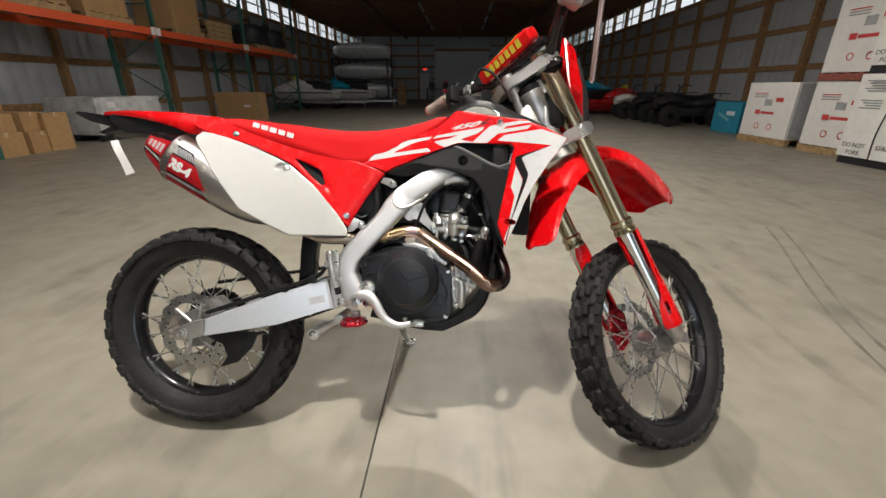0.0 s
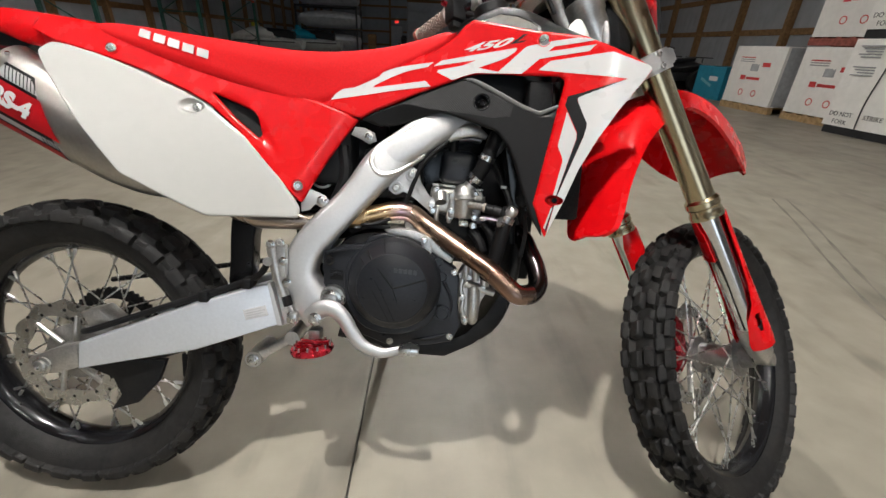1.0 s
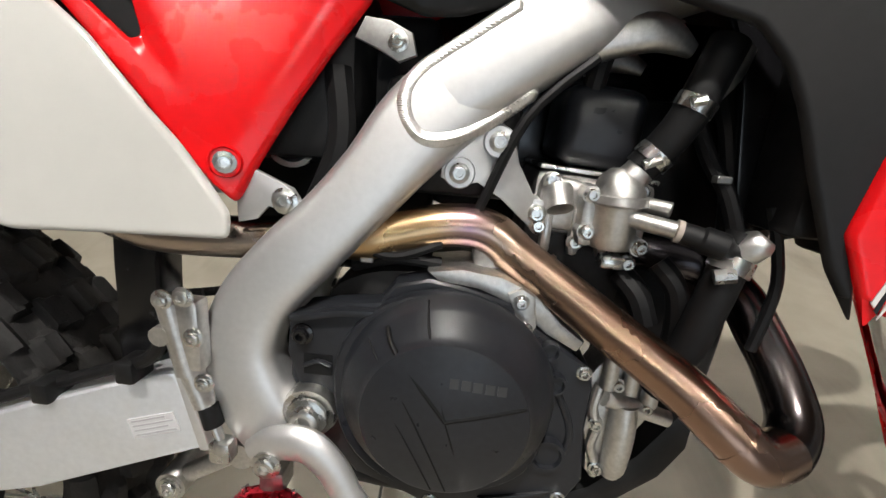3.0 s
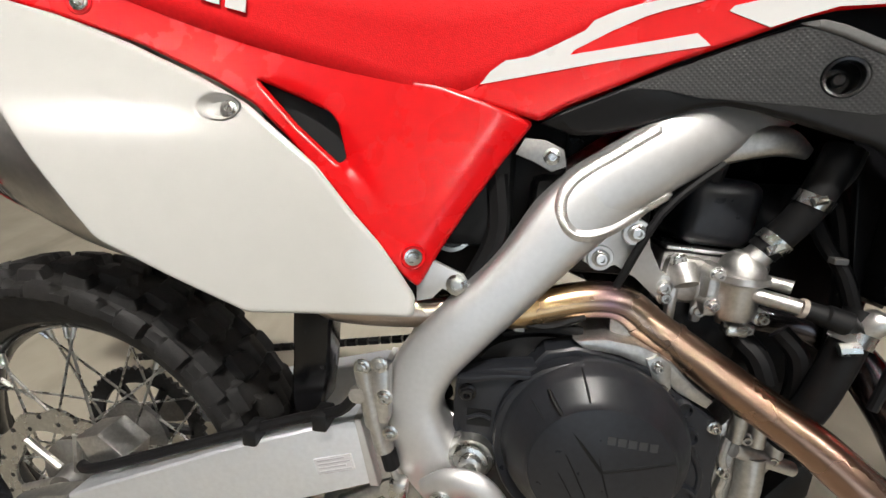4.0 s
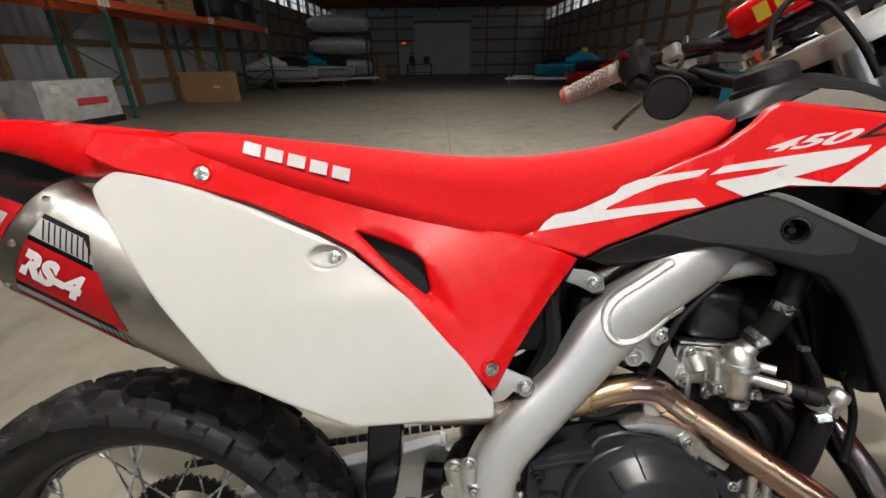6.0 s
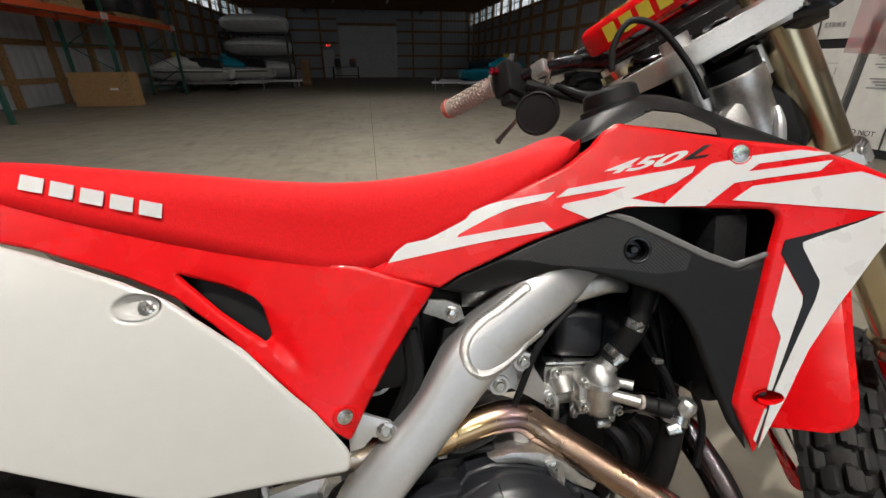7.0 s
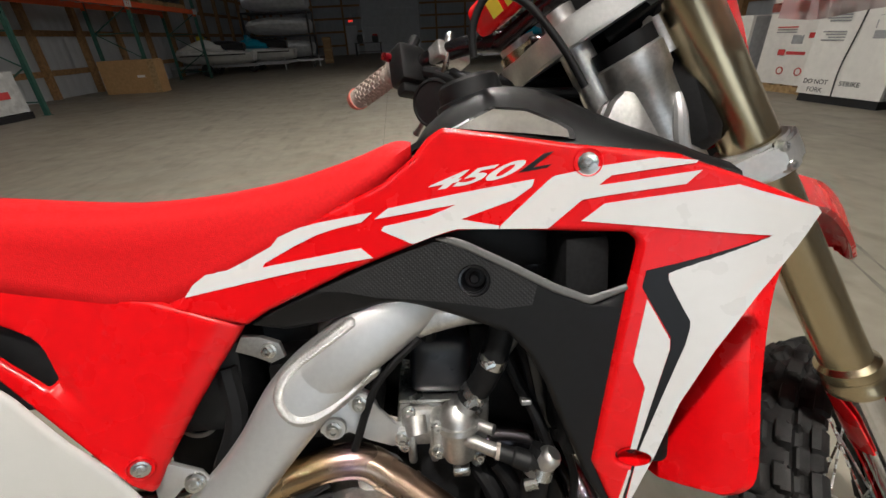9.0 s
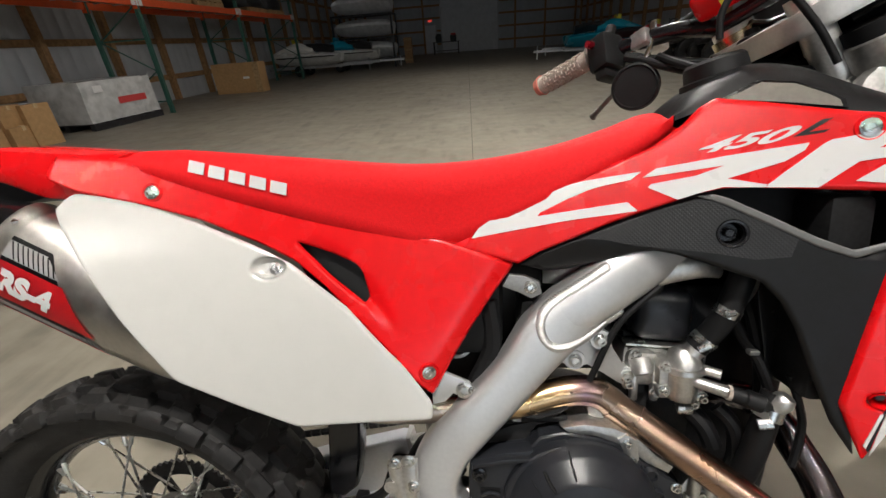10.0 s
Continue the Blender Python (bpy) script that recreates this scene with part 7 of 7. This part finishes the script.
def soft_box(du, dv, dz, bulge=0.012, bevel=0.012, z0=0.0):
    """A slightly bulging, slightly crushed carton."""
    bm = box(-du / 2, du / 2, -dv / 2, dv / 2, 0, dz)
    bmesh.ops.subdivide_edges(bm, edges=bm.edges[:], cuts=6, use_grid_fill=True)
    for vtx in bm.verts:
        x, y, z = vtx.co.x / (du / 2), vtx.co.y / (dv / 2), vtx.co.z / (dz / 2) - 1
        n = noise.noise(Vector((vtx.co.x * 3 + du, vtx.co.y * 3, vtx.co.z * 3))) * bulge
        w = (1 - abs(x) ** 4) * (1 - abs(y) ** 4), (1 - abs(z) ** 4)
        if abs(x) > 0.99:
            vtx.co.x += math.copysign((bulge + n) * (1 - y ** 4) * (1 - z ** 4), x)
        if abs(y) > 0.99:
            vtx.co.y += math.copysign((bulge + n) * (1 - x ** 4) * (1 - z ** 4), y)
        vtx.co.z += z0
    return bm


def carton(u, v, z, du, dv, dz, turn=0.0, mat=None, label="plain brown cardboard carton with pale tape"):
    ob = thing("carton", label, "carton", at_hall(u, v, z, turn), "brown cartons")
    part("box_body", soft_box(du, dv, dz, 0.006), mat or CARDBOARD, ob, smooth=30)
    part("tape", box(-du / 2 - 0.009, du / 2 + 0.009, -0.03, 0.03, dz - 0.06, dz + 0.008), material("packing tape", (0.50, 0.36, 0.20), 0.3, scale=20) if "packing tape" not in bpy.data.materials else bpy.data.materials["packing tape"], ob)
    part("paper_label", box(-du / 2 - 0.012, -du / 2 - 0.009, -dv * 0.3, -dv * 0.05, dz * 0.5, dz * 0.75), TAGPAPER, ob)
    return ob


def crate_red(u, v, z, du, dv, dz, turn=0.0):
    """White shipping carton with red print on the aisle face (its -x face)."""
    ob = thing("shipping_carton", "large white shipping carton with red logo print on a pallet", "carton", at_hall(u, v, z, turn), "white shipping cartons")
    part("box_body", soft_box(du, dv - 0.05, dz, 0.026, 0.03), BOXWHITE, ob, smooth=30)
    part("wrap_end", box(-du / 2 + 0.01, du / 2 - 0.01, -dv / 2 - 0.030, -dv / 2 - 0.026, 0.02, dz - 0.02), BOXSIDE, ob, "grey shrink-wrapped end")
    x = -du / 2 - 0.038
    w = dv
    for a, b, c, d in ((0.10, 0.20, 0.42, 0.50), (-0.18, 0.08, 0.43, 0.475)):
        part("logo_bar", box(x, x + 0.003, a * w, b * w, c * dz, d * dz), PRINT_RED, ob)
    for a in (-0.16, 0.10):
        part("symbol_ring", moved(lathe([(0.045, -0.0015), (0.06, -0.0015), (0.06, 0.0015), (0.045, 0.0015)], 20, "X", True), Matrix.Translation((x, a * w, 0.20 * dz))), PRINT_RED, ob)
    for k in range(3):
        part("print_bar", box(x, x + 0.003, 0.02 * w, 0.30 * w, (0.80 - 0.035 * k) * dz, (0.815 - 0.035 * k) * dz), PRINT_RED if k == 0 else INK, ob)
    part("print_patch", box(x, x + 0.003, -0.30 * w, -0.16 * w, 0.66 * dz, 0.73 * dz), PRINT_RED, ob)
    part("print_patch", box(x, x + 0.003, -0.10 * w, 0.05 * w, 0.58 * dz, 0.70 * dz), BOXSIDE, ob)
    return ob


def crate_black(u, v, z, du, dv, dz, turn=0.0, base=True):
    """White wrapped carton with black warning print and a black strap."""
    ob = thing("wrapped_carton", "white wrapped shipping carton with black warning print and strap", "carton", at_hall(u, v, z, turn), "wrapped cartons")
    part("box_body", soft_box(du, dv, dz, 0.014), BOXWHITE, ob, smooth=30)
    part("wrap_end", box(-du / 2 + 0.01, du / 2 - 0.01, -dv / 2 - 0.026, -dv / 2 - 0.022, 0.02, dz - 0.02), BOXSIDE, ob, "grey shrink-wrapped end")
    x = -du / 2 - 0.034
    w = dv
    face = Matrix.Rotation(-math.pi / 2, 4, "Z") @ Matrix.Rotation(math.pi / 2, 4, "X")
    strap = tube([(x, 0.02 * w, 0.0), (x - 0.004, 0.03 * w, dz * 0.3), (x - 0.004, -0.02 * w, dz * 0.65), (x, -0.06 * w, dz)], 0.009, 6, 5)
    part("strap", strap, PRINT_BLACK, ob)
    for k, (n0, top) in enumerate(((5, 0.93), (4, 0.70))):
        for i in range(n0):
            part("print_bar", box(x, x + 0.003, 0.10 * w, (0.38 - 0.04 * ((i * 7) % 3)) * w, (top - 0.030 * i - 0.014) * dz, (top - 0.030 * i) * dz), INK, ob)
    for t, y, zz in (("DO NOT", 0.27, 0.13), ("FORK", 0.25, 0.04), ("STRIKE", -0.14, 0.13)):
        part("warning_print", letters(t, 0.085, PRINT_BLACK, 0.001), None, ob, "black block lettering", Matrix.Translation((x + 0.001, y * w, zz * dz + 0.02)) @ face)
    for a, b, c, d in ((-0.34, -0.20, 0.84, 0.845), (-0.34, -0.33, 0.72, 0.80), (-0.20, -0.19, 0.72, 0.80), (-0.34, -0.20, 0.62, 0.70)):
        part("print_bar", box(x, x + 0.003, a * w, b * w, c * dz, d * dz), INK, ob)
    if base:
        part("black_base", box(-du / 2 + 0.03, du / 2 - 0.03, -dv / 2 + 0.02, dv / 2 - 0.02, -0.11, -0.001), HULL_DARK, ob, "black plastic skid base")
    return ob


# right-hand stacks
REDPALLET = material("stained red pallet timber", (0.28, 0.08, 0.06), 0.8, scale=18, vary=0.3)
for (u, v, z, du, dv, dz, tn) in ((6.98, 9.20, 0, 1.05, 1.30, 1.04, 4), (7.05, 7.62, 0, 1.0, 1.22, 1.04, 5), (7.10, 7.66, 1.19, 1.0, 1.25, 1.15, 5)):
    pallet(u, v, z, du, dv, REDPALLET if z else PALLETWOOD, tn, "stained timber pallet under white cartons")
    crate_red(u, v, z + 0.127, du, dv, dz, tn)
pallet(7.12, 7.66, 2.48, 1.0, 1.25, None, 5)
crate_red(7.12, 7.66, 2.607, 1.0, 1.25, 1.1, 5)
for (u, v, tn) in ((6.68, 6.36, 5), (6.62, 5.02, 3), (6.58, 3.70, 2)):
    crate_black(u, v, 0.112, 1.05, 1.10, 1.15, tn)
    crate_black(u + 0.02, v, 1.38, 1.05, 1.10, 1.10, tn)
blue = thing("blue_carton", "large blue printed carton on the floor", "carton", at_hall(7.40, 11.35, 0, 6))
part("box_body", soft_box(0.9, 0.95, 0.74, 0.012), BLUEBOX, blue, smooth=30)
part("paper_label", box(-0.468, -0.464, -0.30, -0.02, 0.42, 0.52), TAGPAPER, blue)
part("print_bar", moved(box(-0.468, -0.464, -0.02, 0.40, 0.30, 0.36), Matrix.Rotation(radians(20), 4, "X")), material("pale blue print", (0.2, 0.42, 0.5), 0.5, scale=20), blue)

# pallet rack on the left
POSTS = (-6.4, -2.2, 1.95, 6.10, 10.25, 14.45, 18.65)
rack = thing("pallet_rack", "long pallet rack with green uprights and orange beams", "rack", HALL)
for v in POSTS:
    for u in (-6.72, -7.82):
        part("upright", join(box(u - 0.04, u + 0.04, v - 0.035, v - 0.031, 0.006, 4.3), box(u - 0.04, u - 0.036, v - 0.035, v + 0.035, 0.006, 4.3), box(u + 0.036, u + 0.04, v - 0.035, v + 0.035, 0.006, 4.3), box(u - 0.07, u + 0.07, v - 0.06, v + 0.06, 0.0, 0.006)), RACK_GREEN, rack)
    zz = 0.25
    k = 0
    while zz < 3.9:
        a, b = (-6.76, -7.78) if k % 2 else (-7.78, -6.76)
        part("brace", rod((a, v, zz), (b, v, zz + 0.62), 0.016, seg=6), RACK_GREEN, rack)
        if k % 2 == 0:
            part("brace", rod((-7.78, v, zz), (-6.76, v, zz), 0.016, seg=6), RACK_GREEN, rack)
        zz += 0.62
        k += 1
for v0, v1 in zip(POSTS, POSTS[1:]):
    for u in (-6.72, -7.82):
        beam = part("beam", join(box(u - 0.025, u + 0.025, v0 + 0.04, v1 - 0.04, 2.10, 2.24, 0.006, 1), box(u - 0.05, u + 0.05, v0 + 0.036, v0 + 0.042, 2.04, 2.28), box(u - 0.05, u + 0.05, v1 - 0.042, v1 - 0.036, 2.04, 2.28)), RACK_ORANGE, rack)
    for i in range(8):
        y = v0 + 0.25 + i * (v1 - v0 - 0.5) / 7
        part("deck_bar", box(-7.80, -6.74, y - 0.02, y + 0.02, 2.215, 2.238), GALV, rack)
    part("bay_label", box(-6.682, -6.676, v1 - 0.16, v1 + 0.16, 2.10, 2.26), TAGPAPER, rack, "white bay label")
# what stands on the rack
for u, v, kind in ((-7.27, 3.2, 0), (-7.27, 5.1, 0), (-7.27, 7.6, 1), (-7.27, 9.1, 2), (-7.27, 11.7, 2), (-7.27, 13.2, 3), (-7.27, 16.0, 4), (-7.27, 17.5, 4)):
    z = 2.24
    if kind == 3:
        for k in range(4):
            pallet(u, v, z + 0.126 * k, 1.05, 1.2, None, rnd.uniform(-2, 2))
        continue
    pallet(u, v, z, 1.05, 1.2)
    z += 0.127
    if kind in (0, 1):
        for k in range(2):
            for j in range(2):
                carton(u + 0.05, v - 0.28 + 0.56 * j, z + 0.46 * k, 0.95, 0.54, 0.45, rnd.uniform(-2, 2))
    elif kind == 2:
        carton(u, v, z, 0.95, 1.1, 0.85)
    else:
        ob = thing("covered_machine", "dark covered machine on a rack pallet", "machine", at_hall(u, v, z))
        part("cover", soft_box(0.85, 1.0, 0.62, 0.10), HULL_DARK, ob, smooth=40)
        part("bar", tube([(-0.1, -0.35, 0.62), (0.0, -0.15, 0.80), (0.0, 0.15, 0.80), (-0.1, 0.35, 0.62)], 0.03, 8, 4), HULL_DARK, ob)

# cartons on the floor by the rack
for u, v, z, du, dv, dz, tn in ((-7.0, 6.85, 0, 0.55, 0.45, 0.34, 4), (-7.0, 6.32, 0, 0.55, 0.5, 0.36, -3), (-7.02, 6.80, 0.342, 0.5, 0.42, 0.30, 8), (-7.0, 6.30, 0.362, 0.5, 0.45, 0.28, -5), (-6.98, 5.7, 0, 0.6, 0.6, 0.42, 2), (-7.0, 5.72, 0.422, 0.55, 0.55, 0.40, -3), (-7.05, 6.3, 0.645, 0.42, 0.40, 0.26, 10), (-6.72, 7.16, 0, 0.10, 0.40, 0.62, -8)):
    carton(u, v, z, du, dv, dz, tn)
pallet(-7.35, 9.1, 0, 1.15, 1.75, HULL_DARK, -3, "dark plastic pallet under wrapped goods")
wrapd = thing("wrapped_load", "pallet load in crinkled silver plastic wrap with red print", "load", at_hall(-7.35, 9.1, 0.127, -3))
wb = soft_box(1.1, 1.72, 0.70, 0.02)
for vtx in wb.verts:
    if vtx.co.x > 0.5:
        vtx.co.x += 0.018 * math.sin(vtx.co.y * 17 + 6 * vtx.co.z) * (0.4 + vtx.co.z)
part("wrapped_box", wb, material("crinkled silver film", (0.55, 0.55, 0.54), 0.28, scale=6, vary=0.2, bump=0.9, bump_scale=11, stain=0.4, stain_scale=5, stain_colour=(0.3, 0.3, 0.3)), wrapd, smooth=60)
part("print_bar", box(0.585, 0.590, -0.15, 0.55, 0.26, 0.38), PRINT_RED, wrapd)
part("paper_label", box(0.586, 0.590, -0.62, -0.42, 0.50, 0.62), TAGPAPER, wrapd)
flat = thing("flat_carton", "long flat cardboard carton with a pale timber end", "carton", at_hall(-7.0, 14.2, 0, 0))
part("box_body", soft_box(1.45, 0.5, 0.84, 0.01), CARDBOARD, flat, smooth=30)
part("end_board", box(0.56, 0.735, -0.275, -0.262, 0.0, 0.84), PALLETWOOD, flat)
part("paper_label", box(0.20, 0.40, -0.266, -0.262, 0.40, 0.46), TAGPAPER, flat)


# small vehicles
def hull_loft(sections, mat, parent, name, label="", smooth=40):
    """Loft closed rings given as (x, half width, z low, z side, z top)."""
    bm = bmesh.new()
    rows = []
    for x, w, z0, z1, z2 in [tuple(q) for q in curve_points(sections, 4)]:
        ring = [(0, z0), (w * 0.6, z0 + (z1 - z0) * 0.35), (w, z1), (w * 0.92, z1 + (z2 - z1) * 0.4), (w * 0.5, z2 - (z2 - z1) * 0.1), (0, z2)]
        ring += [(-a, b) for a, b in ring[-2:0:-1]]
        rows.append([bm.verts.new((x, a, b)) for a, b in ring])
    for p, q in zip(rows, rows[1:]):
        for k in range(len(p)):
            bm.faces.new((p[k], p[(k + 1) % len(p)], q[(k + 1) % len(p)], q[k]))
    bm.faces.new(rows[0])
    bm.faces.new(rows[-1][::-1])
    return part(name, bm, mat, parent, label, smooth=smooth)


def watercraft(u, v, z, turn, low, mid, trim, label):
    ob = thing("personal_watercraft", label, "watercraft", at_hall(u, v, z, turn), "watercraft")
    hull_loft([(-1.6, 0.02, 0.34, 0.42, 0.46), (-1.35, 0.28, 0.16, 0.42, 0.50), (-0.8, 0.50, 0.04, 0.42, 0.52), (0.2, 0.58, 0.0, 0.40, 0.50), (1.2, 0.58, 0.0, 0.38, 0.46), (1.55, 0.54, 0.05, 0.36, 0.44)], low, ob, "hull")
    hull_loft([(-1.40, 0.05, 0.46, 0.50, 0.56), (-0.9, 0.34, 0.46, 0.58, 0.74), (-0.35, 0.38, 0.46, 0.62, 0.92), (0.0, 0.30, 0.46, 0.60, 0.86), (0.4, 0.24, 0.44, 0.56, 0.74)], mid, ob, "deck")
    hull_loft([(-0.05, 0.12, 0.60, 0.72, 0.86), (0.3, 0.20, 0.55, 0.74, 0.86), (0.8, 0.22, 0.5, 0.74, 0.84), (1.25, 0.20, 0.46, 0.66, 0.76)], HULL_DARK, ob, "seat", "black saddle")
    part("stripe", box(-1.1, 1.4, -0.590, -0.583, 0.33, 0.37), HULL_DARK, ob)
    part("handlebar", tube([(-0.20, -0.36, 0.98), (-0.28, -0.18, 1.02), (-0.30, 0.18, 1.02), (-0.22, 0.36, 0.98)], 0.022, 8, 4), HULL_DARK, ob)
    part("console", moved(box(-0.12, 0.10, -0.14, 0.14, -0.08, 0.10, 0.03), Matrix.Translation((-0.36, 0, 0.94))), trim, ob)
    return ob


def trailer(u, v, turn, length=3.2):
    ob = thing("boat_trailer", "galvanised boat trailer on small wheels", "trailer", at_hall(u, v, 0, turn), "trailers")
    part("chassis", join(*[box(-length / 2, length / 2, y - 0.035, y + 0.035, 0.30, 0.38) for y in (-0.55, 0.55)], *[box(x, x + 0.07, -0.55, 0.55, 0.30, 0.37) for x in (-length / 2, -0.5, 0.6, length / 2 - 0.07)]), GALV, ob)
    part("drawbar", box(length / 2, length / 2 + 1.1, -0.035, 0.035, 0.30, 0.38), GALV, ob)
    part("jockey_post", rod((length / 2 + 0.95, 0, 0.06), (length / 2 + 0.95, 0, 0.55), 0.025), GALV, ob)
    for y in (-0.62, 0.62):
        w = part("wheel", moved(lathe([(0.06, -0.06), (0.17, -0.07), (0.22, -0.04), (0.22, 0.04), (0.17, 0.07), (0.06, 0.06)], 24), Matrix.Translation((-0.3, y, 0.22))), RUBBER, ob)
        part("fender_plate", box(-0.62, 0.02, y - 0.09, y + 0.09, 0.46, 0.475), GALV, ob)
    return ob


trailer(-6.9, 20.3, 0, 3.3)
watercraft(-7.0, 20.2, 0.40, 0, HULL_WHITE, HULL_WHITE, HULL_YELLOW, "white personal watercraft on a galvanised trailer")
trailer(-5.6, 21.9, 2, 3.0)
watercraft(-5.7, 21.9, 0.40, 2, HULL_WHITE, HULL_BLUE, HULL_BLUE, "blue and white personal watercraft on a trailer")
for k, (z, mat) in enumerate(((0.45, WRAP), (1.40, WRAP), (2.36, WRAP))):
    ob = thing("wrapped_boat", "boat in pale shrink wrap stacked on a steel frame", "boat", at_hall(-4.9, 23.4, z, 0), "wrapped boats")
    hull_loft([(-1.55, 0.10, 0.25, 0.40, 0.50), (-1.2, 0.50, 0.06, 0.42, 0.66), (-0.4, 0.70, 0.0, 0.45, 0.74), (0.8, 0.72, 0.0, 0.45, 0.70), (1.35, 0.66, 0.04, 0.42, 0.60)], mat, ob, "shrink_wrap", smooth=30)
    part("cradle", join(box(-1.5, 1.4, -0.72, 0.72, -0.10, -0.03), *[box(x, x + 0.08, -0.74, -0.66, -0.95 if k else -0.45, -0.10) for x in (-1.5, 1.32)], *[box(x, x + 0.08, 0.66, 0.74, -0.95 if k else -0.45, -0.10) for x in (-1.5, 1.32)]), HULL_DARK, ob)
crate = thing("timber_crate", "narrow brown timber crate standing on end", "crate", at_hall(-3.2, 25.5))
part("crate_side", box(-0.2, 0.2, -0.2, 0.2, 0, 1.25, 0.01, 1), WOOD, crate)
for z in (0.1, 0.6, 1.1):
    part("batten", box(-0.22, 0.22, -0.225, -0.201, z, z + 0.1), PALLETWOOD, crate)

trailer(5.2, 19.2, 180, 3.0)
watercraft(5.4, 19.3, 0.40, 180, HULL_BLUE, HULL_BLUE, HULL_YELLOW, "blue and yellow personal watercraft on a trailer")
watercraft(6.5, 18.4, 0.12, 175, HULL_RED, HULL_RED, HULL_YELLOW, "red and yellow personal watercraft on the floor")
trailer(5.9, 21.5, 180, 3.0)
watercraft(6.0, 21.5, 0.40, 180, HULL_DARK, HULL_WHITE, HULL_RED, "black and white personal watercraft on a trailer")


def quad(u, v, turn, body, label):
    ob = thing("quad_bike", label, "quad bike", at_hall(u, v, 0, turn), "quad bikes")
    hull_loft([(-0.85, 0.20, 0.52, 0.60, 0.70), (-0.5, 0.42, 0.48, 0.68, 0.80), (-0.1, 0.20, 0.45, 0.62, 0.74), (0.25, 0.20, 0.45, 0.66, 0.78), (0.6, 0.44, 0.50, 0.70, 0.84), (0.95, 0.26, 0.46, 0.60, 0.74)], body, ob, "bodywork")
    hull_loft([(-0.55, 0.15, 0.76, 0.84, 0.90), (-0.1, 0.17, 0.70, 0.80, 0.86), (0.25, 0.14, 0.72, 0.82, 0.88)], HULL_DARK, ob, "seat", "black saddle")
    part("frame", box(-0.6, 0.7, -0.16, 0.16, 0.28, 0.5, 0.03), HULL_DARK, ob)
    for x in (-0.62, 0.66):
        for y in (-0.46, 0.46):
            part("wheel", moved(lathe([(0.08, -0.10), (0.22, -0.125), (0.29, -0.10), (0.30, -0.05), (0.30, 0.05), (0.29, 0.10), (0.22, 0.125), (0.08, 0.10)], 20), Matrix.Translation((x, y, 0.30))), RUBBER, ob)
            part("axle", rod((x, 0, 0.30), (x, y * 0.8, 0.30), 0.03), DARK, ob)
    part("handlebar", tube([(0.22, -0.40, 1.10), (0.32, -0.2, 1.13), (0.34, 0.0, 1.06), (0.32, 0.2, 1.13), (0.22, 0.40, 1.10)], 0.018, 8, 4), HULL_DARK, ob)
    part("steering_post", rod((0.38, 0, 0.78), (0.34, 0, 1.07), 0.03), HULL_DARK, ob)
    for x in (-0.68, 0.66):
        part("cargo_rack", join(*[rod((x - 0.22, y, 0.90), (x + 0.22, y, 0.90), 0.012, seg=6) for y in (-0.3, -0.15, 0, 0.15, 0.3)], rod((x - 0.22, -0.32, 0.90), (x - 0.22, 0.32, 0.90), 0.012, seg=6), rod((x + 0.22, -0.32, 0.90), (x + 0.22, 0.32, 0.90), 0.012, seg=6), *[rod((x, y, 0.78), (x, y, 0.90), 0.012, seg=6) for y in (-0.25, 0.25)]), HULL_DARK, ob)
    return ob


quad(6.95, 13.2, 175, HULL_DARK, "black quad bike parked by the steel wall")
quad(6.9, 14.7, 178, HULL_DARK, "black quad bike parked by the steel wall")
quad(6.8, 16.2, 172, HULL_WHITE, "white and black quad bike parked by the steel wall")
bench = thing("work_table", "dark work table before the overhead door", "table", at_hall(-1.6, 35.4))
part("table_top", box(-1.0, 1.0, -0.35, 0.35, 0.78, 0.83, 0.006, 1), HULL_DARK, bench)
for x in (-0.95, 0.87):
    for y in (-0.32, 0.24):
        part("leg", box(x, x + 0.08, y, y + 0.08, 0, 0.779), HULL_DARK, bench)
part("lower_shelf", box(-0.9, 0.9, -0.30, 0.30, 0.2, 0.24), HULL_DARK, bench)
for x in (-0.55, 0.55):
    ob = thing("outboard_motor", "dark outboard motor cowl on the work table", "motor", at_hall(-1.6 + x, 35.4, 0.83), "motors")
    part("cowl", soft_box(0.42, 0.34, 0.42, 0.03), HULL_DARK, ob, smooth=40)
    part("cowl_cap", moved(soft_box(0.34, 0.28, 0.12, 0.02), Matrix.Translation((0, 0, 0.42))), PRINT_RED if x > 0 else HULL_DARK, ob, smooth=40)

# tyre marks on the concrete
for k, off in enumerate((0.0, 0.11)):
    pts = [(1.90 + off * 0.8, 1.45, 0), (1.94 + off * 0.85, 1.72, 0), (2.04 + off * 0.9, 2.11, 0), (2.23 + off, 2.62, 0), (2.43 + off, 3.10, 0), (2.61 + off, 3.60, 0)]
    line = curve_points(pts, 6)
    bm = bmesh.new()
    rows = []
    for i, q in enumerate(line):
        w = 0.009 + 0.004 * math.sin(i * 1.7)
        rows.append((bm.verts.new((q[0] - w, q[1], 0.004)), bm.verts.new((q[0] + w, q[1], 0.004))))
    for a, b in zip(rows, rows[1:]):
        bm.faces.new((a[0], a[1], b[1], b[0]))
    tagged(part("tyre_mark", bm, TYREMARK, None), "thin dark tyre mark on the concrete", "mark", kind="structure")
